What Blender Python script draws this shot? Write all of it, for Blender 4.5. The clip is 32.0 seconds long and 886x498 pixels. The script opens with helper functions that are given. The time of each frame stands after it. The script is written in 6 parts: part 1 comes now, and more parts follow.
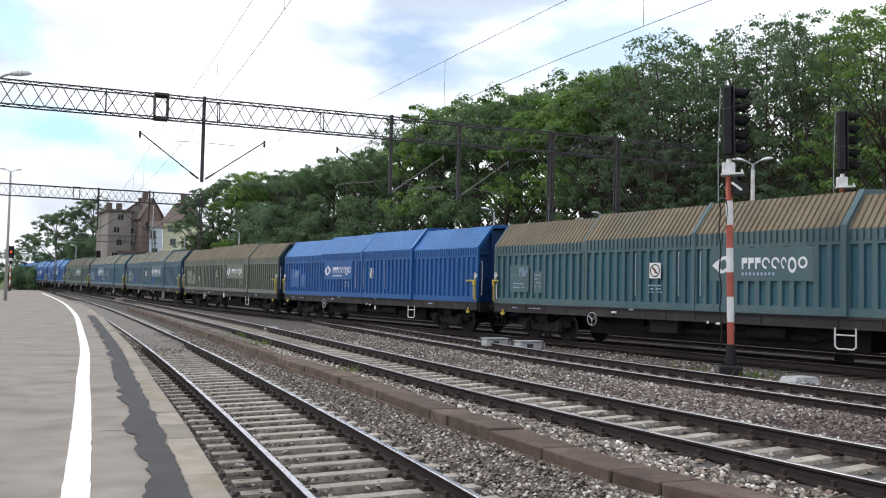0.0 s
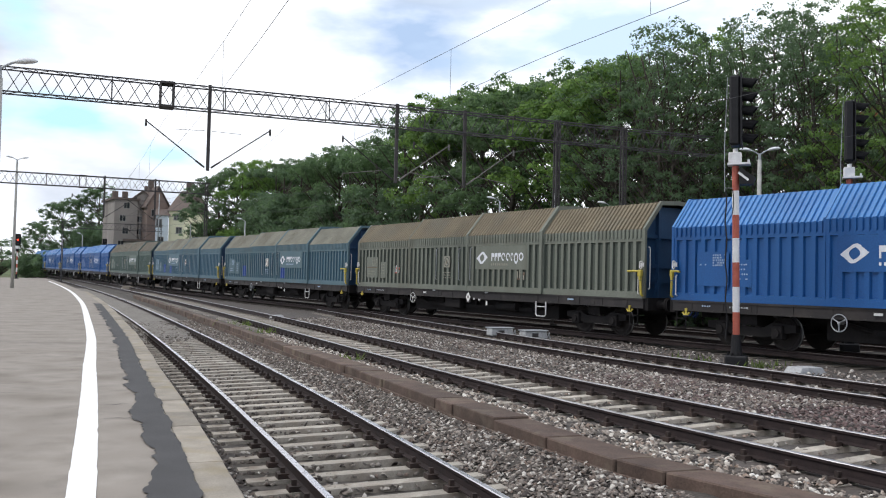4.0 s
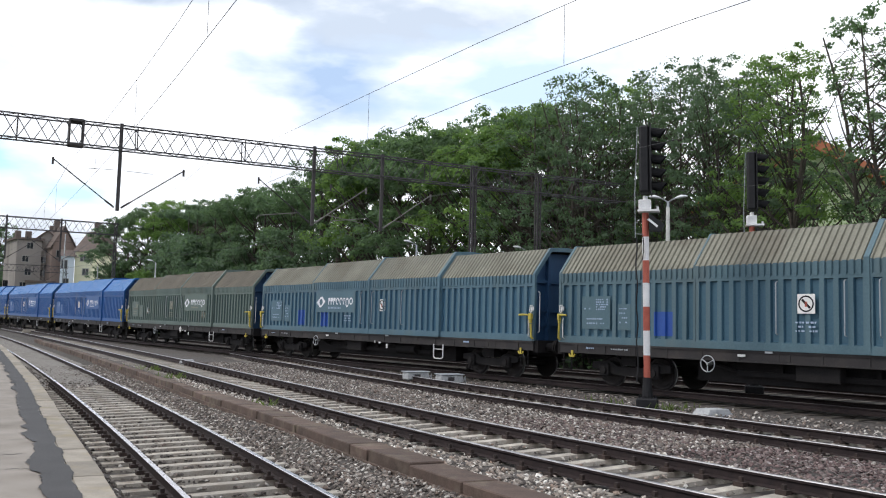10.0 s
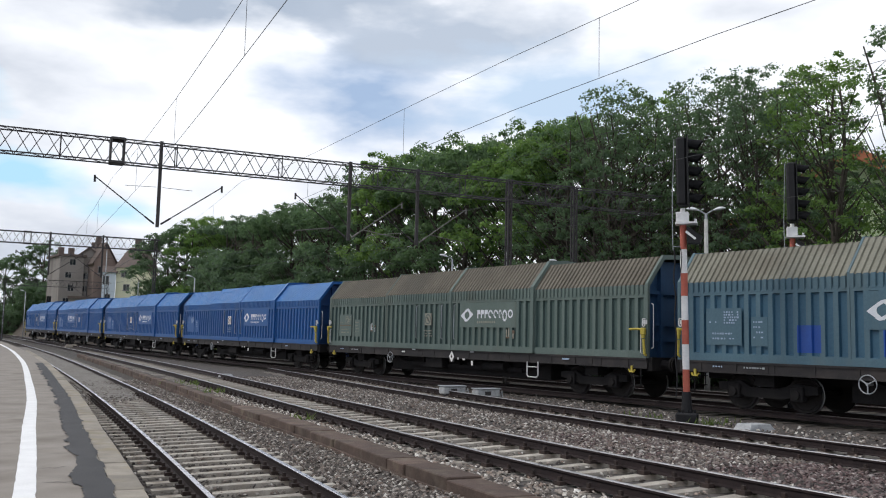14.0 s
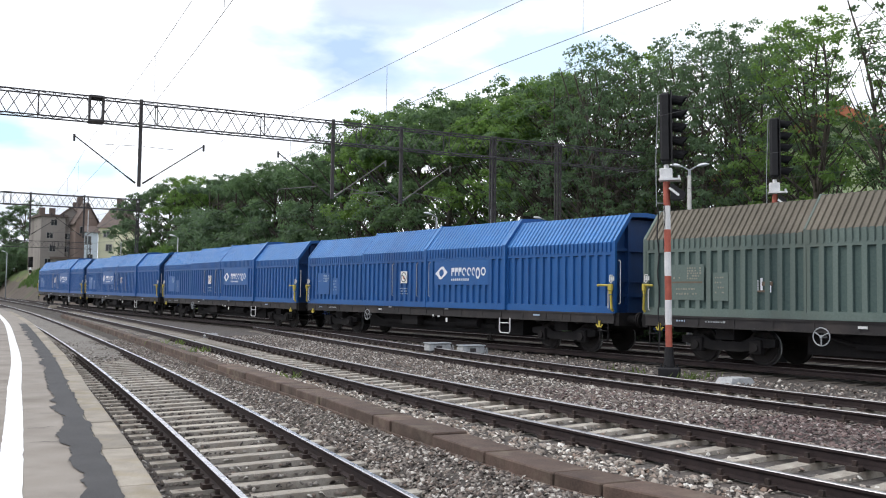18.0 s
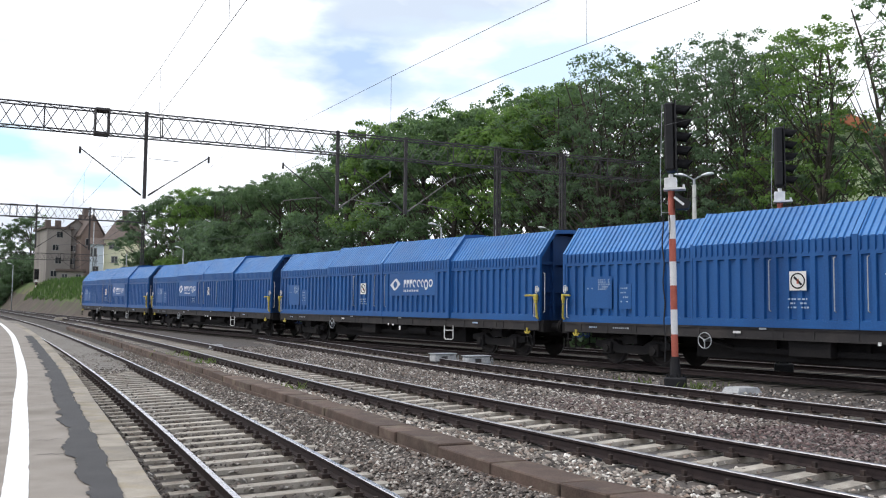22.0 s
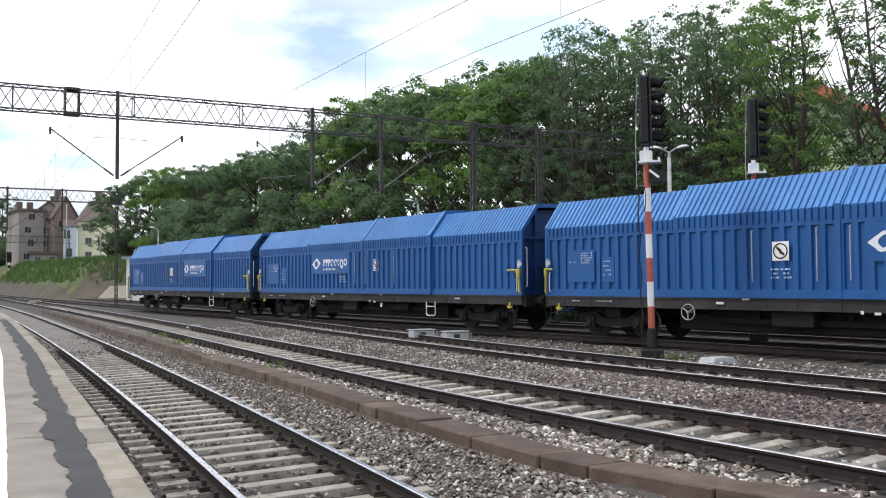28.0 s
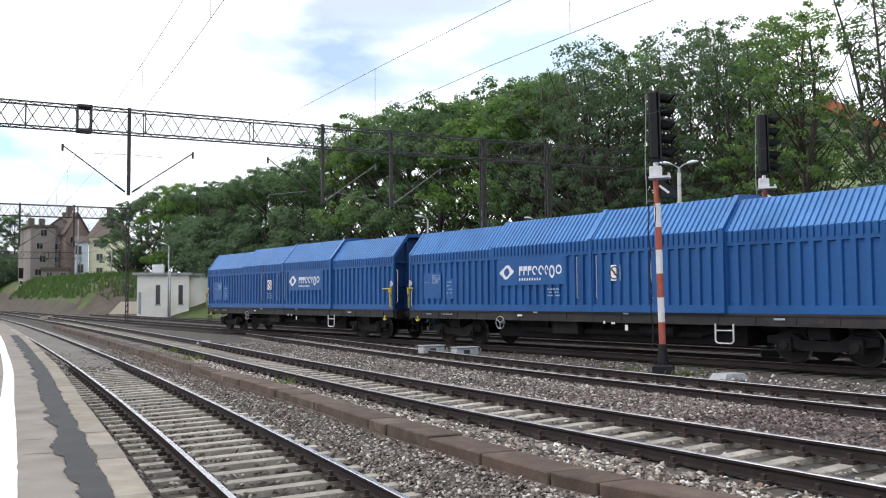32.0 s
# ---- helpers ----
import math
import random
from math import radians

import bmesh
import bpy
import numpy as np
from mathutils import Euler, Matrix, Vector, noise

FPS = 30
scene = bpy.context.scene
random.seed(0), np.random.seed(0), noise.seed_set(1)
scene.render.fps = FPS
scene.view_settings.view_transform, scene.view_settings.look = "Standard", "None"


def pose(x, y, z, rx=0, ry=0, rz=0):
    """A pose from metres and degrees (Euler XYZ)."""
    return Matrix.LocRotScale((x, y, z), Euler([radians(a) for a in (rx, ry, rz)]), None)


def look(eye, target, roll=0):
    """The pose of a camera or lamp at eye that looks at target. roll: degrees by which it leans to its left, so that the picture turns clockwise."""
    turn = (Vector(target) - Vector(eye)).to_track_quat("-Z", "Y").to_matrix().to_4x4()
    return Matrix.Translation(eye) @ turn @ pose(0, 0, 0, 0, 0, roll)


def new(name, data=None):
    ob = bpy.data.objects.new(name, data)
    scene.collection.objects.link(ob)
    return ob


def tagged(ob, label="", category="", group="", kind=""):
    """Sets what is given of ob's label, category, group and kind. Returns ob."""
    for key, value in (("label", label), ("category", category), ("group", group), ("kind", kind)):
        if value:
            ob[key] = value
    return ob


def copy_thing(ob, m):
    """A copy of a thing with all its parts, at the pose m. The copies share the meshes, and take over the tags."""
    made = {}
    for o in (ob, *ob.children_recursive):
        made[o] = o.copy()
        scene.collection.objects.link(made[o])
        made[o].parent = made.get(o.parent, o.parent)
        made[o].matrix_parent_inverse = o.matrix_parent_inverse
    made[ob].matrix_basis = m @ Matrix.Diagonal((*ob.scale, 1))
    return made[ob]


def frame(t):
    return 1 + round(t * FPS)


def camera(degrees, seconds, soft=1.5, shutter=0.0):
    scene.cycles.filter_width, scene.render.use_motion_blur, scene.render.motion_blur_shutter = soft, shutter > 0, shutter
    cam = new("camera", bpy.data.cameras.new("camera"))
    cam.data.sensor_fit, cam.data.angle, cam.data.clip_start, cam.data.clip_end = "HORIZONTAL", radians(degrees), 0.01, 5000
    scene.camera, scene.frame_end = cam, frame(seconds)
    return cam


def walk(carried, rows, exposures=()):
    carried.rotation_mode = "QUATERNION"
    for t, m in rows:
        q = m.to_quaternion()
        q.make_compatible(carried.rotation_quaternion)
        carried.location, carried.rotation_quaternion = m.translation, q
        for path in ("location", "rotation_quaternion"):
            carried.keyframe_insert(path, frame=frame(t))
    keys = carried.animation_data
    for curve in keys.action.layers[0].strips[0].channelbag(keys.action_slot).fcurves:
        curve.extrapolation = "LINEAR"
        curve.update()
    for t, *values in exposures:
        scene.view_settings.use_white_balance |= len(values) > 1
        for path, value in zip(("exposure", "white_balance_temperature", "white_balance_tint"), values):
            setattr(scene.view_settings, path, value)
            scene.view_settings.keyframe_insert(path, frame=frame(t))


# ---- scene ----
# Camera: held by hand on the platform, it turns but hardly moves.
EYE = 1.66
cam = camera(53.0, 32.0, soft=1.1)
walk(cam, [(t, pose(0, 0, EYE, 90 + pitch, roll, yaw)) for t, yaw, pitch, roll in (
    (0, 0.00, 2.65, -1.20), (0.5, -0.01, 2.48, -0.81), (1, -0.08, 2.07, -0.61), (1.5, -0.21, 2.00, -0.65), (2, -0.04, 2.00, -0.34), (2.5, -0.17, 2.00, -0.82),
    (4.5, 0.37, 1.88, -1.45), (5, -2.84, 1.12, -3.83), (5.5, -6.65, 1.11, -3.31), (6, -8.68, 2.18, -1.72), (6.5, -10.18, 3.14, -1.86), (7, -9.43, 3.45, -1.80),
    (7.5, -7.11, 3.82, -1.89), (8, -5.85, 4.21, -1.10), (8.5, -5.31, 4.61, -1.40), (9, -5.44, 4.81, -1.54), (9.5, -5.43, 4.88, -1.36), (10, -5.04, 4.88, -1.44),
    (10.5, -4.65, 4.90, -1.75), (11, -4.45, 4.89, -1.88), (11.5, -4.33, 4.70, -1.87), (12, -4.13, 4.72, -1.64), (12.5, -3.83, 5.12, -1.78), (13, -3.73, 5.63, -1.78),
    (13.5, -3.27, 5.81, -1.45), (14, -2.71, 5.73, -1.30), (14.5, -2.46, 5.16, -0.74), (15, -2.36, 4.30, -0.57), (15.5, -2.40, 3.21, -0.76), (17.5, -3.63, 2.90, -0.79),
    (18, -3.69, 3.03, -0.84), (18.5, -3.68, 2.94, -0.91), (19, -3.71, 2.91, -0.91), (19.5, -3.73, 2.81, -0.88), (20, -3.54, 2.91, -0.74), (20.5, -3.40, 3.09, -0.76),
    (21, -3.17, 3.22, -0.52), (21.5, -3.14, 3.46, -0.60), (22, -3.36, 3.70, -0.61), (22.5, -3.40, 3.78, -0.55), (23, -3.55, 3.67, -0.42), (23.5, -3.41, 3.69, -0.24),
    (24, -3.33, 3.69, -0.24), (24.5, -3.18, 3.59, -0.28), (25, -3.24, 3.34, -0.23), (25.5, -3.58, 3.03, -0.19), (26, -3.84, 2.60, 0.29), (26.5, -4.20, 2.23, 0.60),
    (28.5, -4.91, 2.16, 0.39), (29, -4.88, 2.17, 0.65), (29.5, -4.72, 2.12, 0.83), (30, -4.38, 2.30, 0.79), (30.5, -4.28, 2.60, 0.51), (31, -4.27, 2.78, 0.73),
    (31.5, -4.24, 3.04, 0.49), (32, -4.15, 3.18, 0.39))], exposures=[(0, 0.18), (4.5, 0.14), (5, 0.20), (5.6, 0.46), (6.5, 0.62), (7.1, 0.72), (8, 0.48), (9, 0.26), (10, 0.20), (13, 0.01), (14, -0.16), (15, -0.23), (16.2, 0.06), (17.5, 0.30), (19, 0.34), (22, 0.26), (26, 0.20), (28.5, 0.40), (31, 0.42), (32, 0.32)])

# How far the train has rolled, in metres, at each time.
ROLLED = (
    (0, 0.00), (0.5, 3.69), (1, 7.37), (1.5, 11.03), (2, 14.76), (2.5, 18.22), (4.5, 32.13), (5, 35.30),
    (5.5, 38.44), (6, 41.69), (6.5, 45.00), (7, 48.53), (7.5, 51.90), (8, 55.37), (8.5, 58.63), (9, 61.69),
    (9.5, 64.84), (10, 68.00), (10.5, 71.03), (11, 74.09), (11.5, 77.04), (12, 80.03), (12.5, 82.91), (13, 85.86),
    (13.5, 88.54), (14, 91.31), (14.5, 93.95), (15, 96.64), (15.5, 99.03), (17.5, 108.49), (18, 110.88), (18.5, 113.13),
    (19, 115.45), (19.5, 117.53), (20, 119.69), (20.5, 121.70), (21, 123.73), (21.5, 125.64), (22, 127.60), (22.5, 129.47),
    (23, 131.34), (23.5, 133.07), (24, 134.90), (24.5, 136.65), (25, 138.43), (25.5, 140.09), (26, 141.75), (26.5, 143.40),
    (28.5, 149.56), (29, 151.13), (29.5, 152.65), (30, 154.21), (30.5, 155.73), (31, 157.26), (31.5, 158.73), (32, 160.18))

# ---- light ----
world = bpy.data.worlds.new("sky")
scene.world = world
world.use_nodes = True
SUN_EL, SUN_AZ = 50.0, -88.0   # degrees; azimuth clockwise from the y axis


def build_sky():
    nt = world.node_tree
    nt.nodes.clear()
    N = nt.nodes.new
    L = nt.links.new
    out = N("ShaderNodeOutputWorld")
    bg_sky, bg_cloud, mix = N("ShaderNodeBackground"), N("ShaderNodeBackground"), N("ShaderNodeMixShader")
    sky = N("ShaderNodeTexSky")
    sky.sky_type = "NISHITA"
    sky.sun_disc = False
    sky.sun_elevation, sky.sun_rotation = radians(SUN_EL), radians(SUN_AZ)
    sky.air_density, sky.dust_density = 1.0, 1.5
    L(sky.outputs[0], bg_sky.inputs[0])
    bg_sky.inputs[1].default_value = 0.15
    co, mp = N("ShaderNodeTexCoord"), N("ShaderNodeMapping")
    mp.inputs["Scale"].default_value = (1.0, 1.0, 2.6)
    mp.inputs["Location"].default_value = (0.35, 0.1, 0.2)
    L(co.outputs["Generated"], mp.inputs[0])
    n1, n2 = N("ShaderNodeTexNoise"), N("ShaderNodeTexNoise")
    for n, sc, de in ((n1, 9.0, 5.0), (n2, 3.4, 6.0)):
        n.inputs["Scale"].default_value, n.inputs["Detail"].default_value = sc, de
        L(mp.outputs[0], n.inputs[0])

    def patch(centre, size, soft):
        """A ragged oval region of the sky round a direction."""
        m = N("ShaderNodeMapping")
        m.inputs["Scale"].default_value = [1 / s for s in size]
        m.inputs["Location"].default_value = [-c / s for c, s in zip(centre, size)]
        L(co.outputs["Generated"], m.inputs[0])
        ln = N("ShaderNodeVectorMath")
        ln.operation = "LENGTH"
        L(m.outputs[0], ln.inputs[0])
        ad = N("ShaderNodeMath")
        ad.operation = "MULTIPLY_ADD"
        L(n1.outputs[0], ad.inputs[0])
        ad.inputs[1].default_value = -2.2
        L(ln.outputs["Value"], ad.inputs[2])
        r = N("ShaderNodeMapRange")
        r.inputs["From Min"].default_value, r.inputs["From Max"].default_value = 0.05, 0.05 - soft
        L(ad.outputs[0], r.inputs[0])
        return r.outputs[0]

    shade = N("ShaderNodeValToRGB")
    shade.color_ramp.elements[0].position, shade.color_ramp.elements[0].color = 0.46, (0.96, 0.985, 1.04, 1)
    shade.color_ramp.elements[1].position, shade.color_ramp.elements[1].color = 0.68, (0.50, 0.55, 0.64, 1)
    L(n2.outputs[0], shade.inputs[0])
    col = shade.outputs[0]
    for centre, size, soft, tint in (
            ((-0.03, 0.963, 0.274), (0.135, 9.0, 0.070), 0.95, (0.36, 0.48, 0.68)), ((-0.17, 0.93, 0.366), (0.26, 9.0, 0.05), 0.7, (0.42, 0.49, 0.60)),
            ((0.05, 0.95, 0.328), (0.17, 9.0, 0.048), 0.8, (0.48, 0.55, 0.66)), ((0.17, 0.95, 0.270), (0.17, 9.0, 0.052), 0.9, (0.52, 0.66, 0.84)),
            ((-0.40, 0.905, 0.152), (0.07, 9.0, 0.028), 0.9, (0.44, 0.72, 0.92)), ((-0.425, 0.88, 0.24), (0.035, 9.0, 0.035), 0.9, (0.46, 0.74, 0.92)), ((-0.30, 0.94, 0.125), (0.05, 9.0, 0.014), 0.9, (0.52, 0.78, 0.94))):
        mx = N("ShaderNodeMixRGB")
        L(patch(centre, size, soft), mx.inputs[0])
        L(col, mx.inputs[1])
        mx.inputs[2].default_value = (*tint, 1)
        col = mx.outputs[0]
    L(col, bg_cloud.inputs[0])
    bg_cloud.inputs[1].default_value = 1.25
    hole = None
    for centre, size in (((0.3, 0.5, 0.8), (0.45, 0.45, 0.3)), ((-0.5, -0.5, 0.7), (0.5, 0.5, 0.4))):
        p = patch(centre, size, 0.9)
        if hole is None:
            hole = p
        else:
            ad = N("ShaderNodeMath")
            ad.operation = "MAXIMUM"
            L(p, ad.inputs[0])
            L(hole, ad.inputs[1])
            hole = ad.outputs[0]
    L(hole, mix.inputs[0])
    L(bg_cloud.outputs[0], mix.inputs[1])
    L(bg_sky.outputs[0], mix.inputs[2])
    L(mix.outputs[0], out.inputs[0])


build_sky()
sun = new("sun", bpy.data.lights.new("sun", "SUN"))
sun.data.energy, sun.data.angle, sun.data.color = 1.3, radians(12), (1.0, 0.95, 0.87)
_az, _el = radians(SUN_AZ), radians(SUN_EL)
sun.matrix_world = look((0, 0, 60), (-math.sin(_az) * math.cos(_el), -math.cos(_az) * math.cos(_el), 60 - math.sin(_el)))


# ---- materials ----
def mat(name, low, high, rough=0.8, metal=0.0, scale=4.0, fine=40.0, bump=0.2, per_object=0.0, stain=None, stain_scale=0.7,
        streak=False, island=0.0, spec=0.5):
    """A surface whose colour wanders from low to high by coarse and fine noise, with relief, stains and a tint of its own for each piece."""
    m = bpy.data.materials.new(name)
    m.use_nodes = True
    nt = m.node_tree
    N, L = nt.nodes.new, nt.links.new
    b = nt.nodes["Principled BSDF"]
    b.inputs["Metallic"].default_value = metal
    b.inputs["Specular IOR Level"].default_value = spec
    co = N("ShaderNodeTexCoord")
    src = co.outputs["Object"]
    if streak:
        mp = N("ShaderNodeMapping")
        mp.inputs["Scale"].default_value = (1.0, 1.0, 0.16)
        L(src, mp.inputs[0])
        src2 = mp.outputs[0]
    else:
        src2 = src
    a, c = N("ShaderNodeTexNoise"), N("ShaderNodeTexNoise")
    a.inputs["Scale"].default_value, a.inputs["Detail"].default_value = scale, 4
    c.inputs["Scale"].default_value, c.inputs["Detail"].default_value = fine, 3
    L(src2, a.inputs[0])
    L(src, c.inputs[0])
    mix = N("ShaderNodeMath")
    mix.operation = "MULTIPLY_ADD"
    mix.inputs[1].default_value = 0.4
    L(c.outputs[0], mix.inputs[0])
    half = N("ShaderNodeMath")
    half.operation = "MULTIPLY"
    half.inputs[1].default_value = 0.6
    L(a.outputs[0], half.inputs[0])
    L(half.outputs[0], mix.inputs[2])
    ramp = N("ShaderNodeValToRGB")
    ramp.color_ramp.elements[0].position, ramp.color_ramp.elements[0].color = 0.32, (*low, 1)
    ramp.color_ramp.elements[1].position, ramp.color_ramp.elements[1].color = 0.68, (*high, 1)
    L(mix.outputs[0], ramp.inputs[0])
    col = ramp.outputs[0]
    if stain:
        s = N("ShaderNodeTexNoise")
        s.inputs["Scale"].default_value, s.inputs["Detail"].default_value = stain_scale, 6
        L(src2, s.inputs[0])
        r = N("ShaderNodeMapRange")
        r.inputs["From Min"].default_value, r.inputs["From Max"].default_value = 0.5, 0.72
        r.inputs["To Max"].default_value = 0.75
        L(s.outputs[0], r.inputs[0])
        mx = N("ShaderNodeMixRGB")
        L(r.outputs[0], mx.inputs[0])
        L(col, mx.inputs[1])
        mx.inputs[2].default_value = (*stain, 1)
        col = mx.outputs[0]
    if per_object or island:
        if island:
            info = N("ShaderNodeNewGeometry").outputs["Random Per Island"]
        else:
            info = N("ShaderNodeObjectInfo").outputs["Random"]
        amount = per_object or island
        r = N("ShaderNodeMapRange")
        r.inputs["To Min"].default_value, r.inputs["To Max"].default_value = 1 - amount, 1 + amount
        L(info, r.inputs[0])
        hs = N("ShaderNodeHueSaturation")
        L(r.outputs[0], hs.inputs["Value"])
        L(col, hs.inputs["Color"])
        col = hs.outputs[0]
    L(col, b.inputs["Base Color"])
    rr = N("ShaderNodeMapRange")
    rr.inputs["To Min"].default_value, rr.inputs["To Max"].default_value = max(rough - 0.1, 0.02), min(rough + 0.1, 1)
    L(a.outputs[0], rr.inputs[0])
    L(rr.outputs[0], b.inputs["Roughness"])
    if bump:
        bp = N("ShaderNodeBump")
        bp.inputs["Strength"].default_value, bp.inputs["Distance"].default_value = bump, 0.02
        L(mix.outputs[0], bp.inputs["Height"])
        L(bp.outputs[0], b.inputs["Normal"])
    return m


def stone_mat(name, stops, gain=1.0):
    """Crushed stone: each stone takes one hue of a mixed heap, with grain on it."""
    m = bpy.data.materials.new(name)
    m.use_nodes = True
    nt = m.node_tree
    N, L = nt.nodes.new, nt.links.new
    b = nt.nodes["Principled BSDF"]
    b.inputs["Roughness"].default_value = 0.9
    b.inputs["Specular IOR Level"].default_value = 0.3
    ramp = N("ShaderNodeValToRGB")
    while len(ramp.color_ramp.elements) < len(stops):
        ramp.color_ramp.elements.new(0.5)
    for e, (at, col) in zip(ramp.color_ramp.elements, stops):
        e.position, e.color = at, (*[c * gain for c in col], 1)
    L(N("ShaderNodeNewGeometry").outputs["Random Per Island"], ramp.inputs[0])
    co, n = N("ShaderNodeTexCoord"), N("ShaderNodeTexNoise")
    n.inputs["Scale"].default_value, n.inputs["Detail"].default_value = 38, 4
    L(co.outputs["Object"], n.inputs[0])
    r = N("ShaderNodeMapRange")
    r.inputs["From Min"].default_value, r.inputs["From Max"].default_value = 0.3, 0.7
    r.inputs["To Min"].default_value, r.inputs["To Max"].default_value = 0.65, 1.3
    L(n.outputs[0], r.inputs[0])
    hs = N("ShaderNodeHueSaturation")
    L(r.outputs[0], hs.inputs["Value"])
    L(ramp.outputs[0], hs.inputs["Color"])
    L(hs.outputs[0], b.inputs["Base Color"])
    return m


GREYS = ((0.0, (0.040, 0.033, 0.031)), (0.25, (0.092, 0.080, 0.073)), (0.5, (0.158, 0.140, 0.125)), (0.68, (0.12, 0.09, 0.075)), (0.85, (0.245, 0.225, 0.203)), (1.0, (0.42, 0.40, 0.37)))
PALES = ((0.0, (0.052, 0.045, 0.042)), (0.3, (0.155, 0.135, 0.118)), (0.55, (0.31, 0.275, 0.242)), (0.72, (0.20, 0.148, 0.118)), (0.86, (0.43, 0.40, 0.36)), (1.0, (0.64, 0.62, 0.58)))
RUSTS = ((0.0, (0.045, 0.033, 0.033)), (0.3, (0.10, 0.07, 0.068)), (0.55, (0.15, 0.105, 0.10)), (0.75, (0.13, 0.115, 0.11)), (0.9, (0.21, 0.16, 0.15)), (1.0, (0.32, 0.29, 0.28)))
M = {}
M["ballast"] = mat("ballast_bed", (0.022, 0.019, 0.018), (0.13, 0.116, 0.107), 0.95, scale=9, fine=34, bump=1.0, stain=(0.08, 0.06, 0.05), stain_scale=0.35)
M["stone"] = stone_mat("ballast_stone", GREYS, 1.35)
M["stone_mid"] = stone_mat("grey_ballast_stone", GREYS, 1.35)
M["stone_dark"] = stone_mat("dark_ballast_stone", GREYS, 1.05)
M["stone_pale"] = stone_mat("pale_ballast_stone", PALES, 1.18)
M["stone_rust"] = stone_mat("rusty_ballast_stone", RUSTS, 1.1)
M["sleeper"] = mat("sleeper_concrete", (0.23, 0.207, 0.175), (0.47, 0.435, 0.38), 0.9, scale=5, fine=60, bump=0.35, per_object=0.2, stain=(0.14, 0.10, 0.068), stain_scale=2.2)
M["rail"] = mat("rail_side_rust", (0.014, 0.010, 0.011), (0.038, 0.026, 0.025), 0.75, scale=8, fine=70, bump=0.2, spec=0.25)
M["rail_top"] = mat("rail_running_surface", (0.36, 0.35, 0.36), (0.52, 0.51, 0.52), 0.36, metal=0.9, scale=3, fine=30, bump=0.02)
M["rail_bright"] = mat("worn_bright_running_surface", (0.56, 0.55, 0.57), (0.74, 0.73, 0.76), 0.27, metal=0.9, scale=3, fine=30, bump=0.02)
# Darker sleepers under and behind the train, to sink into the dark bed.
M["sleeper_dark"] = mat("darkened_sleeper", (0.05, 0.044, 0.038), (0.12, 0.105, 0.09), 0.9, scale=5, fine=60, bump=0.35, per_object=0.15)
M["clip"] = mat("rail_fastening_rust", (0.014, 0.010, 0.009), (0.05, 0.03, 0.024), 0.8, scale=9, fine=50, bump=0.1)
M["wall"] = mat("retaining_kerb_concrete", (0.048, 0.031, 0.024), (0.128, 0.086, 0.068), 0.92, scale=3, fine=45, bump=0.45, per_object=0.22, stain=(0.155, 0.125, 0.092), stain_scale=3.4)
M["asphalt"] = mat("platform_asphalt", (0.185, 0.164, 0.142), (0.315, 0.282, 0.248), 0.92, scale=2.6, fine=110, bump=0.12, stain=(0.135, 0.115, 0.095), stain_scale=1.3)
M["asphalt_dark"] = mat("dark_asphalt_patch", (0.034, 0.033, 0.035), (0.068, 0.067, 0.07), 0.9, scale=2, fine=90, bump=0.3)
M["slab"] = mat("platform_edge_slab", (0.19, 0.168, 0.14), (0.34, 0.305, 0.255), 0.9, scale=3.5, fine=80, bump=0.35, per_object=0.18, stain=(0.25, 0.205, 0.12), stain_scale=2.4)
M["line"] = mat("white_line_paint", (0.72, 0.72, 0.72), (0.86, 0.86, 0.86), 0.7, scale=3, fine=60, bump=0.15)
M["earth"] = mat("brown_bank_earth", (0.042, 0.033, 0.027), (0.11, 0.087, 0.07), 0.95, scale=0.6, fine=9, bump=0.6, stain=(0.06, 0.075, 0.03), stain_scale=0.2)
M["lid"] = mat("worn_pale_concrete", (0.24, 0.25, 0.26), (0.50, 0.51, 0.52), 0.85, scale=5, fine=30, bump=0.3)
M["grass"] = mat("grass_ground", (0.035, 0.055, 0.016), (0.10, 0.14, 0.04), 0.95, scale=0.5, fine=9, bump=0.6, stain=(0.17, 0.13, 0.08), stain_scale=0.12)
M["steel_dark"] = mat("weathered_mast_steel", (0.022, 0.020, 0.022), (0.06, 0.054, 0.055), 0.75, scale=5, fine=40, bump=0.1)
M["beam"] = mat("gantry_steel", (0.030, 0.028, 0.031), (0.075, 0.07, 0.074), 0.75, scale=5, fine=40, bump=0.1)
M["galv"] = mat("galvanised_grey_steel", (0.26, 0.28, 0.30), (0.42, 0.44, 0.46), 0.55, metal=0.3, scale=5, fine=40, bump=0.08)
M["wire"] = mat("wire_copper_dark", (0.05, 0.05, 0.052), (0.08, 0.08, 0.082), 0.6, metal=0.4, scale=4, fine=30, bump=0)
M["black"] = mat("signal_head_black", (0.006, 0.006, 0.008), (0.016, 0.016, 0.018), 0.6, scale=5, fine=40, bump=0.08, spec=0.3)
M["red"] = mat("mast_red_paint", (0.33, 0.07, 0.045), (0.46, 0.12, 0.08), 0.6, scale=6, fine=40, bump=0.1)
M["white"] = mat("mast_white_paint", (0.62, 0.62, 0.63), (0.80, 0.80, 0.80), 0.6, scale=6, fine=40, bump=0.08)
M["lens"] = mat("dark_signal_lens", (0.02, 0.02, 0.025), (0.04, 0.04, 0.045), 0.12, scale=5, fine=40, bump=0)
M["lamp_white"] = mat("lamp_head_pale", (0.60, 0.62, 0.64), (0.75, 0.77, 0.78), 0.5, scale=5, fine=30, bump=0.03)
M["concrete_post"] = mat("lamp_post_concrete", (0.30, 0.30, 0.29), (0.45, 0.45, 0.43), 0.9, scale=4, fine=50, bump=0.2)
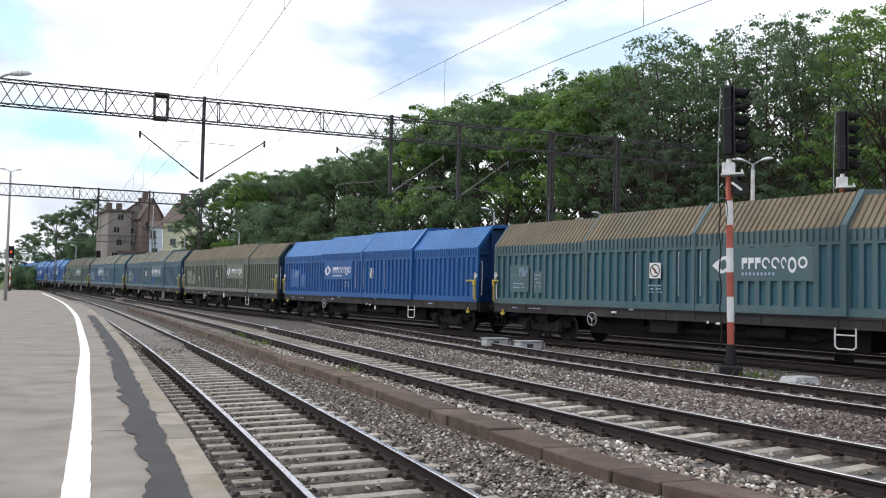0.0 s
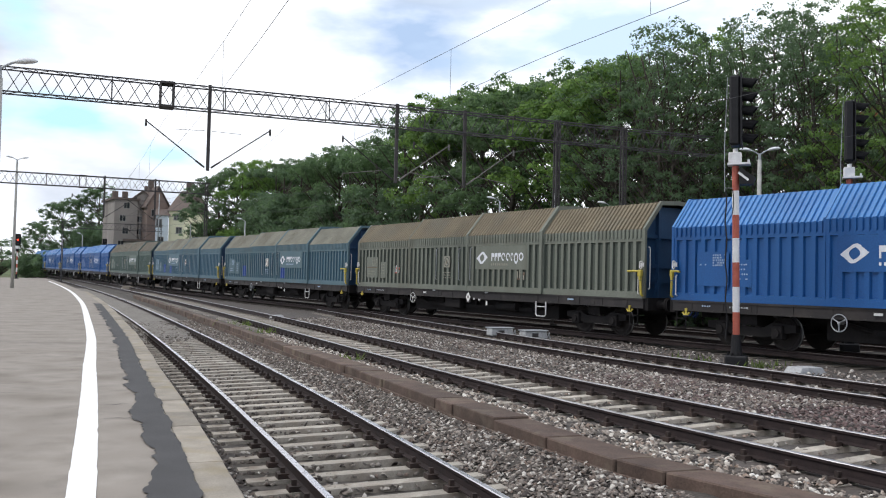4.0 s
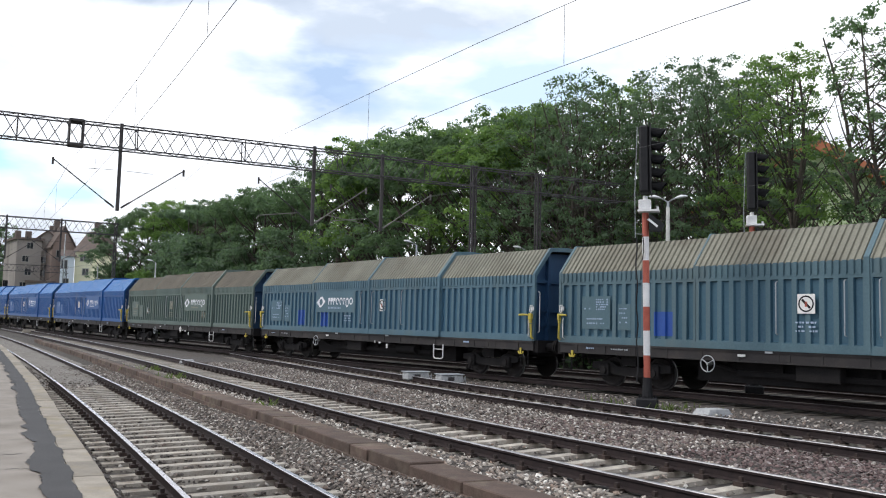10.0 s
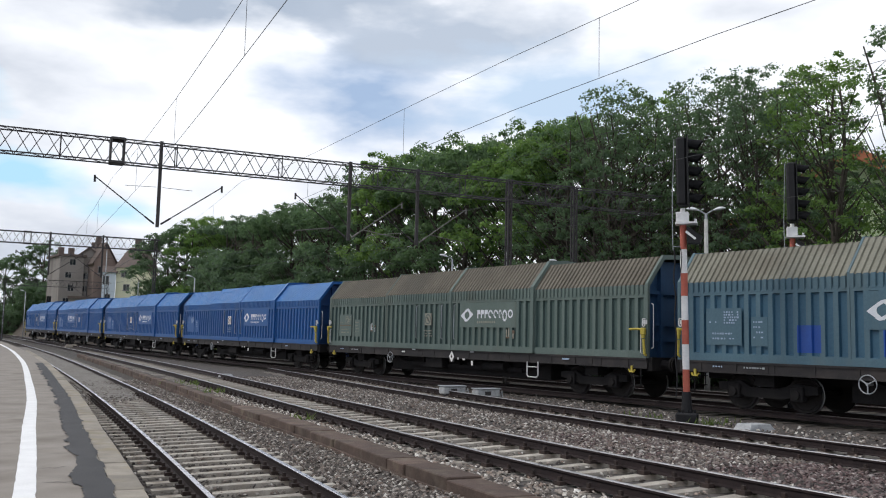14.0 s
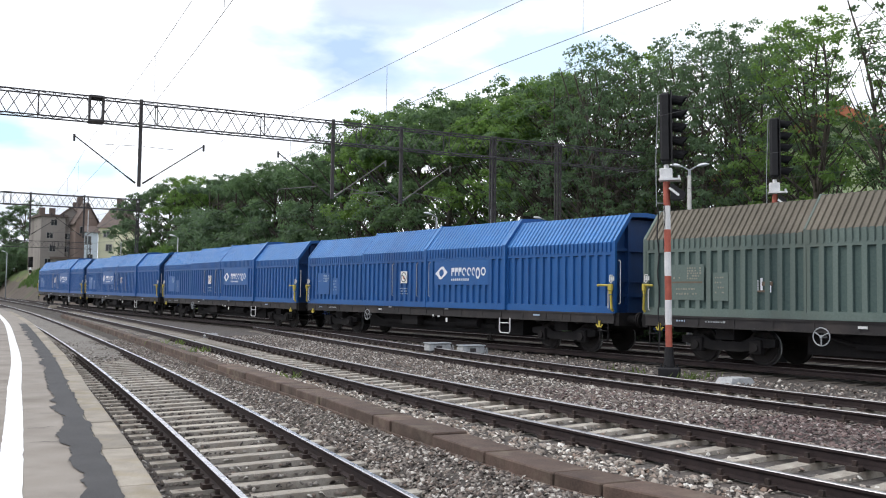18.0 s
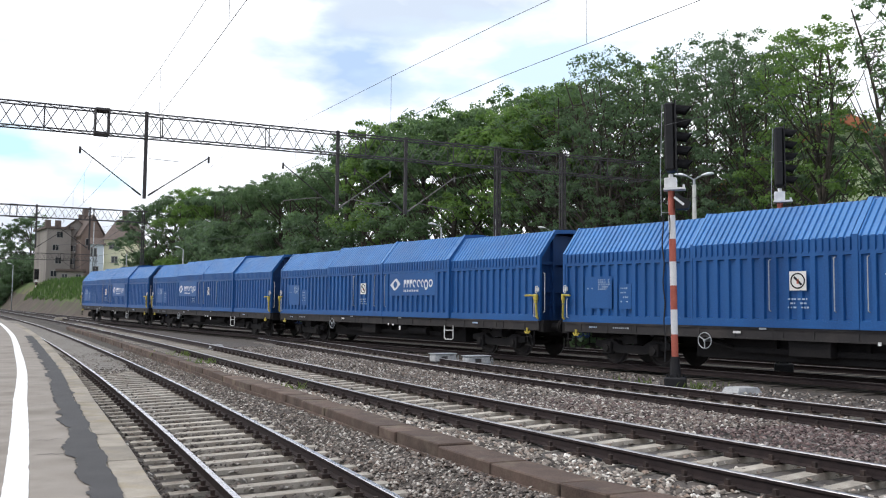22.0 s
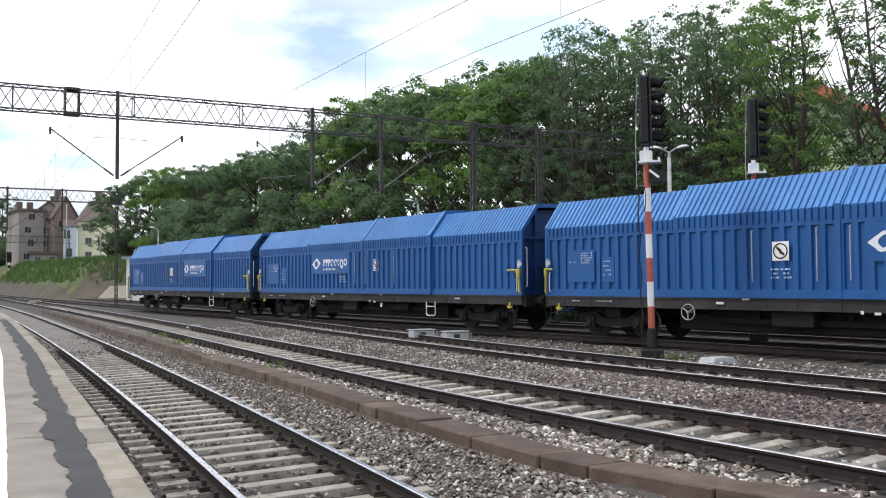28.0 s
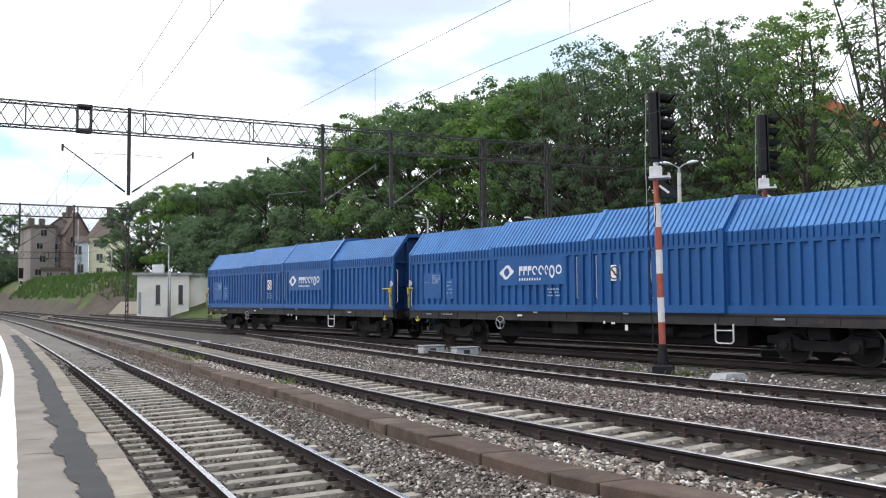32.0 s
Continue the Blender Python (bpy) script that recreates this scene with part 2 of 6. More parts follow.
M["under"] = mat("underframe_grime", (0.006, 0.006, 0.007), (0.02, 0.018, 0.018), 0.85, scale=3, fine=30, bump=0.15, spec=0.2)
M["wheel"] = mat("wheel_steel_dark", (0.010, 0.009, 0.009), (0.026, 0.022, 0.021), 0.75, scale=4, fine=40, bump=0.1, spec=0.25)
M["tread"] = mat("wheel_tread_bright", (0.16, 0.16, 0.165), (0.28, 0.28, 0.28), 0.4, metal=0.9, scale=4, fine=40, bump=0.0)
M["yellow"] = mat("handrail_yellow_paint", (0.34, 0.27, 0.03), (0.52, 0.42, 0.07), 0.6, scale=6, fine=40, bump=0.1)
M["pale"] = mat("pale_step_paint", (0.50, 0.50, 0.50), (0.72, 0.72, 0.72), 0.6, scale=6, fine=40, bump=0.1)
M["sign_white"] = mat("sign_white_enamel", (0.66, 0.66, 0.64), (0.80, 0.79, 0.77), 0.5, scale=5, fine=30, bump=0.03)
M["sign_red"] = mat("sign_red_print", (0.38, 0.08, 0.05), (0.48, 0.12, 0.08), 0.55, scale=5, fine=30, bump=0)
M["letter"] = mat("stencil_white_paint", (0.58, 0.61, 0.66), (0.74, 0.76, 0.80), 0.6, scale=8, fine=50, bump=0.03)
M["faint"] = mat("faint_stencil_paint", (0.26, 0.35, 0.48), (0.36, 0.45, 0.58), 0.7, scale=8, fine=50, bump=0.0)
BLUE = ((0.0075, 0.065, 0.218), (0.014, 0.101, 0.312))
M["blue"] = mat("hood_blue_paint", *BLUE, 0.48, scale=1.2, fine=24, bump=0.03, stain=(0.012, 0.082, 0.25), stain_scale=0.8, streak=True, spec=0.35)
M["end_dark"] = mat("end_wall_dark_blue", (0.012, 0.045, 0.11), (0.022, 0.072, 0.155), 0.6, scale=2, fine=24, bump=0.04)
# Body blue darkened to put shade into the recessed wagon ends.
M["end_blue_shaded"] = mat("end_wall_shaded_blue", (0.006, 0.034, 0.12), (0.010, 0.052, 0.17), 0.55, scale=2, fine=24, bump=0.04)
M["sill"] = mat("sole_bar_grime", (0.009, 0.008, 0.009), (0.026, 0.022, 0.023), 0.7, scale=4, fine=30, bump=0.15, stain=(0.05, 0.04, 0.036), stain_scale=1.4)
M["faint_warm"] = mat("faded_cream_stencil_paint", (0.20, 0.195, 0.16), (0.32, 0.31, 0.26), 0.8, scale=8, fine=50, bump=0.0)
M["rusted"] = mat("rust_streaked_board_edge", (0.10, 0.075, 0.052), (0.17, 0.125, 0.09), 0.85, scale=6, fine=40, bump=0.1)
M["bracket"] = mat("weathered_bracket_tube", (0.12, 0.11, 0.105), (0.20, 0.19, 0.18), 0.7, scale=5, fine=40, bump=0.1)
M["frame_dull"] = mat("dull_window_frame_paint", (0.20, 0.19, 0.18), (0.32, 0.31, 0.29), 0.8, scale=4, fine=30, bump=0.05)
M["blue_patch"] = mat("fresh_blue_patch", (0.010, 0.055, 0.26), (0.016, 0.08, 0.35), 0.42, scale=1.5, fine=24, bump=0.02)
M["teal"] = mat("hood_teal_faded_paint", (0.041, 0.084, 0.10), (0.072, 0.131, 0.147), 0.6, scale=1.2, fine=20, bump=0.05, stain=(0.085, 0.125, 0.125), stain_scale=0.9, streak=True)
M["teal_blue"] = mat("hood_blue_teal_faded_paint", (0.046, 0.102, 0.142), (0.082, 0.158, 0.204), 0.6, scale=1.2, fine=20, bump=0.05, stain=(0.085, 0.13, 0.145), stain_scale=0.9, streak=True)
M["teal_grey"] = mat("hood_grey_teal_faded_paint", (0.051, 0.103, 0.131), (0.090, 0.158, 0.190), 0.65, scale=1.2, fine=20, bump=0.05, stain=(0.09, 0.127, 0.137), stain_scale=0.9, streak=True)
# Pocket paints: darker than the crests of the same hood.
M["teal_grey_pocket"] = mat("pocket_grey_teal_paint", (0.027, 0.080, 0.124), (0.047, 0.118, 0.166), 0.6, scale=1.2, fine=20, bump=0.04, streak=True)
M["teal_pocket"] = mat("pocket_teal_paint", (0.018, 0.075, 0.105), (0.035, 0.115, 0.15), 0.6, scale=1.2, fine=20, bump=0.04, streak=True)
M["teal_blue_pocket"] = mat("pocket_blue_teal_paint", (0.024, 0.080, 0.135), (0.042, 0.118, 0.182), 0.55, scale=1.2, fine=20, bump=0.04, streak=True)
M["green_pocket"] = mat("pocket_grey_green_paint", (0.038, 0.070, 0.068), (0.07, 0.11, 0.10), 0.7, scale=1.2, fine=20, bump=0.04, streak=True)
M["olive_pocket"] = mat("pocket_olive_paint", (0.045, 0.058, 0.048), (0.08, 0.092, 0.075), 0.75, scale=1.2, fine=20, bump=0.04, streak=True)
M["green"] = mat("hood_grey_green_grimed_paint", (0.075, 0.11, 0.10), (0.13, 0.172, 0.155), 0.7, scale=1.2, fine=20, bump=0.05, stain=(0.09, 0.108, 0.092), stain_scale=0.9, streak=True)
M["olive"] = mat("hood_olive_grimed_paint", (0.112, 0.125, 0.103), (0.182, 0.198, 0.165), 0.75, scale=1.2, fine=20, bump=0.05, stain=(0.12, 0.118, 0.092), stain_scale=0.9, streak=True)
# The wall blue lightened in colour for the sky light on the roof.
M["roof_blue_lit"] = mat("lit_roof_blue_paint", (0.032, 0.155, 0.385), (0.05, 0.205, 0.50), 0.38, scale=1.0, fine=24, bump=0.03, stain=(0.03, 0.13, 0.35), stain_scale=0.8)
M["roof_brown"] = mat("roof_rust_dust", (0.125, 0.102, 0.066), (0.205, 0.172, 0.118), 0.85, scale=1.0, fine=20, bump=0.08, stain=(0.13, 0.125, 0.10), stain_scale=0.6)
M["roof_grey"] = mat("roof_grey_dust", (0.15, 0.148, 0.118), (0.245, 0.24, 0.195), 0.85, scale=1.0, fine=20, bump=0.08, stain=(0.12, 0.105, 0.08), stain_scale=0.6)
M["roof_dark"] = mat("roof_dark_brown_dust", (0.095, 0.083, 0.064), (0.165, 0.147, 0.117), 0.85, scale=1.0, fine=20, bump=0.08, stain=(0.11, 0.10, 0.08), stain_scale=0.6)
M["bark"] = mat("tree_bark", (0.035, 0.028, 0.022), (0.095, 0.08, 0.065), 0.95, scale=6, fine=40, bump=0.6)
M["plaster_white"] = mat("hut_plaster", (0.83, 0.81, 0.73), (0.92, 0.90, 0.83), 0.9, scale=0.8, fine=20, bump=0.1, stain=(0.70, 0.66, 0.55), stain_scale=0.5)
M["plaster_grey"] = mat("house_plaster_grey", (0.20, 0.18, 0.165), (0.31, 0.28, 0.26), 0.9, scale=0.5, fine=10, bump=0.1, stain=(0.13, 0.115, 0.105), stain_scale=0.45, streak=True)
M["plaster_brown"] = mat("house_plaster_brown", (0.17, 0.125, 0.105), (0.27, 0.20, 0.17), 0.9, scale=0.5, fine=10, bump=0.1, stain=(0.14, 0.12, 0.11), stain_scale=0.45, streak=True)
M["plaster_blue"] = mat("house_plaster_pale_blue", (0.50, 0.56, 0.62), (0.62, 0.68, 0.74), 0.9, scale=0.5, fine=10, bump=0.1)
M["plaster_cream"] = mat("house_plaster_cream", (0.62, 0.60, 0.42), (0.74, 0.72, 0.54), 0.9, scale=0.5, fine=10, bump=0.1)
M["plaster_lime"] = mat("house_plaster_lime", (0.46, 0.56, 0.32), (0.56, 0.66, 0.42), 0.9, scale=0.5, fine=10, bump=0.1)
M["tile_red"] = mat("roof_tile_red", (0.36, 0.12, 0.06), (0.50, 0.19, 0.10), 0.85, scale=3, fine=16, bump=0.4)
M["tile_brown"] = mat("roof_tile_brown", (0.085, 0.065, 0.058), (0.15, 0.115, 0.10), 0.9, scale=3, fine=16, bump=0.4)
M["glass"] = mat("window_glass_dark", (0.02, 0.023, 0.028), (0.04, 0.045, 0.05), 0.08, scale=2, fine=10, bump=0)
M["bluefit"] = mat("coupling_blue_paint", (0.02, 0.06, 0.2), (0.04, 0.09, 0.27), 0.6, scale=4, fine=30, bump=0.05)


def leaf_mat(name, low, high, through_col):
    m = bpy.data.materials.new(name)
    m.use_nodes = True
    nt = m.node_tree
    N, L = nt.nodes.new, nt.links.new
    b = nt.nodes["Principled BSDF"]
    ramp = N("ShaderNodeValToRGB")
    ramp.color_ramp.elements[0].color, ramp.color_ramp.elements[1].color = (*low, 1), (*high, 1)
    L(N("ShaderNodeNewGeometry").outputs["Random Per Island"], ramp.inputs[0])
    info = N("ShaderNodeObjectInfo")
    r = N("ShaderNodeMapRange")
    r.inputs["To Min"].default_value, r.inputs["To Max"].default_value = 0.82, 1.2
    L(info.outputs["Random"], r.inputs[0])
    hs = N("ShaderNodeHueSaturation")
    L(r.outputs[0], hs.inputs["Value"])
    L(ramp.outputs[0], hs.inputs["Color"])
    L(hs.outputs[0], b.inputs["Base Color"])
    b.inputs["Roughness"].default_value = 0.6
    tr, mx = N("ShaderNodeBsdfTranslucent"), N("ShaderNodeMixShader")
    tr.inputs[0].default_value = (*through_col, 1)
    mx.inputs[0].default_value = 0.5
    L(b.outputs[0], mx.inputs[1])
    L(tr.outputs[0], mx.inputs[2])
    L(mx.outputs[0], nt.nodes["Material Output"].inputs[0])
    return m


# Ballast and rail tops coloured near black for the shade under the train.
M["shaded_bed"] = mat("shade_black_ballast", (0.005, 0.004, 0.004), (0.028, 0.024, 0.022), 0.95, scale=6, fine=30, bump=1.0, stain=(0.016, 0.013, 0.011), stain_scale=0.4)
M["rail_shaded"] = mat("shade_dark_running_surface", (0.06, 0.055, 0.055), (0.14, 0.13, 0.13), 0.45, metal=0.6, scale=3, fine=30, bump=0.02)
M["fill"] = mat("dusty_fine_ballast", (0.085, 0.078, 0.07), (0.27, 0.25, 0.225), 0.95, scale=7, fine=36, bump=1.0, stain=(0.10, 0.085, 0.065), stain_scale=0.6)
# Tone lowered to paint in shadow between sleepers and behind the train.
M["soil"] = mat("dark_yard_ballast", (0.02, 0.017, 0.015), (0.095, 0.083, 0.073), 0.95, scale=6, fine=30, bump=1.0, stain=(0.045, 0.042, 0.028), stain_scale=0.25)
M["red_glow"] = bpy.data.materials.new("lit_red_lens")
M["red_glow"].use_nodes = True
_b = M["red_glow"].node_tree.nodes["Principled BSDF"]
_b.inputs["Base Color"].default_value = (0.5, 0.02, 0.01, 1)
_b.inputs["Emission Color"].default_value = (1.0, 0.06, 0.03, 1)
_b.inputs["Emission Strength"].default_value = 2.5
M["leaf"] = leaf_mat("leaf_green", (0.057, 0.104, 0.054), (0.139, 0.224, 0.111), (0.171, 0.277, 0.112))
M["leaf_light"] = leaf_mat("leaf_light_green", (0.078, 0.155, 0.043), (0.168, 0.291, 0.078), (0.213, 0.347, 0.078))
M["leaf_dark"] = leaf_mat("leaf_dark_green", (0.05, 0.089, 0.053), (0.12, 0.19, 0.108), (0.15, 0.24, 0.108))
M["bank_weed"] = leaf_mat("lush_bank_weed", (0.032, 0.068, 0.018), (0.10, 0.17, 0.05), (0.10, 0.18, 0.045))
M["weed"] = leaf_mat("weed_green", (0.06, 0.09, 0.02), (0.16, 0.22, 0.06), (0.15, 0.22, 0.05))


# ---- mesh helpers ----
def link(name, bm, material, parent=None, label="", smooth=False):
    me = bpy.data.meshes.new(name)
    bm.to_mesh(me)
    bm.free()
    mats = material if isinstance(material, (list, tuple)) else [material]
    for m in mats:
        me.materials.append(m)
    if smooth:
        me.shade_smooth()
    ob = new(name, me)
    ob.parent = parent
    if label:
        ob["label"] = label
    return ob


def part(name, bm, material, parent, label="", smooth=False):
    """One mesh object under a thing or under a part."""
    return link(name, bm, material, parent, label, smooth)


def piece(name, me, parent, m):
    ob = new(name, me)
    ob.parent = parent
    ob.matrix_basis = m
    return ob


def raw_mesh(name, verts, faces, material):
    me = bpy.data.meshes.new(name)
    me.from_pydata(verts, [], faces)
    me.materials.append(material)
    me.update()
    return me


def box(bm, x0, x1, y0, y1, z0, z1, mi=0, bevel=0.0):
    vs = [bm.verts.new(p) for p in ((x0, y0, z0), (x1, y0, z0), (x1, y1, z0), (x0, y1, z0), (x0, y0, z1), (x1, y0, z1), (x1, y1, z1), (x0, y1, z1))]
    fs = [bm.faces.new([vs[i] for i in q]) for q in ((3, 2, 1, 0), (4, 5, 6, 7), (0, 1, 5, 4), (1, 2, 6, 5), (2, 3, 7, 6), (3, 0, 4, 7))]
    for f in fs:
        f.material_index = mi
    if bevel:
        es = {e for f in fs for e in f.edges}
        bmesh.ops.bevel(bm, geom=list(es), offset=bevel, segments=1, affect="EDGES")
    return bm


def tube(bm, a, b, r0, r1=None, n=8, mi=0, caps=True):
    a, b = Vector(a), Vector(b)
    r1 = r0 if r1 is None else r1
    q = (b - a).to_track_quat("Z", "Y")
    rings = []
    for p, r in ((a, r0), (b, r1)):
        rings.append([bm.verts.new(p + q @ Vector((r * math.cos(2 * math.pi * k / n), r * math.sin(2 * math.pi * k / n), 0))) for k in range(n)])
    for k in range(n):
        f = bm.faces.new((rings[0][k], rings[0][(k + 1) % n], rings[1][(k + 1) % n], rings[1][k]))
        f.material_index = mi
    if caps:
        for ring in (rings[0][::-1], rings[1]):
            bm.faces.new(ring).material_index = mi
    return bm


def bent(bm, pts, r, n=6, mi=0):
    """A pipe along a bent line, in one piece."""
    pts = [Vector(p) for p in pts]
    rings = []
    for i, p in enumerate(pts):
        d = (pts[min(i + 1, len(pts) - 1)] - p).normalized() + (p - pts[max(i - 1, 0)]).normalized()
        d = d.normalized() if d.length > 1e-5 else Vector((0, 0, 1))
        u = d.cross(Vector((0.31, 0.87, 0.38))).normalized()
        w = d.cross(u)
        rings.append([bm.verts.new(p + r * (math.cos(2 * math.pi * k / n) * u + math.sin(2 * math.pi * k / n) * w)) for k in range(n)])
    for a, b in zip(rings, rings[1:]):
        for k in range(n):
            bm.faces.new((a[k], a[(k + 1) % n], b[(k + 1) % n], b[k])).material_index = mi
    bm.faces.new(rings[0][::-1]).material_index = mi
    bm.faces.new(rings[-1]).material_index = mi
    return bm


def fresh():
    return bmesh.new()


def prism(bm, outline, x0, x1, mi=0):
    """Extrudes an outline of (y, z) points along x."""
    a = [bm.verts.new((x0, y, z)) for y, z in outline]
    b = [bm.verts.new((x1, y, z)) for y, z in outline]
    n = len(outline)
    for k in range(n):
        bm.faces.new((a[k], b[k], b[(k + 1) % n], a[(k + 1) % n])).material_index = mi
    bm.faces.new(a[::-1]).material_index = mi
    bm.faces.new(b).material_index = mi
    return bm


# ---- lines of the tracks ----
def rise(x, y):
    """The yard climbs gently far down the line."""
    d = -0.5225 * x + 0.8526 * y - 50.0
    return 0.0032 * (d + math.sqrt(d * d + 150.0)) if d < 150 else 0.0032 * (150 + math.sqrt(150 * 150 + 150.0))


class Line:
    """A curve on the plan: points every half metre, from headings (degrees to the left of the y axis) at knots along it."""

    def __init__(self, x0, y0, knots, heads, start, end, z=0.0, cant=0.0):
        self.s = np.arange(start, end + 0.01, 0.5)
        h = np.radians(np.interp(self.s, knots, heads))
        h = np.convolve(np.pad(h, 4, mode="edge"), np.ones(9) / 9, "valid")
        dx, dy = -np.sin(h), np.cos(h)
        X = np.concatenate([[0], np.cumsum((dx[1:] + dx[:-1]) / 4)])
        Y = np.concatenate([[0], np.cumsum((dy[1:] + dy[:-1]) / 4)])
        i0 = int(np.argmin(abs(self.s)))
        self.x, self.y, self.h, self.z, self.cant = X + x0 - X[i0], Y + y0 - Y[i0], h, z, cant

    def at(self, s, off=0.0):
        """Place and heading at s, off metres to the left."""
        x, y, h = (float(np.interp(s, self.s, q)) for q in (self.x, self.y, self.h))
        return x - off * math.cos(h), y - off * math.sin(h), h

    def level(self, s, off=0.0):
        x, y, _ = self.at(s, off)
        return self.z - off / 1.505 * self.cant + rise(x, y)


TRACK = {
    1: Line(0.351, 6.714, (-40, 0, 12, 25, 45, 80, 200), (19.74, 21.10, 22.43, 23.44, 24.48, 26.71, 29.06), -30, 190, -0.345, 0.04),
    2: Line(5.878, 7.279, (-40, 0, 12, 25, 45, 80, 200), (37.8, 30.9, 24.3, 23.0, 25.3, 27.3, 28.9), -26, 190, -0.057, 0.056),
    3: Line(8.33, 13.681, (-40, 0, 12, 25, 45, 80, 200), (36.1, 29.65, 23.7, 21.1, 23.0, 26.5, 29.1), -30, 37, -0.062, 0.029),
    4: Line(-16.148, 64.382, (-120, -60, -30, 0, 30, 60, 90, 120, 150, 180), (34.5, 33.1, 32.6, 31.75, 30.9, 30.4, 30.2, 30.5, 31.0, 32.0), -95, 180, 0.0, 0.0),
}
TRACK[5] = Line(-16.148 + 4.6 * 0.8526, 64.382 + 4.6 * 0.5225, (-120, -60, -30, 0, 30, 60, 90, 120, 150, 180), (34.5, 33.1, 32.6, 31.75, 30.9, 30.4, 30.2, 30.5, 31.0, 32.0), -95, 180, 0.0, 0.0)
TRAIN = TRACK[4]
PITCH, FRONT_GAP = 20.19, -55.72


# ---- ground ----
def lateral(x, y):
    """Metres to the right of the train's line (roughly)."""
    return 0.8526 * x + 0.5225 * y - 20.24


def ground_height(x, y):
    q = lateral(x, y)
    z = -0.75 + rise(x, y)
    f = min(max((-0.5225 * x + 0.8526 * y - 75) / 32, 0.0), 1.0)
    start, width, high = 9 - 6.8 * f, 16 - 10 * f, 4.2 + 0.7 * f
    if q > start:
        k = min((q - start) / width, 1)
        z += high * k * k * (3 - 2 * k)
    return z


def build_ground():
    ring = [0, 4, 8, 13, 19, 26, 34, 43, 53, 64, 76, 90, 98, 106, 115, 125, 135, 145, 155, 168, 180, 220, 280, 380, 550, 900, 1600, 3000]
    n = 240
    vs, fs = [], []
    for r in ring:
        for k in range(n):
            a = 2 * math.pi * k / n
            x, y = r * math.sin(a) if r else 0.0, r * math.cos(a) if r else 0.0
            low = 1.8 if 78 < -0.5225 * x + 0.8526 * y < 182 and 0.0 < lateral(x, y) < 15.0 else 0.0
            vs.append((x, y, ground_height(x, y) + 0.12 * noise.noise((x * 0.2, y * 0.2, 0)) - low))
    for i in range(len(ring) - 1):
        for k in range(n):
            a, b = i * n + k, i * n + (k + 1) % n
            if i == 0:
                fs.append((a, b + n, a + n))
            else:
                fs.append((a, b, b + n, a + n))
    me = raw_mesh("ground", vs, fs, M["grass"])
    me.materials.append(M["soil"])
    kinds = []
    for f in fs:
        x, y = (sum(vs[i][k] for i in f) / len(f) for k in (0, 1))
        q, far = lateral(x, y), -0.5225 * x + 0.8526 * y
        kinds.append(1 if -40 < q < 16 and far < 85 else 0)
    me.polygons.foreach_set("material_index", kinds)
    me.shade_smooth()
    tagged(new("ground", me), "rough grassy railway ground rising to an overgrown bank", "ground", kind="structure")


def strip(name, line, s0, s1, offs, zs, material, step=1.0, kind="structure", label="", category="", jitter=0.0, slide=None, lift=None):
    """A sheet along a line: its cross-section is offs (metres to the left) at heights zs above that line's level."""
    vs, fs = [], []
    S = np.arange(s0, s1 + 0.01, step)
    m = len(offs)
    for s in S:
        for o, z in zip(offs, zs):
            x, y, _ = line.at(s, o - (slide(s) if slide else 0.0))
            vs.append((x, y, line.z + rise(x, y) + z + (lift(s) if lift else 0.0) + (jitter * noise.noise((x * 1.7, y * 1.7, 3)) if jitter else 0)))
    for i in range(len(S) - 1):
        for k in range(m - 1):
            a = i * m + k
            fs.append((a, a + 1, a + 1 + m, a + m))
    me = raw_mesh(name, vs, fs, material)
    me.shade_smooth()
    return tagged(new(name, me), label, category, kind=kind)


build_ground()


def build_bank():
    """The steep bank below the houses: bare earth at its foot, grass above, with a ragged border."""
    S, O = np.arange(14, 116, 1.0), np.arange(0.6, 16.5, 0.6)
    vs, fs, kinds = [], [], []
    for s in S:
        for o in O:
            x, y, _ = TRAIN.at(s, -o)
            vs.append((x, y, ground_height(x, y) + 0.06 + 0.16 * noise.noise((x * 0.7, y * 0.7, 1))))
    m = len(O)
    for i in range(len(S) - 1):
        for k in range(m - 1):
            a = i * m + k
            fs.append((a, a + m, a + m + 1, a + 1))
            x, y, _ = vs[a]
            kinds.append(0 if O[k] + 0.9 * noise.noise((x * 0.25, y * 0.25, 8)) + 0.5 * noise.noise((x * 0.9, y * 0.9, 4)) < (4.4 if S[i] > 40 else 9.5) else 1)
    me = raw_mesh("bank", vs, fs, M["earth"])
    me.materials.append(M["grass"])
    me.polygons.foreach_set("material_index", kinds)
    me.shade_smooth()
    tagged(new("bank", me), "earth and grass railway bank below the houses", "bank", kind="structure")


# bed of the track beside the platform, and the higher bed of the other tracks
strip("ballast_bed", TRACK[1], -30, 190, (1.95, 1.3, 1.05, 0, -1.05, -1.35, -1.75, -2.45), (-0.27, -0.25, -0.255, -0.26, -0.255, -0.16, 0.0, 0.10), M["soil"], 0.5,
      label="grey crushed-stone ballast under the platform track", category="ballast", jitter=0.02)


strip("ballast_fill", TRACK[1], 22.5, 90, (1.55, 1.2, 0.82, 0.70, 0.3, 0, -0.3, -0.70, -0.82, -1.2, -1.5), (-0.28, -0.15, -0.13, -0.115, -0.10, -0.095, -0.10, -0.115, -0.13, -0.14, -0.12), M["fill"], 0.5,
      label="dusty ballast that covers the sleepers of the platform track", category="ballast", jitter=0.03, lift=lambda s: -0.16 * min(max((26.0 - s) / 3.5, 0.0), 1.0))


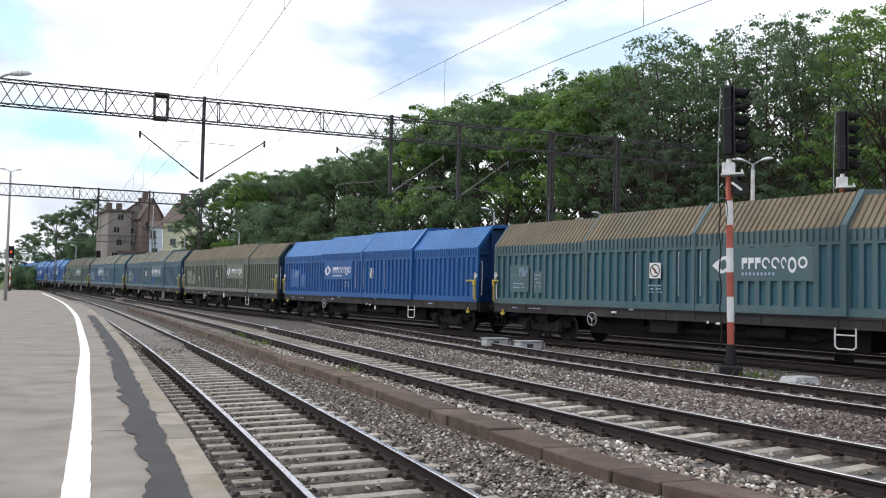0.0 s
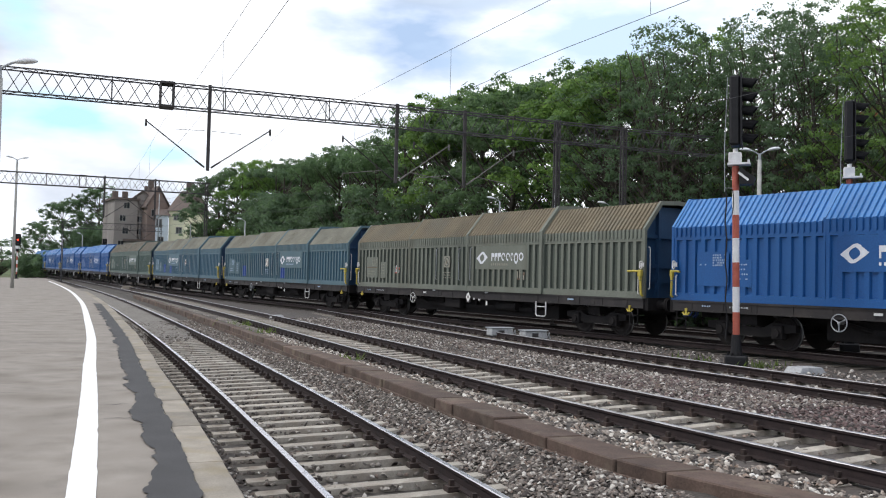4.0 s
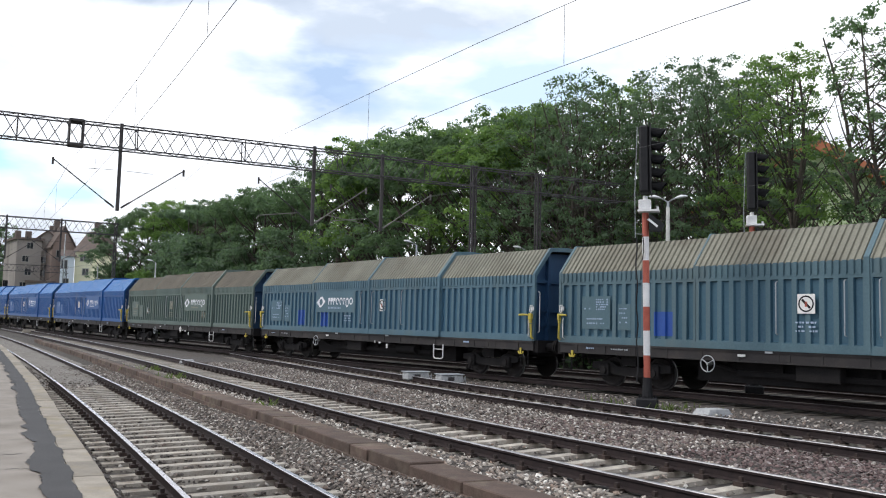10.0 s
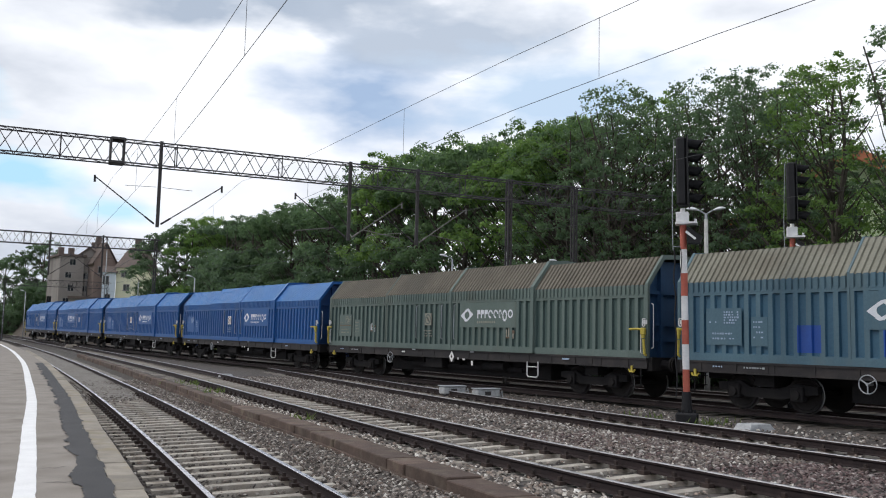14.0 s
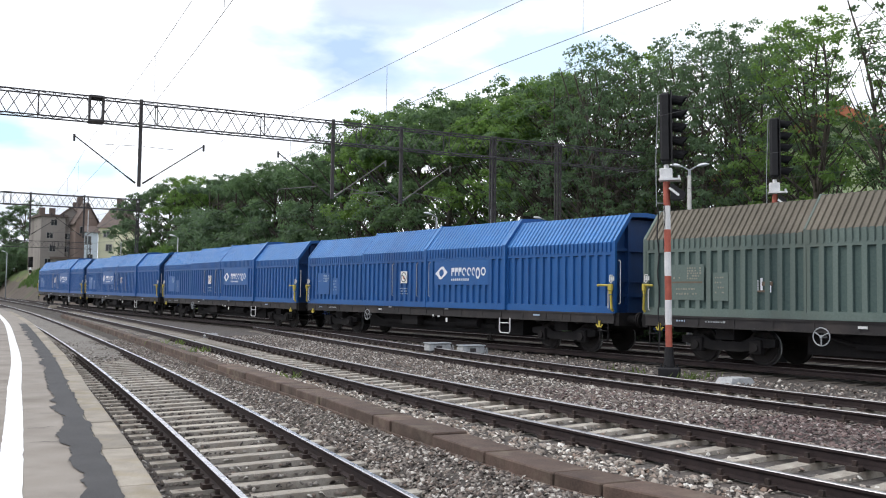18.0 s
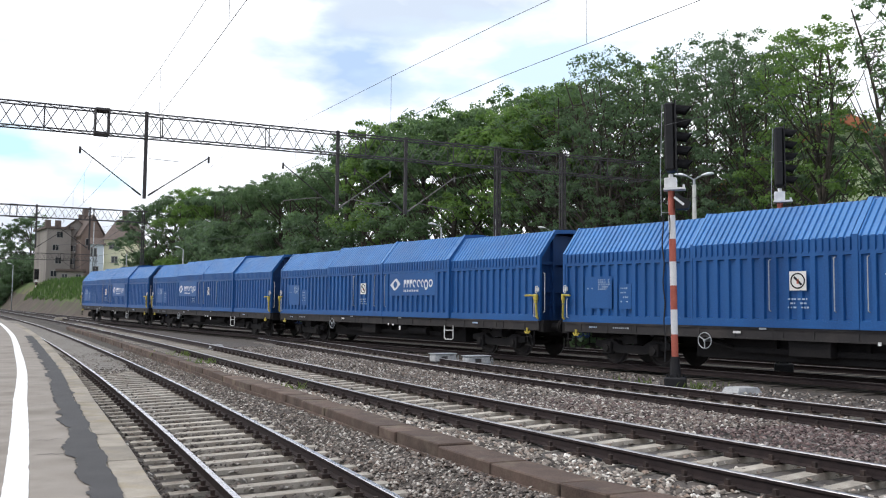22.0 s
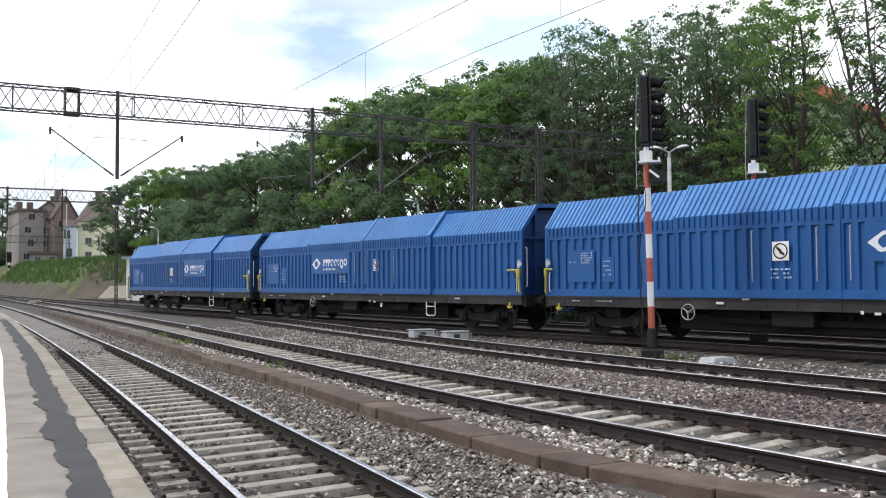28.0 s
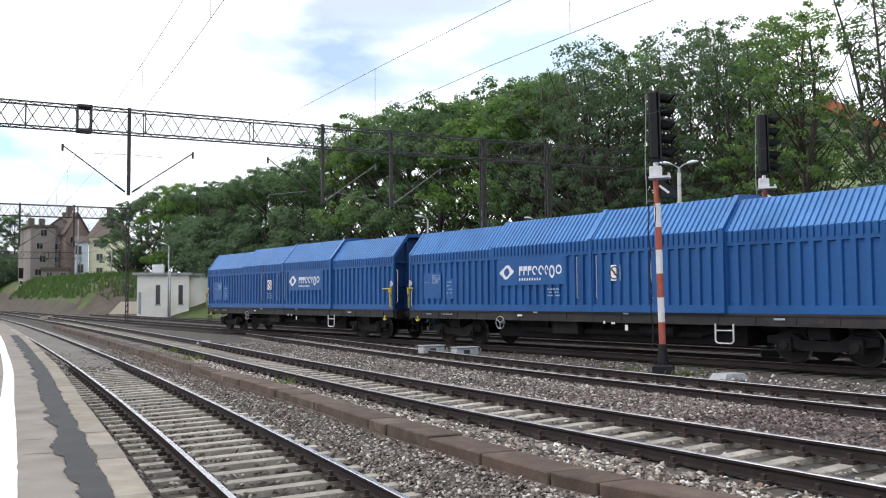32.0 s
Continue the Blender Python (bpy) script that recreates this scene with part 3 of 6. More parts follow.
def wall_front(s):
    """How far right of the platform track the kerb's face stands."""
    return float(np.interp(s, (-8, 0.5, 1.5, 3.5, 5.5, 9.5, 15.5, 30), (-5.2, -2.5, -2.2, -2.05, -1.95, -1.94, -1.78, -1.74)))


def build_main_bed():
    """One bed from the kerb wall to beyond the far track."""
    vs, fs = [], []
    S = np.arange(-30, 190.1, 1.0)
    m = 15
    for s in S:
        ax, ay, _ = TRACK[1].at(s, wall_front(s) - 0.2)
        d = TRACK[4]
        t = min(max(s - 46, d.s[0]), d.s[-1])
        bx, by, _ = d.at(t, -13.5)
        for k in range(m):
            f = k / (m - 1)
            x, y = ax + (bx - ax) * f, ay + (by - ay) * f
            z = -0.262 + 0.06 * f + rise(x, y) + 0.035 * noise.noise((x * 1.3, y * 1.3, 5)) - 0.03
            if f > 0.93:
                z -= 0.35 * (f - 0.93) / 0.07
            vs.append((x, y, z))
    for i in range(len(S) - 1):
        for k in range(m - 1):
            a = i * m + k
            fs.append((a, a + 1, a + 1 + m, a + m))
    me = raw_mesh("ballast_bed", vs, fs, M["ballast"])
    me.materials.append(M["shaded_bed"])
    # The far half of the bed carries the train's shade in its colour.
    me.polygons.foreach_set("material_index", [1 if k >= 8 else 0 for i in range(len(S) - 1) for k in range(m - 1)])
    me.shade_smooth()
    tagged(new("ballast_bed", me), "wide grey and brown ballast bed under the main tracks", "ballast", kind="structure")


build_main_bed()


build_bank()


# ---- tracks ----
RAIL = ((-0.068, 0.0), (0.068, 0.0), (0.068, 0.012), (0.012, 0.03), (0.009, 0.10), (0.034, 0.122), (0.036, 0.15), (0.028, 0.159), (-0.028, 0.159),
        (-0.036, 0.15), (-0.034, 0.122), (-0.009, 0.10), (-0.012, 0.03), (-0.068, 0.012))


def rail_mesh(line, off, s0, s1):
    vs, fs, top = [], [], []
    S = list(np.arange(s0, min(s1, 60) + 0.01, 1.0)) + list(np.arange(62, s1, 4.0))
    n = len(RAIL)
    for s in S:
        z = line.level(s, off)
        for u, w in RAIL:
            x, y, _ = line.at(s, off - u)
            vs.append((x, y, z - 0.159 + w))
    for i in range(len(S) - 1):
        for k in range(n):
            a, b = i * n + k, i * n + (k + 1) % n
            fs.append((a, a + n, b + n, b))
            top.append(1 if k in (6, 7, 8) else 0)
    me = raw_mesh("rail", vs, fs, M["rail"])
    me.materials.append(M["rail_bright" if line is TRACK[1] else "rail_shaded" if line in (TRACK[4], TRACK[5]) else "rail_top"])
    me.polygons.foreach_set("material_index", top)
    return me


def sleeper_mesh():
    bm = fresh()
    prof = ((-0.135, -0.17), (0.135, -0.17), (0.098, 0.0), (-0.098, 0.0))
    xs = (-1.25, -0.5, -0.38, 0.38, 0.5, 1.25)
    drop = (0.0, 0.0, 0.0, 0.0, 0.0, 0.0)
    rows = []
    for x, d in zip(xs, drop):
        rows.append([bm.verts.new((x, y, z + (d if z == 0 else 0) - 0.02)) for y, z in prof])
    for a, b in zip(rows, rows[1:]):
        for k in range(4):
            bm.faces.new((a[k], b[k], b[(k + 1) % 4], a[(k + 1) % 4]))
    bm.faces.new(rows[0][::-1])
    bm.faces.new(rows[-1])
    me = bpy.data.meshes.new("sleeper")
    bm.to_mesh(me)
    bm.free()
    me.materials.append(M["sleeper"])
    return me


SLEEPER = sleeper_mesh()
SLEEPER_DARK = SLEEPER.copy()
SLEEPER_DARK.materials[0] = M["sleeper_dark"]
LABELS = {1: "platform track with worn rails on concrete sleepers", 2: "main track with bright rails on concrete sleepers",
          3: "main track with bright rails on concrete sleepers in brown ballast", 4: "track under the freight train, coloured dark for the shade beneath it",
          5: "far track behind the freight train"}


def build_track(k, s0, s1, sl0, sl1):
    line = TRACK[k]
    root = tagged(new("railway_track"), LABELS[k], "railway track", "tracks of the yard")
    for off in (0.7525, -0.7525):
        ob = new("rail", rail_mesh(line, off, s0, s1))
        ob.parent = root
    bm = fresh()
    s = sl0
    i = 0
    while s < sl1:
        x, y, h = line.at(s)
        z = line.z + rise(x, y)
        roll = math.degrees(math.atan2(line.cant, 1.505))
        m = pose(x, y, z - (0.165 if k < 4 else 0.222), 0, 0, math.degrees(h) + random.uniform(-0.6, 0.6)) @ pose(0, 0, 0, 0, -roll, 0)
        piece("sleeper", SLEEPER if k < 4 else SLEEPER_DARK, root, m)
        if s < (32 if k < 4 else -99):
            for o in (-0.7525, 0.7525):
                for e in (-0.105, 0.105):
                    p = m @ Vector((o + e, 0, 0.0))
                    q = pose(*p, 0, 0, math.degrees(h)) @ pose(0, 0, 0, 0, 0, 0)
                    for c in ((0, 0, 0.025, 0.062, 0.075, 0.03), (0, 0, 0.075, 0.024, 0.024, 0.04)):
                        cx, cy, cz, a, b, d = c
                        vs = [bm.verts.new(q @ Vector((cx + sx * a, cy + sy * b, cz + sz * d - 0.02))) for sz in (-1, 1) for sx, sy in ((-1, -1), (1, -1), (1, 1), (-1, 1))]
                        for f in ((4, 5, 6, 7), (0, 1, 5, 4), (1, 2, 6, 5), (2, 3, 7, 6), (3, 0, 4, 7)):
                            bm.faces.new([vs[j] for j in f])
        s += 0.6
        i += 1
    if len(bm.faces):
        tagged(part("rail_fastening", bm, M["clip"], root), kind="stuff")
    else:
        bm.free()
    return root


build_track(1, -29, 185, -27.6, 26.0)
build_track(2, -25, 185, -24, 75)
build_track(3, -29, 36.5, -27.6, 36)
build_track(4, -90, 175, -70, 0)
build_track(5, -90, 32, -60, -10)


# ---- kerb wall between the platform track and the main tracks ----
def kerb_prism(e0, e1, front, back, z0, z1, bevel):
    """A length of kerb that follows the track from e0 to e1; front and back are metres left of the kerb's face."""
    bm = fresh()
    pts = []
    for e in (e0, e1):
        o = wall_front(e)
        for oo in (o + front, o + back):
            x, y, _ = TRACK[1].at(e, oo)
            pts.append((x, y, rise(x, y)))
    lo = [bm.verts.new((x, y, z0 + r)) for x, y, r in pts]
    hi = [bm.verts.new((x, y, z1 + r)) for x, y, r in pts]
    for q in ((lo[0], lo[2], hi[2], hi[0]), (lo[3], lo[1], hi[1], hi[3]), (lo[1], lo[0], hi[0], hi[1]), (lo[2], lo[3], hi[3], hi[2]), (hi[0], hi[2], hi[3], hi[1])):
        bm.faces.new(q)
    bmesh.ops.bevel(bm, geom=[e for e in bm.edges if sum(v in hi for v in e.verts) > 0 and not all(v in lo for v in e.verts)], offset=bevel, segments=1, affect="EDGES")
    return bm


def build_wall():
    root = tagged(new("retaining_kerb"), "low rust-brown concrete retaining kerb of long blocks beside the track", "kerb", kind="structure")
    s = -8.0
    rnd = random.Random(5)
    while s < 60:
        length = rnd.choice((1.3, 1.3, 1.0, 1.3, 0.65))
        step = rnd.uniform(-0.018, 0.018)
        part("block", kerb_prism(s + 0.013, s + length - 0.013, step, step - (0.5 if s < 16.4 else 0.27), -0.6, -0.12 + rnd.uniform(-0.018, 0.014), 0.014), M["wall"], root)
        if s < 34:
            part("footing", kerb_prism(s, s + length, 0.055, 0.02, -0.6, -0.262, 0.006), M["wall"], root)
        s += length


build_wall()


# ---- platform ----
def nearing(s):
    """How much closer to the track the platform draws along the curve."""
    return float(np.interp(s, (10, 16, 25, 40, 60, 90), (0.0, 0.09, 0.15, 0.36, 0.50, 0.58)))


def build_platform():
    line = TRACK[1]
    z = 0.05 - line.z
    strip("platform", line, -29, 120, (12.0, 6.0, 3.0, 2.07, 2.05, 2.05), (z, z, z, z, z, -0.9), M["asphalt"], 1.0, slide=nearing, label="worn asphalt station platform with cracks", category="platform")
    root = tagged(new("platform_edge"), "pale concrete edge slabs of the platform", "platform edge", kind="structure")
    rnd = random.Random(2)
    s = -28.0
    while s < 62:
        length = rnd.choice((1.8, 2.0, 1.9, 1.0))
        bm = fresh()
        o0, o1 = 1.735 + rnd.uniform(-0.012, 0.012), 2.05
        dz = rnd.uniform(-0.006, 0.006)
        a = [(*line.at(e, o - nearing(e))[:2],) for e, o in ((s + 0.008, o0), (s + length - 0.008, o0), (s + length - 0.008, o1), (s + 0.008, o1))]
        hi = [bm.verts.new((x, y, 0.05 + dz + rise(x, y))) for x, y in a]
        mid = [bm.verts.new((x, y, -0.12 + rise(x, y))) for x, y in a]
        bm.faces.new(hi)
        for k in range(4):
            bm.faces.new((mid[k], mid[(k + 1) % 4], hi[(k + 1) % 4], hi[k]))
        bmesh.ops.recalc_face_normals(bm, faces=bm.faces[:])
        bmesh.ops.bevel(bm, geom=[e for e in bm.edges if all(v in hi for v in e.verts)], offset=0.015, segments=1, affect="EDGES")
        part("edge_slab", bm, M["slab"], root)
        s += length
    # support wall under the slabs
    strip("platform_wall", line, -29, 62, (1.82, 1.82), (0.26, -0.6), M["slab"], 1.0, slide=nearing, label="grey concrete wall under the platform edge", category="platform wall")
    # ragged dark asphalt along the slabs
    vs, fs = [], []
    S = np.arange(-28, 40, 0.07)
    for s in S:
        w = 0.30 + 0.15 * noise.noise((s * 0.75, 0, 0)) + 0.07 * noise.noise((s * 2.3, 5, 0)) + 0.04 * noise.noise((s * 6.1, 3, 0)) + 0.035 * noise.noise((s * 15.0, 1, 0))
        inner = 2.04 + 0.05 * noise.noise((s * 1.4, 7, 0)) + 0.03 * noise.noise((s * 4.4, 2, 0)) + 0.02 * noise.noise((s * 13.0, 6, 0))
        for o in (inner, max(inner + 0.05, 2.05 + w)):
            x, y, _ = line.at(s, o - nearing(s))
            vs.append((x, y, 0.063 + rise(x, y)))
    for i in range(len(S) - 1):
        fs.append((2 * i, 2 * i + 1, 2 * i + 3, 2 * i + 2))
    tagged(new("asphalt_patch", raw_mesh("asphalt_patch", vs, fs, M["asphalt_dark"])), "ragged dark asphalt repair along the platform edge", "asphalt patch", kind="structure")
    # cracks in the asphalt
    for s0, o0, run, across in ((6.5, 3.3, 0.25, 0.9), (7.8, 3.5, -0.2, 1.1), (4.2, 2.35, 0.1, 0.35), (9.5, 3.1, 0.3, 1.6), (12.5, 3.2, 0.2, 2.2), (5.4, 2.4, -0.1, 0.3)):
        vs, fs = [], []
        for k in range(14):
            f = k / 13
            w = 0.008 * math.sin(math.pi * min(max(f, 0.05), 0.95)) + 0.002
            x, y, _ = line.at(s0 + run * f + 0.06 * noise.noise((f * 6, s0, 1)), o0 + across * f)
            h = line.at(s0)[2]
            for e in (-w, w):
                vs.append((x - math.sin(h) * e, y + math.cos(h) * e, 0.0535 + rise(x, y)))
        fs = [(2 * i, 2 * i + 1, 2 * i + 3, 2 * i + 2) for i in range(13)]
        tagged(new("crack", raw_mesh("crack", vs, fs, M["asphalt_dark"])), "dark crack in the platform asphalt", "crack", kind="structure")
    # white safety line
    vs, fs = [], []
    S = np.arange(-28, 100, 0.25)
    for s in S:
        e = 0.012 * noise.noise((s * 3, 9, 0))
        for o in (2.755 + e, 2.96 + 0.012 * noise.noise((s * 3, 2, 0))):
            x, y, _ = line.at(s, o - nearing(s))
            vs.append((x, y, 0.056 + rise(x, y)))
    for i in range(len(S) - 1):
        fs.append((2 * i, 2 * i + 1, 2 * i + 3, 2 * i + 2))
    tagged(new("safety_line", raw_mesh("safety_line", vs, fs, M["line"])), "white painted safety line along the platform", "painted line", kind="structure")


build_platform()


# ---- freight wagons with sliding corrugated hoods ----
CACHE = {}


def cached(key, builder, materials):
    """Builds a mesh once for each set of materials and hands out the same data again."""
    k = (key, tuple(m.name for m in materials))
    if k not in CACHE:
        bm = fresh()
        builder(bm)
        me = bpy.data.meshes.new(key.split("|")[0])
        bm.to_mesh(me)
        bm.free()
        for m in materials:
            me.materials.append(m)
        CACHE[k] = me
    return CACHE[k]


def sub(name, key, builder, materials, parent, label="", m=None):
    ob = new(name, cached(name + "|" + key, builder, materials))
    ob.parent = parent
    if label:
        ob["label"] = label
    if m is not None:
        ob.matrix_basis = m
    if name == "marking":
        tagged(ob, kind="stuff")
    return ob


HOODS = ((-9.57, -4.50, 0.055), (-4.62, 0.05, 0.0), (-0.05, 4.66, -0.02), (4.56, 9.55, 0.045))
ZB, ZR, ZF, ZT, YW, YT = 1.22, 3.02, 3.37, 4.22, 1.45, 0.72


def hood_roof(x0, x1, inset):
    """Corrugated eaves, slopes and top, one sheet over both sides."""
    def build(bm):
        w, top = YW - inset, ZT - inset * 1.6
        fold = ZF - inset * 0.8
        n = int(round((x1 - x0) / 0.172))
        p = (x1 - x0) / n
        xs = []
        for k in range(n):
            a = x0 + p * k
            xs += [(a, 0.0), (a + 0.24 * p, 0.0), (a + 0.34 * p, 0.042), (a + 0.90 * p, 0.042)]
        xs.append((x1, 0.0))
        prev = None
        for x, e in xs:
            half = [(w - 0.03 + e, ZR), (w - 0.03 + e, fold - 0.03 + e * 0.4), (YT + e * 0.6, top + e * 0.8)]
            row = [bm.verts.new((x, -y, z)) for y, z in half] + [bm.verts.new((x, 0, top + 0.05 + e))] + [bm.verts.new((x, y, z)) for y, z in half[::-1]]
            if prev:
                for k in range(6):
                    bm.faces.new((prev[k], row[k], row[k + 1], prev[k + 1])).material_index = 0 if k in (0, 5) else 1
            prev = row
    return build


def hood_side(x0, x1, inset, side):
    """The wall sheet with its row of pressed-in upright pockets."""
    def build(bm):
        w = YW - inset
        m = int(round((x1 - x0 - 0.2) / 0.345))
        p = (x1 - x0 - 0.2) / m
        cols = [(x0, 0)]
        for k in range(m):
            c = x0 + 0.1 + p * (k + 0.5)
            cols += [(c - 0.108, 0), (c - 0.084, 1), (c + 0.084, 1), (c + 0.108, 0)]
        cols.append((x1, 0))
        rows = ((ZB + 0.1, 0), (1.42, 0), (1.44, 1), (2.93, 1), (2.95, 0), (ZR + 0.02, 0))
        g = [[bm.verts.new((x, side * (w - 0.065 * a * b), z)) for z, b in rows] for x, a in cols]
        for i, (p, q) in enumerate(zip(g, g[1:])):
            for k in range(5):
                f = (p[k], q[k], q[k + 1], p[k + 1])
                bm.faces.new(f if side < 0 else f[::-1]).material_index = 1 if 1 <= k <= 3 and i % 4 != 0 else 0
    return build


def pocket_patch(k, side, centre, count, z0, z1):
    """Paint laid over some crests and pockets of a hood's wall."""
    def build(bm):
        x0, x1, inset = HOODS[k] if side < 0 else HOODS[::-1][3 - k]
        w = YW - inset + 0.003
        m = int(round((x1 - x0 - 0.2) / 0.345))
        p = (x1 - x0 - 0.2) / m
        first = max(0, min(m - count, int(round((centre - x0 - 0.1) / p - count / 2))))
        cols = []
        for j in range(first, first + count):
            c = x0 + 0.1 + p * (j + 0.5)
            cols += [(c - 0.14, 0), (c - 0.108, 0), (c - 0.084, 1), (c + 0.084, 1), (c + 0.108, 0), (c + 0.14, 0)]
        prev = None
        for x, a in cols:
            row = [bm.verts.new((x, side * (w - 0.065 * a), z)) for z in (z0, z1)]
            if prev:
                f = (prev[0], row[0], row[1], prev[1])
                bm.faces.new(f if side < 0 else f[::-1])
            prev = row
    return build


def hood_bar(x0, x1, inset, side, z0, z1, out):
    def build(bm):
        w = YW - inset
        box(bm, x0, x1, *sorted((side * (w - 0.075), side * (w + out))), z0, z1)
    return build


def rim_mesh(x, h, inset, out):
    """The frame at a hood's edge: upright posts in the wall's paint, slopes and top in the roof's."""
    def build(bm):
        w, top, fold = YW - inset, ZT - inset * 1.6, ZF - inset * 0.8
        a = [(-w - out, ZB + 0.02), (-w - out, fold + 0.02), (-YT - 0.02, top + 0.045 + out), (0, top + 0.09 + out), (YT + 0.02, top + 0.045 + out), (w + out, fold + 0.02), (w + out, ZB + 0.02)]
        b = [(-w + 0.07, ZB + 0.02), (-w + 0.07, fold - 0.06), (-YT + 0.03, top - 0.06), (0, top - 0.02), (YT - 0.03, top - 0.06), (w - 0.07, fold - 0.06), (w - 0.07, ZB + 0.02)]
        va = [[bm.verts.new((xx, y, z)) for y, z in a] for xx in (x - h, x + h)]
        vb = [[bm.verts.new((xx, y, z)) for y, z in b] for xx in (x - h, x + h)]
        for k in range(6):
            mi = 0 if k in (0, 5) else 1
            bm.faces.new((va[0][k], va[0][k + 1], va[1][k + 1], va[1][k])).material_index = mi
            bm.faces.new((vb[1][k], vb[1][k + 1], vb[0][k + 1], vb[0][k])).material_index = 0
            bm.faces.new((vb[0][k], vb[0][k + 1], va[0][k + 1], va[0][k])).material_index = 0
            bm.faces.new((va[1][k], va[1][k + 1], vb[1][k + 1], vb[1][k])).material_index = 0
        bmesh.ops.recalc_face_normals(bm, faces=bm.faces[:])
    return build


def end_wall_mesh(sign):
    def build(bm):
        x = sign * 9.2
        prof = [(-1.30, ZB), (-1.30, ZF - 0.10), (-0.64, ZT - 0.16), (0.64, ZT - 0.16), (1.30, ZF - 0.10), (1.30, ZB)]
        prism(bm, prof if sign > 0 else prof, min(x, x + sign * 0.06), max(x, x + sign * 0.06))
        bmesh.ops.recalc_face_normals(bm, faces=bm.faces[:])
    return build


def underframe(bm):
    for y in (-1, 1):
        box(bm, -9.4, 9.4, *sorted((y * 0.12, y * 0.3)), 0.72, 1.2)
    box(bm, -9.4, 9.4, -1.3, 1.3, 1.12, 1.2)
    for x in (-7.9, -6.1, -3.8, -1.3, 1.3, 3.8, 6.1, 7.9):
        box(bm, x - 0.06, x + 0.06, -1.3, 1.3, 0.86, 1.15)
    for x in (-9.56, 9.56):
        box(bm, x - 0.1, x + 0.1, -1.35, 1.35, 0.86, 1.24)
    box(bm, -4.9, 4.9, -0.85, 0.85, 0.36, 1.12)
    for y in (-0.95, 0.95):
        box(bm, -3.6, 3.6, y - 0.06, y + 0.06, 0.55, 0.68)
        for a, b in (((-4.9, y, 0.95), (-3.5, y, 0.6)), ((4.9, y, 0.95), (3.5, y, 0.6))):
            tube(bm, a, b, 0.05, n=6)
        for x in (-2.4, 0, 2.4):
            box(bm, x - 0.05, x + 0.05, y - 0.05, y + 0.05, 0.6, 1.0)


def sole_bar(bm):
    """The long channel along a wagon's side, with its gussets."""
    box(bm, -9.5, 9.5, 0.03, 0.13, 0.935, 1.18)
    box(bm, -9.5, 9.5, 0.0, 0.27, 1.165, 1.215)
    box(bm, -9.5, 9.5, 0.015, 0.27, 0.915, 0.95)
    for k in range(-8, 9):
        box(bm, k * 1.1 - 0.02, k * 1.1 + 0.02, 0.012, 0.05, 0.95, 1.165)
    for x in (-7.05, -2.2, 3.1, 7.05):
        box(bm, x - 0.3, x + 0.3, 0.018, 0.06, 0.97, 1.13)


def bogie_frame(bm):
    for y in (-1.0, 1.0):
        pts = ((-1.42, 0.50), (-1.42, 0.68), (-0.75, 0.74), (-0.45, 0.58), (0.45, 0.58), (0.75, 0.74), (1.42, 0.68), (1.42, 0.50), (0.95, 0.44), (0.5, 0.33), (-0.5, 0.33), (-0.95, 0.44))
        a = [bm.verts.new((x, y - 0.09, z)) for x, z in pts]
        b = [bm.verts.new((x, y + 0.09, z)) for x, z in pts]
        bm.faces.new(a)
        bm.faces.new(b[::-1])
        for k in range(len(pts)):
            bm.faces.new((a[k], b[k], b[(k + 1) % len(pts)], a[(k + 1) % len(pts)]))
    box(bm, -0.28, 0.28, -1.15, 1.15, 0.62, 0.92)
    bmesh.ops.recalc_face_normals(bm, faces=bm.faces[:])


def axle_box(bm):
    box(bm, -0.17, 0.17, -0.12, 0.10, -0.17, 0.2, bevel=0.02)
    tube(bm, (0, -0.17, 0), (0, -0.1, 0), 0.11, n=10)


def spring(bm):
    z = 0.0
    for k in range(5):
        tube(bm, (0, 0, 0.055 * k), (0, 0, 0.055 * k + 0.034), 0.085, n=10)


def wheelset(bm):
    tube(bm, (0, -1.0, 0), (0, 1.0, 0), 0.08, n=8, mi=0)
    for s in (-1, 1):
        rings = []
        for r, y in ((0.08, s * 0.70), (0.40, s * 0.70), (0.485, s * 0.685), (0.485, s * 0.715), (0.46, s * 0.725), (0.452, s * 0.82), (0.40, s * 0.82), (0.36, s * 0.79), (0.14, s * 0.78), (0.12, s * 0.83), (0.08, s * 0.83)):
            rings.append([bm.verts.new((r * math.cos(a), y, r * math.sin(a))) for a in [2 * math.pi * k / 28 for k in range(28)]])
        for i, (p, q) in enumerate(zip(rings, rings[1:])):
            for k in range(28):
                f = bm.faces.new((p[k], p[(k + 1) % 28], q[(k + 1) % 28], q[k]))
                f.material_index = 1 if i in (3, 4) else 0
    bmesh.ops.recalc_face_normals(bm, faces=bm.faces[:])


def buffer_mesh(bm):
    tube(bm, (0, 0, 0), (0.28, 0, 0), 0.13, n=14)
    tube(bm, (0.28, 0, 0), (0.40, 0, 0), 0.09, n=12)
    tube(bm, (0.40, 0, 0), (0.45, 0, 0), 0.23, 0.22, n=20)


def coupling(bm):
    tube(bm, (0, 0, 0), (0.30, 0, 0), 0.05, n=8)
    bent(bm, ((0.28, 0, -0.02), (0.36, 0, 0.07), (0.42, 0, 0.02), (0.36, 0, -0.05)), 0.035)
    for y in (-0.05, 0.05):
        bent(bm, ((0.2, y, -0.03), (0.26, y, -0.26), (0.34, y, -0.34)), 0.02)
    bent(bm, ((0, 0.35, -0.05), (0.2, 0.36, -0.28), (0.45, 0.34, -0.30)), 0.022)


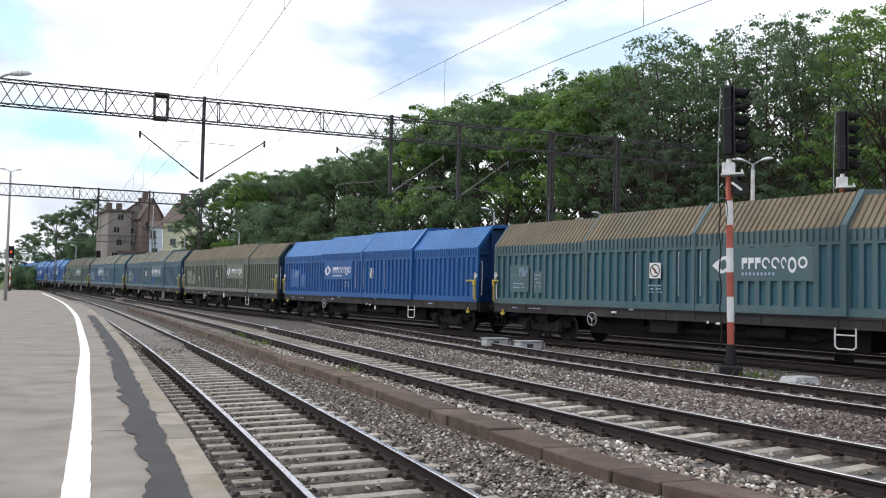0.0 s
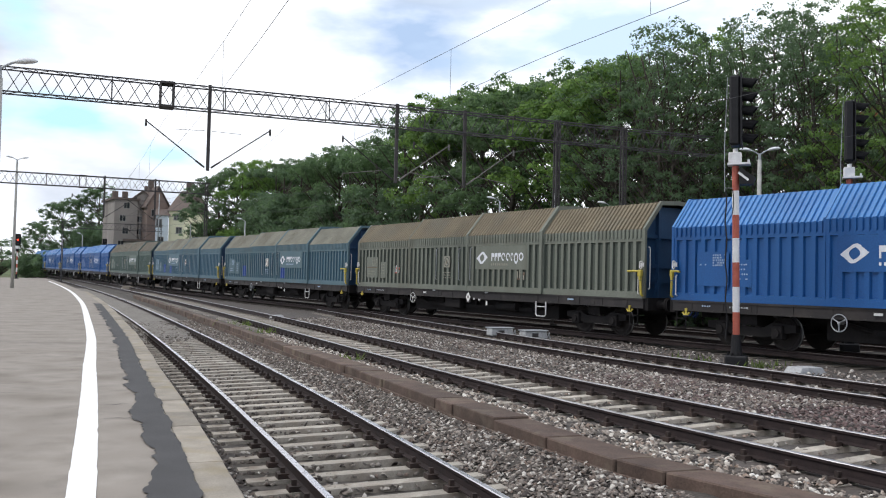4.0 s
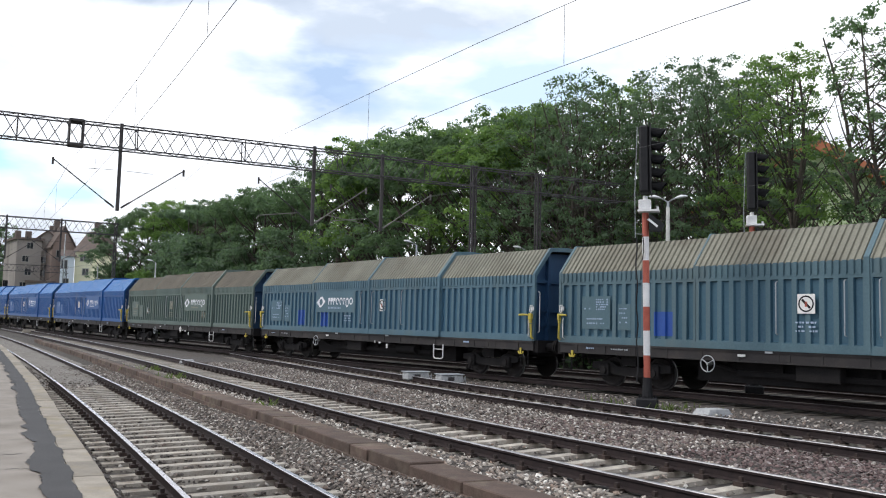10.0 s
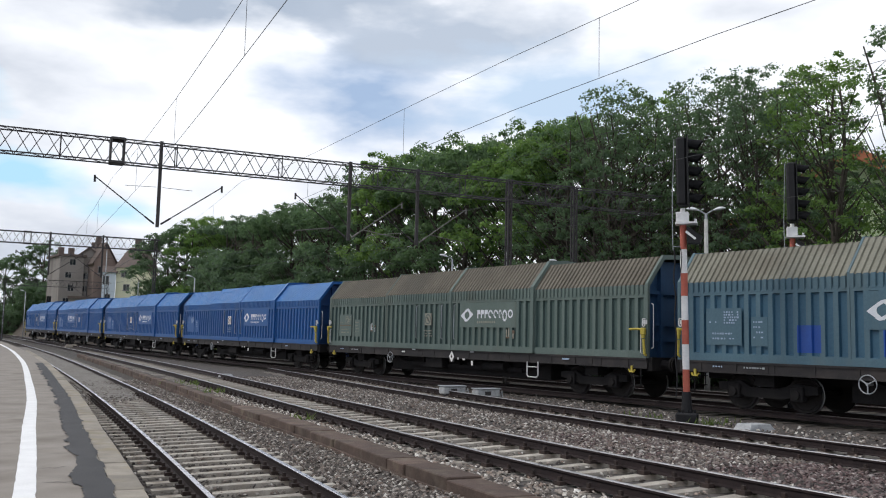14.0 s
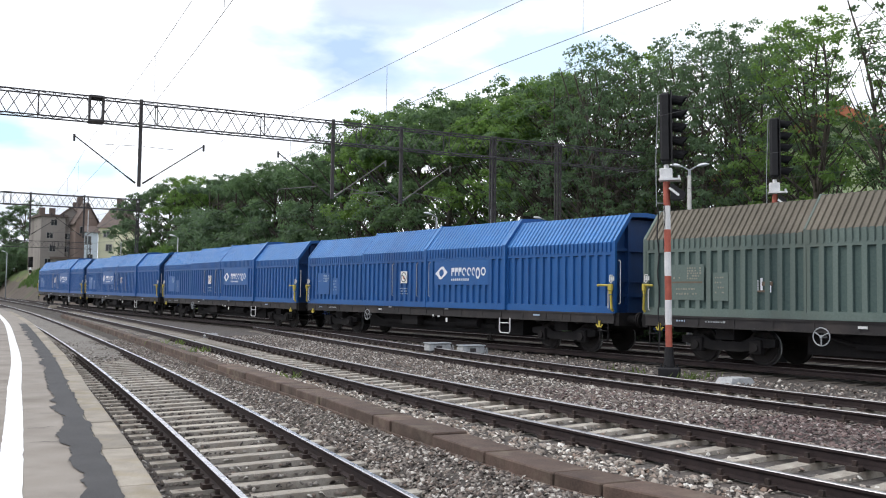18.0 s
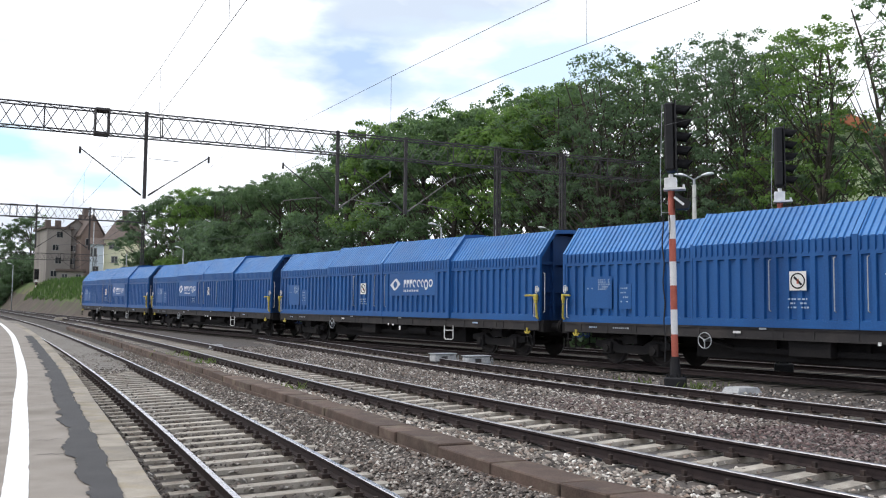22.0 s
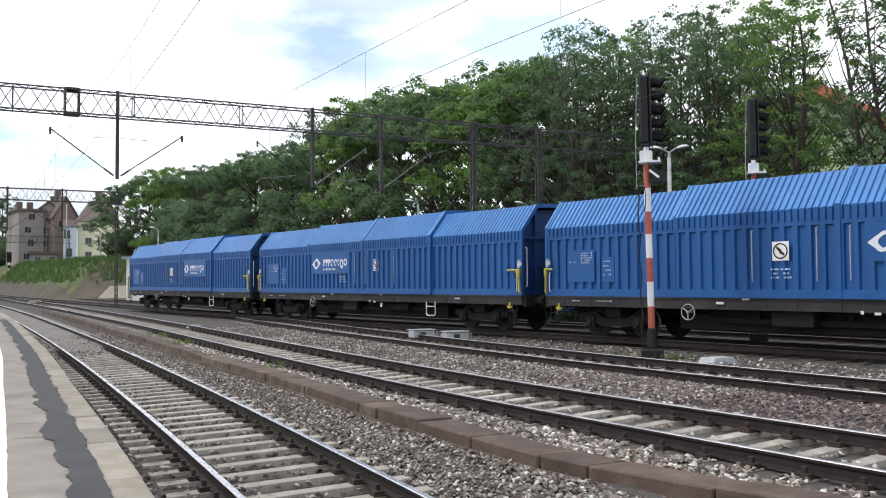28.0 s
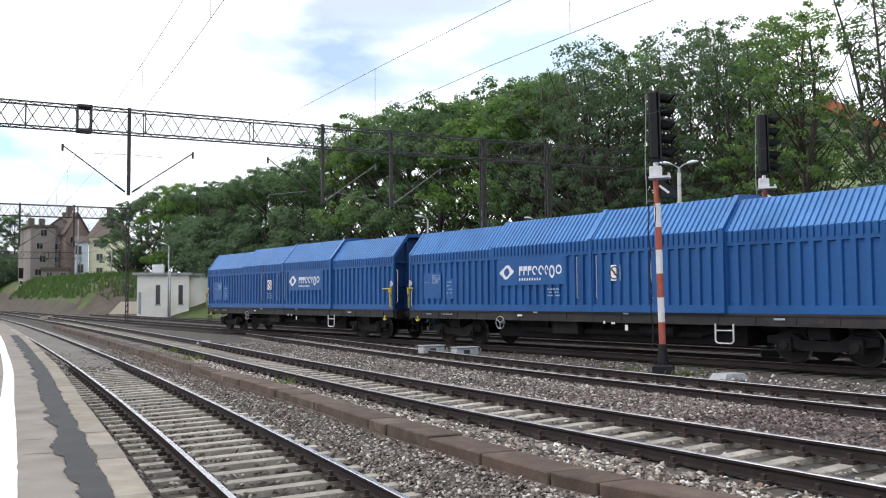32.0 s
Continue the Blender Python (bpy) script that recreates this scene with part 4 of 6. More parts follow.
def step_ladder(bm):
    for x in (-0.27, 0.27):
        bent(bm, ((x, 0, 0.0), (x, 0, -0.44)), 0.022)
    bent(bm, ((-0.27, 0, -0.44), (-0.2, 0, -0.5), (0.2, 0, -0.5), (0.27, 0, -0.44)), 0.022)
    bent(bm, ((-0.27, 0, -0.17), (0.27, 0, -0.17)), 0.018)


def corner_steps(bm):
    for x in (-0.16, 0.16):
        bent(bm, ((x, 0, 0.0), (x, 0, -0.5)), 0.02)
    for z in (-0.22, -0.5):
        box(bm, -0.17, 0.17, -0.1, 0.03, z - 0.012, z + 0.012)


def hand_wheel(bm):
    r = 0.21
    pts = [(r * math.cos(2 * math.pi * k / 18), 0, r * math.sin(2 * math.pi * k / 18)) for k in range(19)]
    bent(bm, pts, 0.014)
    for k in range(3):
        a = 2 * math.pi * k / 3 + 0.5
        tube(bm, (0, 0, 0), (r * math.cos(a), 0, r * math.sin(a)), 0.016, n=6)
    tube(bm, (0, -0.03, 0), (0, 0.2, 0), 0.035, n=8)


def grab_yellow(bm):
    """The hood's locking lever: a long arm on a cast head over a stout rod."""
    box(bm, -0.07, 0.09, -0.15, -0.05, 0.58, 0.78, bevel=0.02)
    box(bm, -0.03, 0.05, -0.13, -0.06, 0.48, 0.60)
    bent(bm, ((0.05, -0.10, 0.735), (0.26, -0.11, 0.745), (0.52, -0.11, 0.735)), 0.034)
    bent(bm, ((0.0, -0.09, 0.46), (-0.03, -0.09, 0.05), (-0.03, -0.03, 0.0)), 0.042)


def lever_rod(bm):
    bent(bm, ((0, 0.03, 0.0), (0, -0.04, 0.03), (0, -0.04, 0.56), (0, 0.0, 0.6)), 0.016)


def latch(bm):
    """A small hook plate with its eye."""
    bent(bm, ((-0.045, -0.02, 0.1), (-0.05, -0.03, -0.08), (0.0, -0.03, -0.13), (0.05, -0.03, -0.08), (0.045, -0.02, 0.1), (-0.045, -0.02, 0.1)), 0.016)
    box(bm, -0.03, 0.1, -0.012, 0.01, -0.06, 0.06)


def lug(bm):
    """An anchor-shaped tie hook."""
    box(bm, -0.035, 0.035, -0.035, 0.0, -0.04, 0.13)
    bent(bm, ((-0.12, -0.02, 0.02), (-0.07, -0.02, -0.05), (0.07, -0.02, -0.05), (0.12, -0.02, 0.02)), 0.026)


def diamond(bm):
    """A white diamond with a dark middle on a square plate."""
    box(bm, -0.15, 0.15, -0.004, 0.0, -0.2, 0.02, mi=1)
    for r, y, mi in ((0.21, -0.012, 0), (0.07, -0.016, 1)):
        f = bm.faces.new([bm.verts.new(v) for v in ((-r * 0.8, y, 0), (0, y, -r), (r * 0.8, y, 0), (0, y, r))])
        f.material_index = mi


def smear(bm):
    """Strokes of an old painted scrawl, no writing."""
    for x, z, w, h, mi in ((0.0, 0.0, 0.1, 0.3, 0), (0.16, 0.03, 0.06, 0.34, 0), (0.3, -0.02, 0.16, 0.28, 0), (0.2, 0.06, 0.3, 0.1, 1), (0.02, -0.13, 0.4, 0.05, 1)):
        box(bm, x, x + w, -0.004 - 0.003 * mi, 0, z - h / 2, z + h / 2, mi=mi)


def door_rod(bm):
    bent(bm, ((0, 0.03, 0.0), (0, -0.035, 0.03), (0, -0.035, 1.25), (0, 0.03, 1.28)), 0.015)


def plate(w, h, d=0.006):
    def build(bm):
        box(bm, -w / 2, w / 2, -d, 0.0, -h / 2, h / 2)
    return build


def emblem(bm):
    """Two interlocked comma shapes, one the other turned half round."""
    ribs = (((0.16, 0.165), (0.15, 0.16)), ((0.07, 0.21), (0.05, 0.145)), ((-0.03, 0.195), (-0.045, 0.10)), ((-0.13, 0.125), (-0.105, 0.055)), ((-0.23, 0.06), (-0.125, 0.01)),
            ((-0.33, -0.02), (-0.12, -0.035)), ((-0.24, -0.085), (-0.105, -0.065)), ((-0.16, -0.145), (-0.07, -0.10)), ((-0.06, -0.185), (-0.03, -0.13)), ((0.03, -0.165), (0.02, -0.155)))
    for sgn, y in ((1, -0.006), (-1, -0.008)):
        rows = [[bm.verts.new((sgn * x, y, sgn * z)) for x, z in rib] for rib in ribs]
        for p, q in zip(rows, rows[1:]):
            bm.faces.new((p[0], q[0], q[1], p[1]))
    bmesh.ops.recalc_face_normals(bm, faces=bm.faces[:])


def word_shapes():
    """The operator's word as plain shapes, one builder each."""
    x = 0.0
    out = []

    def shape(x, w, h, z):
        def build(bm):
            if h < 0.263:
                box(bm, x, x + 0.045, -0.006, 0, z - h / 2, z + h / 2)
                box(bm, x + 0.045, x + w, -0.006, 0, z + 0.0, z + h / 2)
            else:
                n, ring = 14, []
                for r in (1.0, 0.6):
                    ring.append([bm.verts.new((x + w / 2 + r * w / 2 * math.cos(2 * math.pi * k / n), -0.006, z + r * h / 2 * math.sin(2 * math.pi * k / n))) for k in range(n)])
                for k in range(n if w > 0.23 or h > 0.35 else n - 3):
                    bm.faces.new((ring[1][k], ring[0][k], ring[0][(k + 1) % n], ring[1][(k + 1) % n]))
        return build

    for w, h, z in ((0.15, 0.26, 0), (0.15, 0.26, 0), (0.15, 0.26, 0), (0.22, 0.265, 0), (0.22, 0.265, 0), (0.14, 0.265, 0), (0.22, 0.36, -0.05), (0.24, 0.265, 0)):
        out.append(shape(x, w, h, z))
        x += w + 0.035
    return out


def small_word(bm):
    for k in range(9):
        box(bm, k * 0.105, k * 0.105 + 0.05, -0.006, 0, -0.035, 0.035)


def text_lines(rows, w, pitch=0.1):
    def build(bm):
        rnd = random.Random(rows * 7 + int(w * 10))
        for r in range(rows):
            x = -w / 2
            while x < w / 2 - 0.05:
                l = rnd.uniform(0.03, 0.075)
                l = min(l, w / 2 - x)
                if rnd.random() < 0.82:
                    t = rnd.uniform(0.016, 0.024)
                    box(bm, x, x + l, -0.005, 0, -r * pitch - t, -r * pitch + t)
                x += l + rnd.uniform(0.018, 0.05)
    return build


def ring_sign(bm):
    n = 24
    for r0, r1, y in ((0.16, 0.195, -0.005),):
        a = [[bm.verts.new((r * math.cos(2 * math.pi * k / n), y, r * math.sin(2 * math.pi * k / n))) for k in range(n)] for r in (r0, r1)]
        for k in range(n):
            bm.faces.new((a[0][k], a[1][k], a[1][(k + 1) % n], a[0][(k + 1) % n]))
    p = [bm.verts.new(v) for v in ((-0.12, -0.004, 0.08), (-0.08, -0.004, 0.12), (0.12, -0.004, -0.08), (0.08, -0.004, -0.12))]
    bm.faces.new(p[::-1])


def sign_mark(bm):
    box(bm, -0.03, 0.03, -0.004, 0, -0.07, 0.05)


def wagon(kind, label):
    """A bogie wagon whose load is closed in by four sliding corrugated hoods. Front towards +x, seen side towards -y."""
    body, roof, edge, logo_on_c, letter, patches = kind
    root = tagged(new("freight_wagon"), label, "freight wagon", "wagons of the train")
    B, R, E_, U = M[body], M[roof], M[edge], M["under"]
    for k, (x0, x1, inset) in enumerate(HOODS):
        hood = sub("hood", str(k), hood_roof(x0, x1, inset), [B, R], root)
        for s in (-1, 1):
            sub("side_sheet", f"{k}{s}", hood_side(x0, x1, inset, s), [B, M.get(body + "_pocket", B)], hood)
            sub("bottom_flange", f"{k}{s}", hood_bar(x0, x1, inset, s, ZB, ZB + 0.17, 0.012), [B], hood)
            sub("top_rail", f"{k}{s}", hood_bar(x0, x1, inset, s, ZR - 0.02, ZR + 0.035, -0.012), [B], hood)
    for x, h, inset, out in ((-9.53, 0.045, 0.055, 0.02), (-4.59, 0.03, 0.0, 0.014), (0.0, 0.065, -0.02, 0.03), (4.61, 0.075, -0.02, 0.03), (9.51, 0.045, 0.045, 0.02)):
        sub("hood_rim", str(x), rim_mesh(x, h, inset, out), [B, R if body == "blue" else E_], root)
    for s in (-1, 1):
        ED = M["end_blue_shaded" if body == "blue" else "end_dark"]
        ew = sub("end_wall", str(s), end_wall_mesh(s), [ED], root, "plain blue sheet-metal end wall")
        for y in (-0.62, 0.62):
            sub("end_post", "p", lambda bm: box(bm, 0, 0.14, -0.06, 0.06, ZB, 3.95), [ED], ew, "", pose(s * 9.26, y, 0, 0, 0, 0 if s > 0 else 180))
        for z in (1.75, 2.2, 3.12):
            sub("end_beam", "b", lambda bm: box(bm, 0, 0.10, -1.28, 1.28, -0.05, 0.05), [ED], ew, "", pose(s * 9.26, 0, z, 0, 0, 0 if s > 0 else 180))
    sub("underframe", "u", underframe, [U], root, "grimy dark steel underframe")
    wheels = []
    for bx in (-7.05, 7.05):
        bog = sub("bogie", "f", bogie_frame, [U], root, "dark cast bogie frame", pose(bx, 0, 0))
        for y in (-1.0, 1.0):
            for x in (-0.9, 0.9):
                sub("axle_box", "a", axle_box, [U], bog, "", pose(x, y + (-0.06 if y < 0 else 0.06), 0.46, 0, 0, 0 if y < 0 else 180))
            for x in (-0.22, 0.22):
                sub("spring", "s", spring, [M["wheel"]], bog, "", pose(x, y, 0.345))
        for x in (-0.9, 0.9):
            w = sub("wheelset", "w", wheelset, [M["wheel"], M["tread"]], bog, "", pose(x, 0, 0.46))
            wheels.append(w)
    for sx in (-1, 1):
        for y in (-0.875, 0.875):
            sub("buffer", "b", buffer_mesh, [U], root, "", pose(sx * 9.63, y, 1.04, 0, 0, 0 if sx > 0 else 180))
        sub("coupling", "c", coupling, [M["bluefit"] if body == "blue" else U], root, "", pose(sx * 9.6, 0, 1.02, 0, 0, 0 if sx > 0 else 180))
    for y, rz in ((-1.43, 0), (1.43, 180)):
        f = 1 if y < 0 else -1
        sub("sole_bar", "s", sole_bar, [M["sill"]], root, "grimy brown-black side sill", pose(0, y, 0, 0, 0, rz))
        sub("step_ladder", "s", step_ladder, [M["pale"]], root, "pale painted step", pose(f * 4.62, y, 0.95, 0, 0, rz))
        sub("hand_wheel", "h", hand_wheel, [M["pale" if body == "olive" else "galv"]], root, "pale brake hand wheel", pose(f * -4.2, y, 0.83, 0, 0, rz))
        for sx in (-1, 1):
            sub("corner_step", "c", corner_steps, [U], root, "", pose(f * sx * 9.15, y, 0.92, 0, 0, rz))
            mir = Matrix.Diagonal((sx, 1, 1, 1))
            sub("grab_handle", str(sx), lambda bm, q=sx: (grab_yellow(bm), bmesh.ops.scale(bm, vec=(-q if q > 0 else 0.6, 1, 1), verts=bm.verts[:])), [M["yellow"]], root,
                "yellow locking lever", pose(f * sx * 9.47, y + f * 0.02, 1.3, 0, 0, rz))
            sub("lever_rod", "l", lever_rod, [M["pale"]], root, "", pose(f * sx * 9.34, y, 1.34, 0, 0, rz))
            sub("latch", "h", latch, [M["pale"]], root, "pale hood latch", pose(f * sx * 9.44, y - f * 0.005, 2.24, 0, 0, rz))
            sub("tie_lug", "y", lug, [M["yellow"]], root, "small yellow anchor-shaped lug", pose(f * sx * 8.97, y + f * 0.01, 0.86, 0, 0, rz))
            sub("corner_rod", "c", door_rod, [M["pale"]], root, "", pose(f * sx * 9.60, y + f * 0.16, 1.5, 0, 0, rz + 90 * sx * f))
        for x in (-0.5, 0.3, -2.2 if logo_on_c else 2.35):
            sub("door_rod", "d", door_rod, [M["galv"]], root, "", pose(f * x, y - f * 0.06, 1.62, 0, 0, rz))
        for x, w_, h_, z, mm in ((1.35, 0.10, 0.16, 0.78, "sign_white"), (0.5, 0.07, 0.08, 0.92, "pale"), (0.85, 0.14, 0.06, 0.9, "pale"), (1.33, 0.2, 0.05, 1.185, "galv"), (-2.45, 0.2, 0.05, 1.185, "galv"), (-3.2, 0.22, 0.06, 1.08, "pale"), (6.2, 0.3, 0.05, 1.09, "faint")):
            sub("tag_plate", f"{w_}{h_}", plate(w_, h_, 0.012), [M[mm]], root, "", pose(f * x, y - f * 0.006, z, 0, 0, rz))
        sub("marking", "s", text_lines(1, 0.7), [M["galv"]], root, "", pose(f * -7.1, y - f * 0.004, 1.08, 0, 0, rz))
        sub("marking", "t", text_lines(1, 0.4), [M["faint"]], root, "", pose(f * -8.2, y - f * 0.004, 1.08, 0, 0, rz))
        sub("brake_box", "b", lambda bm: box(bm, -0.55, 0.55, 0, 0.3, -0.2, 0.2, bevel=0.02), [U], root, "", pose(f * -1.3, y + f * 0.15, 0.72, 0, 0, rz))
        sub("air_tank", "t", lambda bm: tube(bm, (-0.6, 0, 0), (0.6, 0, 0), 0.17, n=14), [U], root, "", pose(f * 2.2, y + f * 0.4, 0.70, 0, 0, rz))
        # markings
        yy = y - f * (0.038 if logo_on_c else 0.024)
        lx, sx_ = (0.90, -1.45) if logo_on_c else (-3.94, 0.95)
        grow = Matrix.Diagonal((1.14, 1.0, 1.14, 1.0))
        board = sub("marking_board", "m", plate(3.2, 0.88, 0.008), [B], root, "flat board with the operator's emblem", pose(f * (lx + 1.3), yy, 2.50, 0, 0, rz))
        sub("emblem", "e", emblem, [M[letter]], board, "white emblem of two curved shapes", pose(-1.15, -0.009, 0) @ grow)
        for n, build in enumerate(word_shapes()):
            sub("word_shape", str(n), build, [M[letter]], board, "", pose(-0.54, -0.009, 0.03) @ grow)
        sub("marking", "v", small_word, [M[letter if body == "blue" else "faint" if body in ("teal", "teal_grey", "teal_blue") else "faint_warm"]], board, "", pose(-0.54, -0.009, -0.25) @ grow)
        worn = body in ("olive", "green")
        pl = sub("warning_sign", "p", plate(0.44, 0.46, 0.012), [M["faint_warm" if worn else "sign_white"]], root, "faded grey warning sign" if worn else "white square warning sign with a ring", pose(f * sx_, yy, 2.36, 0, 0, rz))
        sub("ring", "r", ring_sign, [M[body + "_pocket" if worn else "black"]], pl, "", pose(0, -0.012, 0))
        sub("mark", "k", sign_mark, [M["rusted" if worn else "sign_red"]], pl, "", pose(0, -0.012, 0))
        sub("marking", "a", text_lines(3, 0.55), [M["faint" if body in ("blue", "teal", "teal_grey", "teal_blue") else "faint_warm"]], root, "", pose(f * (sx_ if logo_on_c else lx + 2.35), yy, 1.92, 0, 0, rz))
        ink = M["faint" if body in ("blue", "teal", "teal_grey", "teal_blue") else "faint_warm"]
        yb = y + f * 0.034
        pb = sub("marking_board", "q", plate(1.10, 0.96, 0.012), [M["blue_patch" if "l" in patches else body]], root, "", pose(f * -8.07, yb, 2.12, 0, 0, rz))
        sub("marking", "b", text_lines(5, 0.46, 0.07), [ink], pb, "", pose(0.24, -0.013, 0.38))
        sub("marking", "d", text_lines(1, 0.3, 0.085), [ink], pb, "", pose(-0.3, -0.013, 0.12))
        if body != "blue":
            sub("marking", "e", text_lines(2, 0.7, 0.13), [ink], pb, "", pose(0, -0.013, -0.18))
        if "w" in patches:
            sub("rust_seam", "r", plate(1.0, 0.045, 0.004), [M["rusted"]], pb, "rusty seam between two boards", pose(0, -0.012, 0.0))
            sub("hazard_plate", "d", diamond, [M["sign_white"], M["sill"]], root, "white diamond plate on the side sill", pose(f * 0.1, y - f * 0.004, 0.98, 0, 0, rz))
            sub("scrawl", "s", smear, [M["letter"], M["sign_red" if body == "olive" else "rusted"]], root, "old white and red paint strokes", pose(f * -6.0, y + f * 0.05, 2.02, 0, 0, rz))
            sub("scrawl", "s", smear, [M["faint_warm"], M["rusted"]], root, "faded white and rusty paint strokes", pose(f * 3.2, y - f * 0.022, 1.85, 0, 0, rz))
        pb = sub("marking_board", "v", plate(0.48, 0.74, 0.010), [M[body]], root, "", pose(f * -7.0, yb, 2.0, 0, 0, rz))
        sub("marking", "c", text_lines(4, 0.34, 0.13), [ink], pb, "", pose(0, -0.011, 0.24))
        if "b" in patches:
            sub("paint_patch", f"a{f}", pocket_patch(0, -f, -5.7 * f, 2, 1.5, 2.16), [M["blue_patch"]], root, "fresh blue repaint patch")
            sub("paint_patch", f"b{logo_on_c}{f}", pocket_patch(2 if logo_on_c == (f > 0) else 1, -f, (lx + 0.3) * f, 2, 1.46, 2.08), [M["blue_patch"]], root, "fresh blue repaint patch")
    return root, wheels


KINDS = {
    "teal_brown": ("teal", "roof_brown", "teal", True, "letter", ""),
    "blue_b": ("blue", "roof_blue_lit", "blue", False, "letter", ""),
    "blue_c": ("blue", "roof_blue_lit", "blue", True, "letter", ""),
    "olive": ("olive", "roof_brown", "olive", True, "letter", "w"),
    "teal_c": ("teal_grey", "roof_grey", "teal_grey", True, "letter", "b"),
    "teal_b": ("teal_blue", "roof_grey", "teal_grey", False, "letter", "b"),
    "green": ("green", "roof_dark", "green", True, "letter", "w"),
}
ORDER = (("teal_brown", "faded teal hooded freight wagon with a rust-dusted roof"), ("blue_b", "clean blue hooded freight wagon on rails"),
         ("olive", "grimy olive hooded freight wagon with a rusty roof"), ("teal_c", "faded teal hooded freight wagon with blue repaint patches"),
         ("teal_b", "faded teal hooded freight wagon with a grey dusty roof"), ("green", "grimy grey-green hooded freight wagon with a dusty roof"),
         ("blue_c", "clean blue hooded freight wagon behind the green wagon"), ("blue_c", "clean blue hooded freight wagon"),
         ("blue_b", "clean blue hooded freight wagon with its emblem further back"), ("blue_c", "blue hooded freight wagon at the end of the train"))
WAGONS = [wagon(KINDS[k], lab) for k, lab in ORDER]


def rolled(t):
    """Smooth distance rolled at t."""
    T = [r[0] for r in ROLLED]
    D = [r[1] for r in ROLLED]
    i = max(0, min(len(T) - 2, int(np.searchsorted(T, t)) - 1))
    v = lambda j: (D[min(j + 1, len(T) - 1)] - D[max(j - 1, 0)]) / (T[min(j + 1, len(T) - 1)] - T[max(j - 1, 0)])
    h = T[i + 1] - T[i]
    u = (t - T[i]) / h
    return (2 * u ** 3 - 3 * u * u + 1) * D[i] + (u ** 3 - 2 * u * u + u) * h * v(i) + (-2 * u ** 3 + 3 * u * u) * D[i + 1] + (u ** 3 - u * u) * h * v(i + 1)


def wagon_pose(k, t):
    c = FRONT_GAP + (k + 0.5) * PITCH - rolled(t)
    ax, ay, _ = TRAIN.at(c - 7.05)
    bx, by, _ = TRAIN.at(c + 7.05)
    za, zb = rise(ax, ay), rise(bx, by)
    rz = math.degrees(math.atan2(ay - by, ax - bx))
    return pose((ax + bx) / 2, (ay + by) / 2, (za + zb) / 2, 0, -math.degrees(math.atan2(za - zb, 14.1)), rz)


# ---- overhead line gantries ----
def polar(az, d):
    return d * math.sin(radians(az)), d * math.cos(radians(az))


def gantry(label, az, dist, x_left, x_right, top, depth, hangers, towers, step=1.0):
    """A lattice beam across the tracks. az, dist: the foot of the perpendicular from the camera's place; along the beam u runs to the right."""
    root = tagged(new("catenary_gantry"), label, "gantry", "gantries over the tracks")
    fx, fy = polar(az, dist)
    root.matrix_basis = pose(fx, fy, rise(fx, fy), 0, 0, -az)
    S = M["steel_dark"]
    for y in (-0.28, 0.28):
        for z in (top, top - depth):
            part("beam_chord", box(fresh(), x_left, x_right, y - 0.022, y + 0.022, z - 0.024, z + 0.024), M["beam"], root)
    bm = fresh()
    n = int((x_right - x_left) / step)
    for k in range(n):
        a, b = x_left + k * step, x_left + (k + 1) * step
        for y in (-0.28, 0.28):
            h = 0.0 if y < 0 else step / 2
            tube(bm, (a + h, y, top - depth), ((a + b) / 2 + h, y, top), 0.015, n=4)
            tube(bm, ((a + b) / 2 + h, y, top), (min(b + h, x_right), y, top - depth), 0.015, n=4)
        for z in (top, top - depth):
            tube(bm, (a, -0.28, z), ((a + b) / 2, 0.28, z), 0.014, n=4)
            tube(bm, ((a + b) / 2, 0.28, z), (b, -0.28, z), 0.014, n=4)
        if k % 4 == 0:
            tube(bm, (a, -0.28, top - depth), (a, -0.28, top), 0.022, n=4)
            tube(bm, (a, 0.28, top - depth), (a, 0.28, top), 0.02, n=4)
    tagged(part("lattice", bm, M["beam"], root), kind="stuff")
    bm = fresh()
    for x in hangers[:1]:
        a, b = x - 1.78, x - 1.32
        for q in (a, b):
            box(bm, q - 0.03, q + 0.03, -0.31, 0.31, top - depth - 0.04, top + 0.04)
        box(bm, a, b, -0.33, 0.33, top - 0.03, top + 0.05)
        box(bm, a, b, -0.33, 0.33, top - depth - 0.05, top - depth + 0.03)
    part("joint_frame", bm, S, root)
    for x in hangers:
        h = part("hanger_post", box(fresh(), x - 0.06, x + 0.06, -0.06, 0.06, 5.5, top + 0.12), S, root)
        for s, r in ((-1, 2.25), (1, 2.3)):
            bm = fresh()
            tube(bm, (x + s * 0.12, 0, 5.62), (x + s * 0.45, 0, 5.86), 0.035, n=8)
            tube(bm, (x + s * 0.45, 0, 5.86), (x + s * r, 0, 7.2), 0.022, n=8)
            tube(bm, (x + s * r, 0, 7.0), (x + s * r, 0, 7.25), 0.04, n=8)
            part("bracket_tube", bm, M["bracket"] if s > 0 and x > hangers[0] else S, h)
            part("steady_arm", tube(fresh(), (x + s * 0.1, 0, 7.0), (x + s * 1.2, 0, 6.97), 0.010, n=6), S, h)
            if x > hangers[0]:
                part("registration_arm", bent(fresh(), ((x + s * 0.6, 0, 5.98), (x + s * 2.2, 0, 5.75), (x + s * 2.25, 0, 5.62)), 0.018), M["bracket"], h)
    for x in towers:
        bm = fresh()
        wx, wy, base = x, 0.0, -0.9
        for sx in (-0.08, 0.08):
            for sy in (-0.10, 0.10):
                box(bm, x + sx - 0.03, x + sx + 0.03, sy - 0.03, sy + 0.03, base, top + 0.1)
        z = base
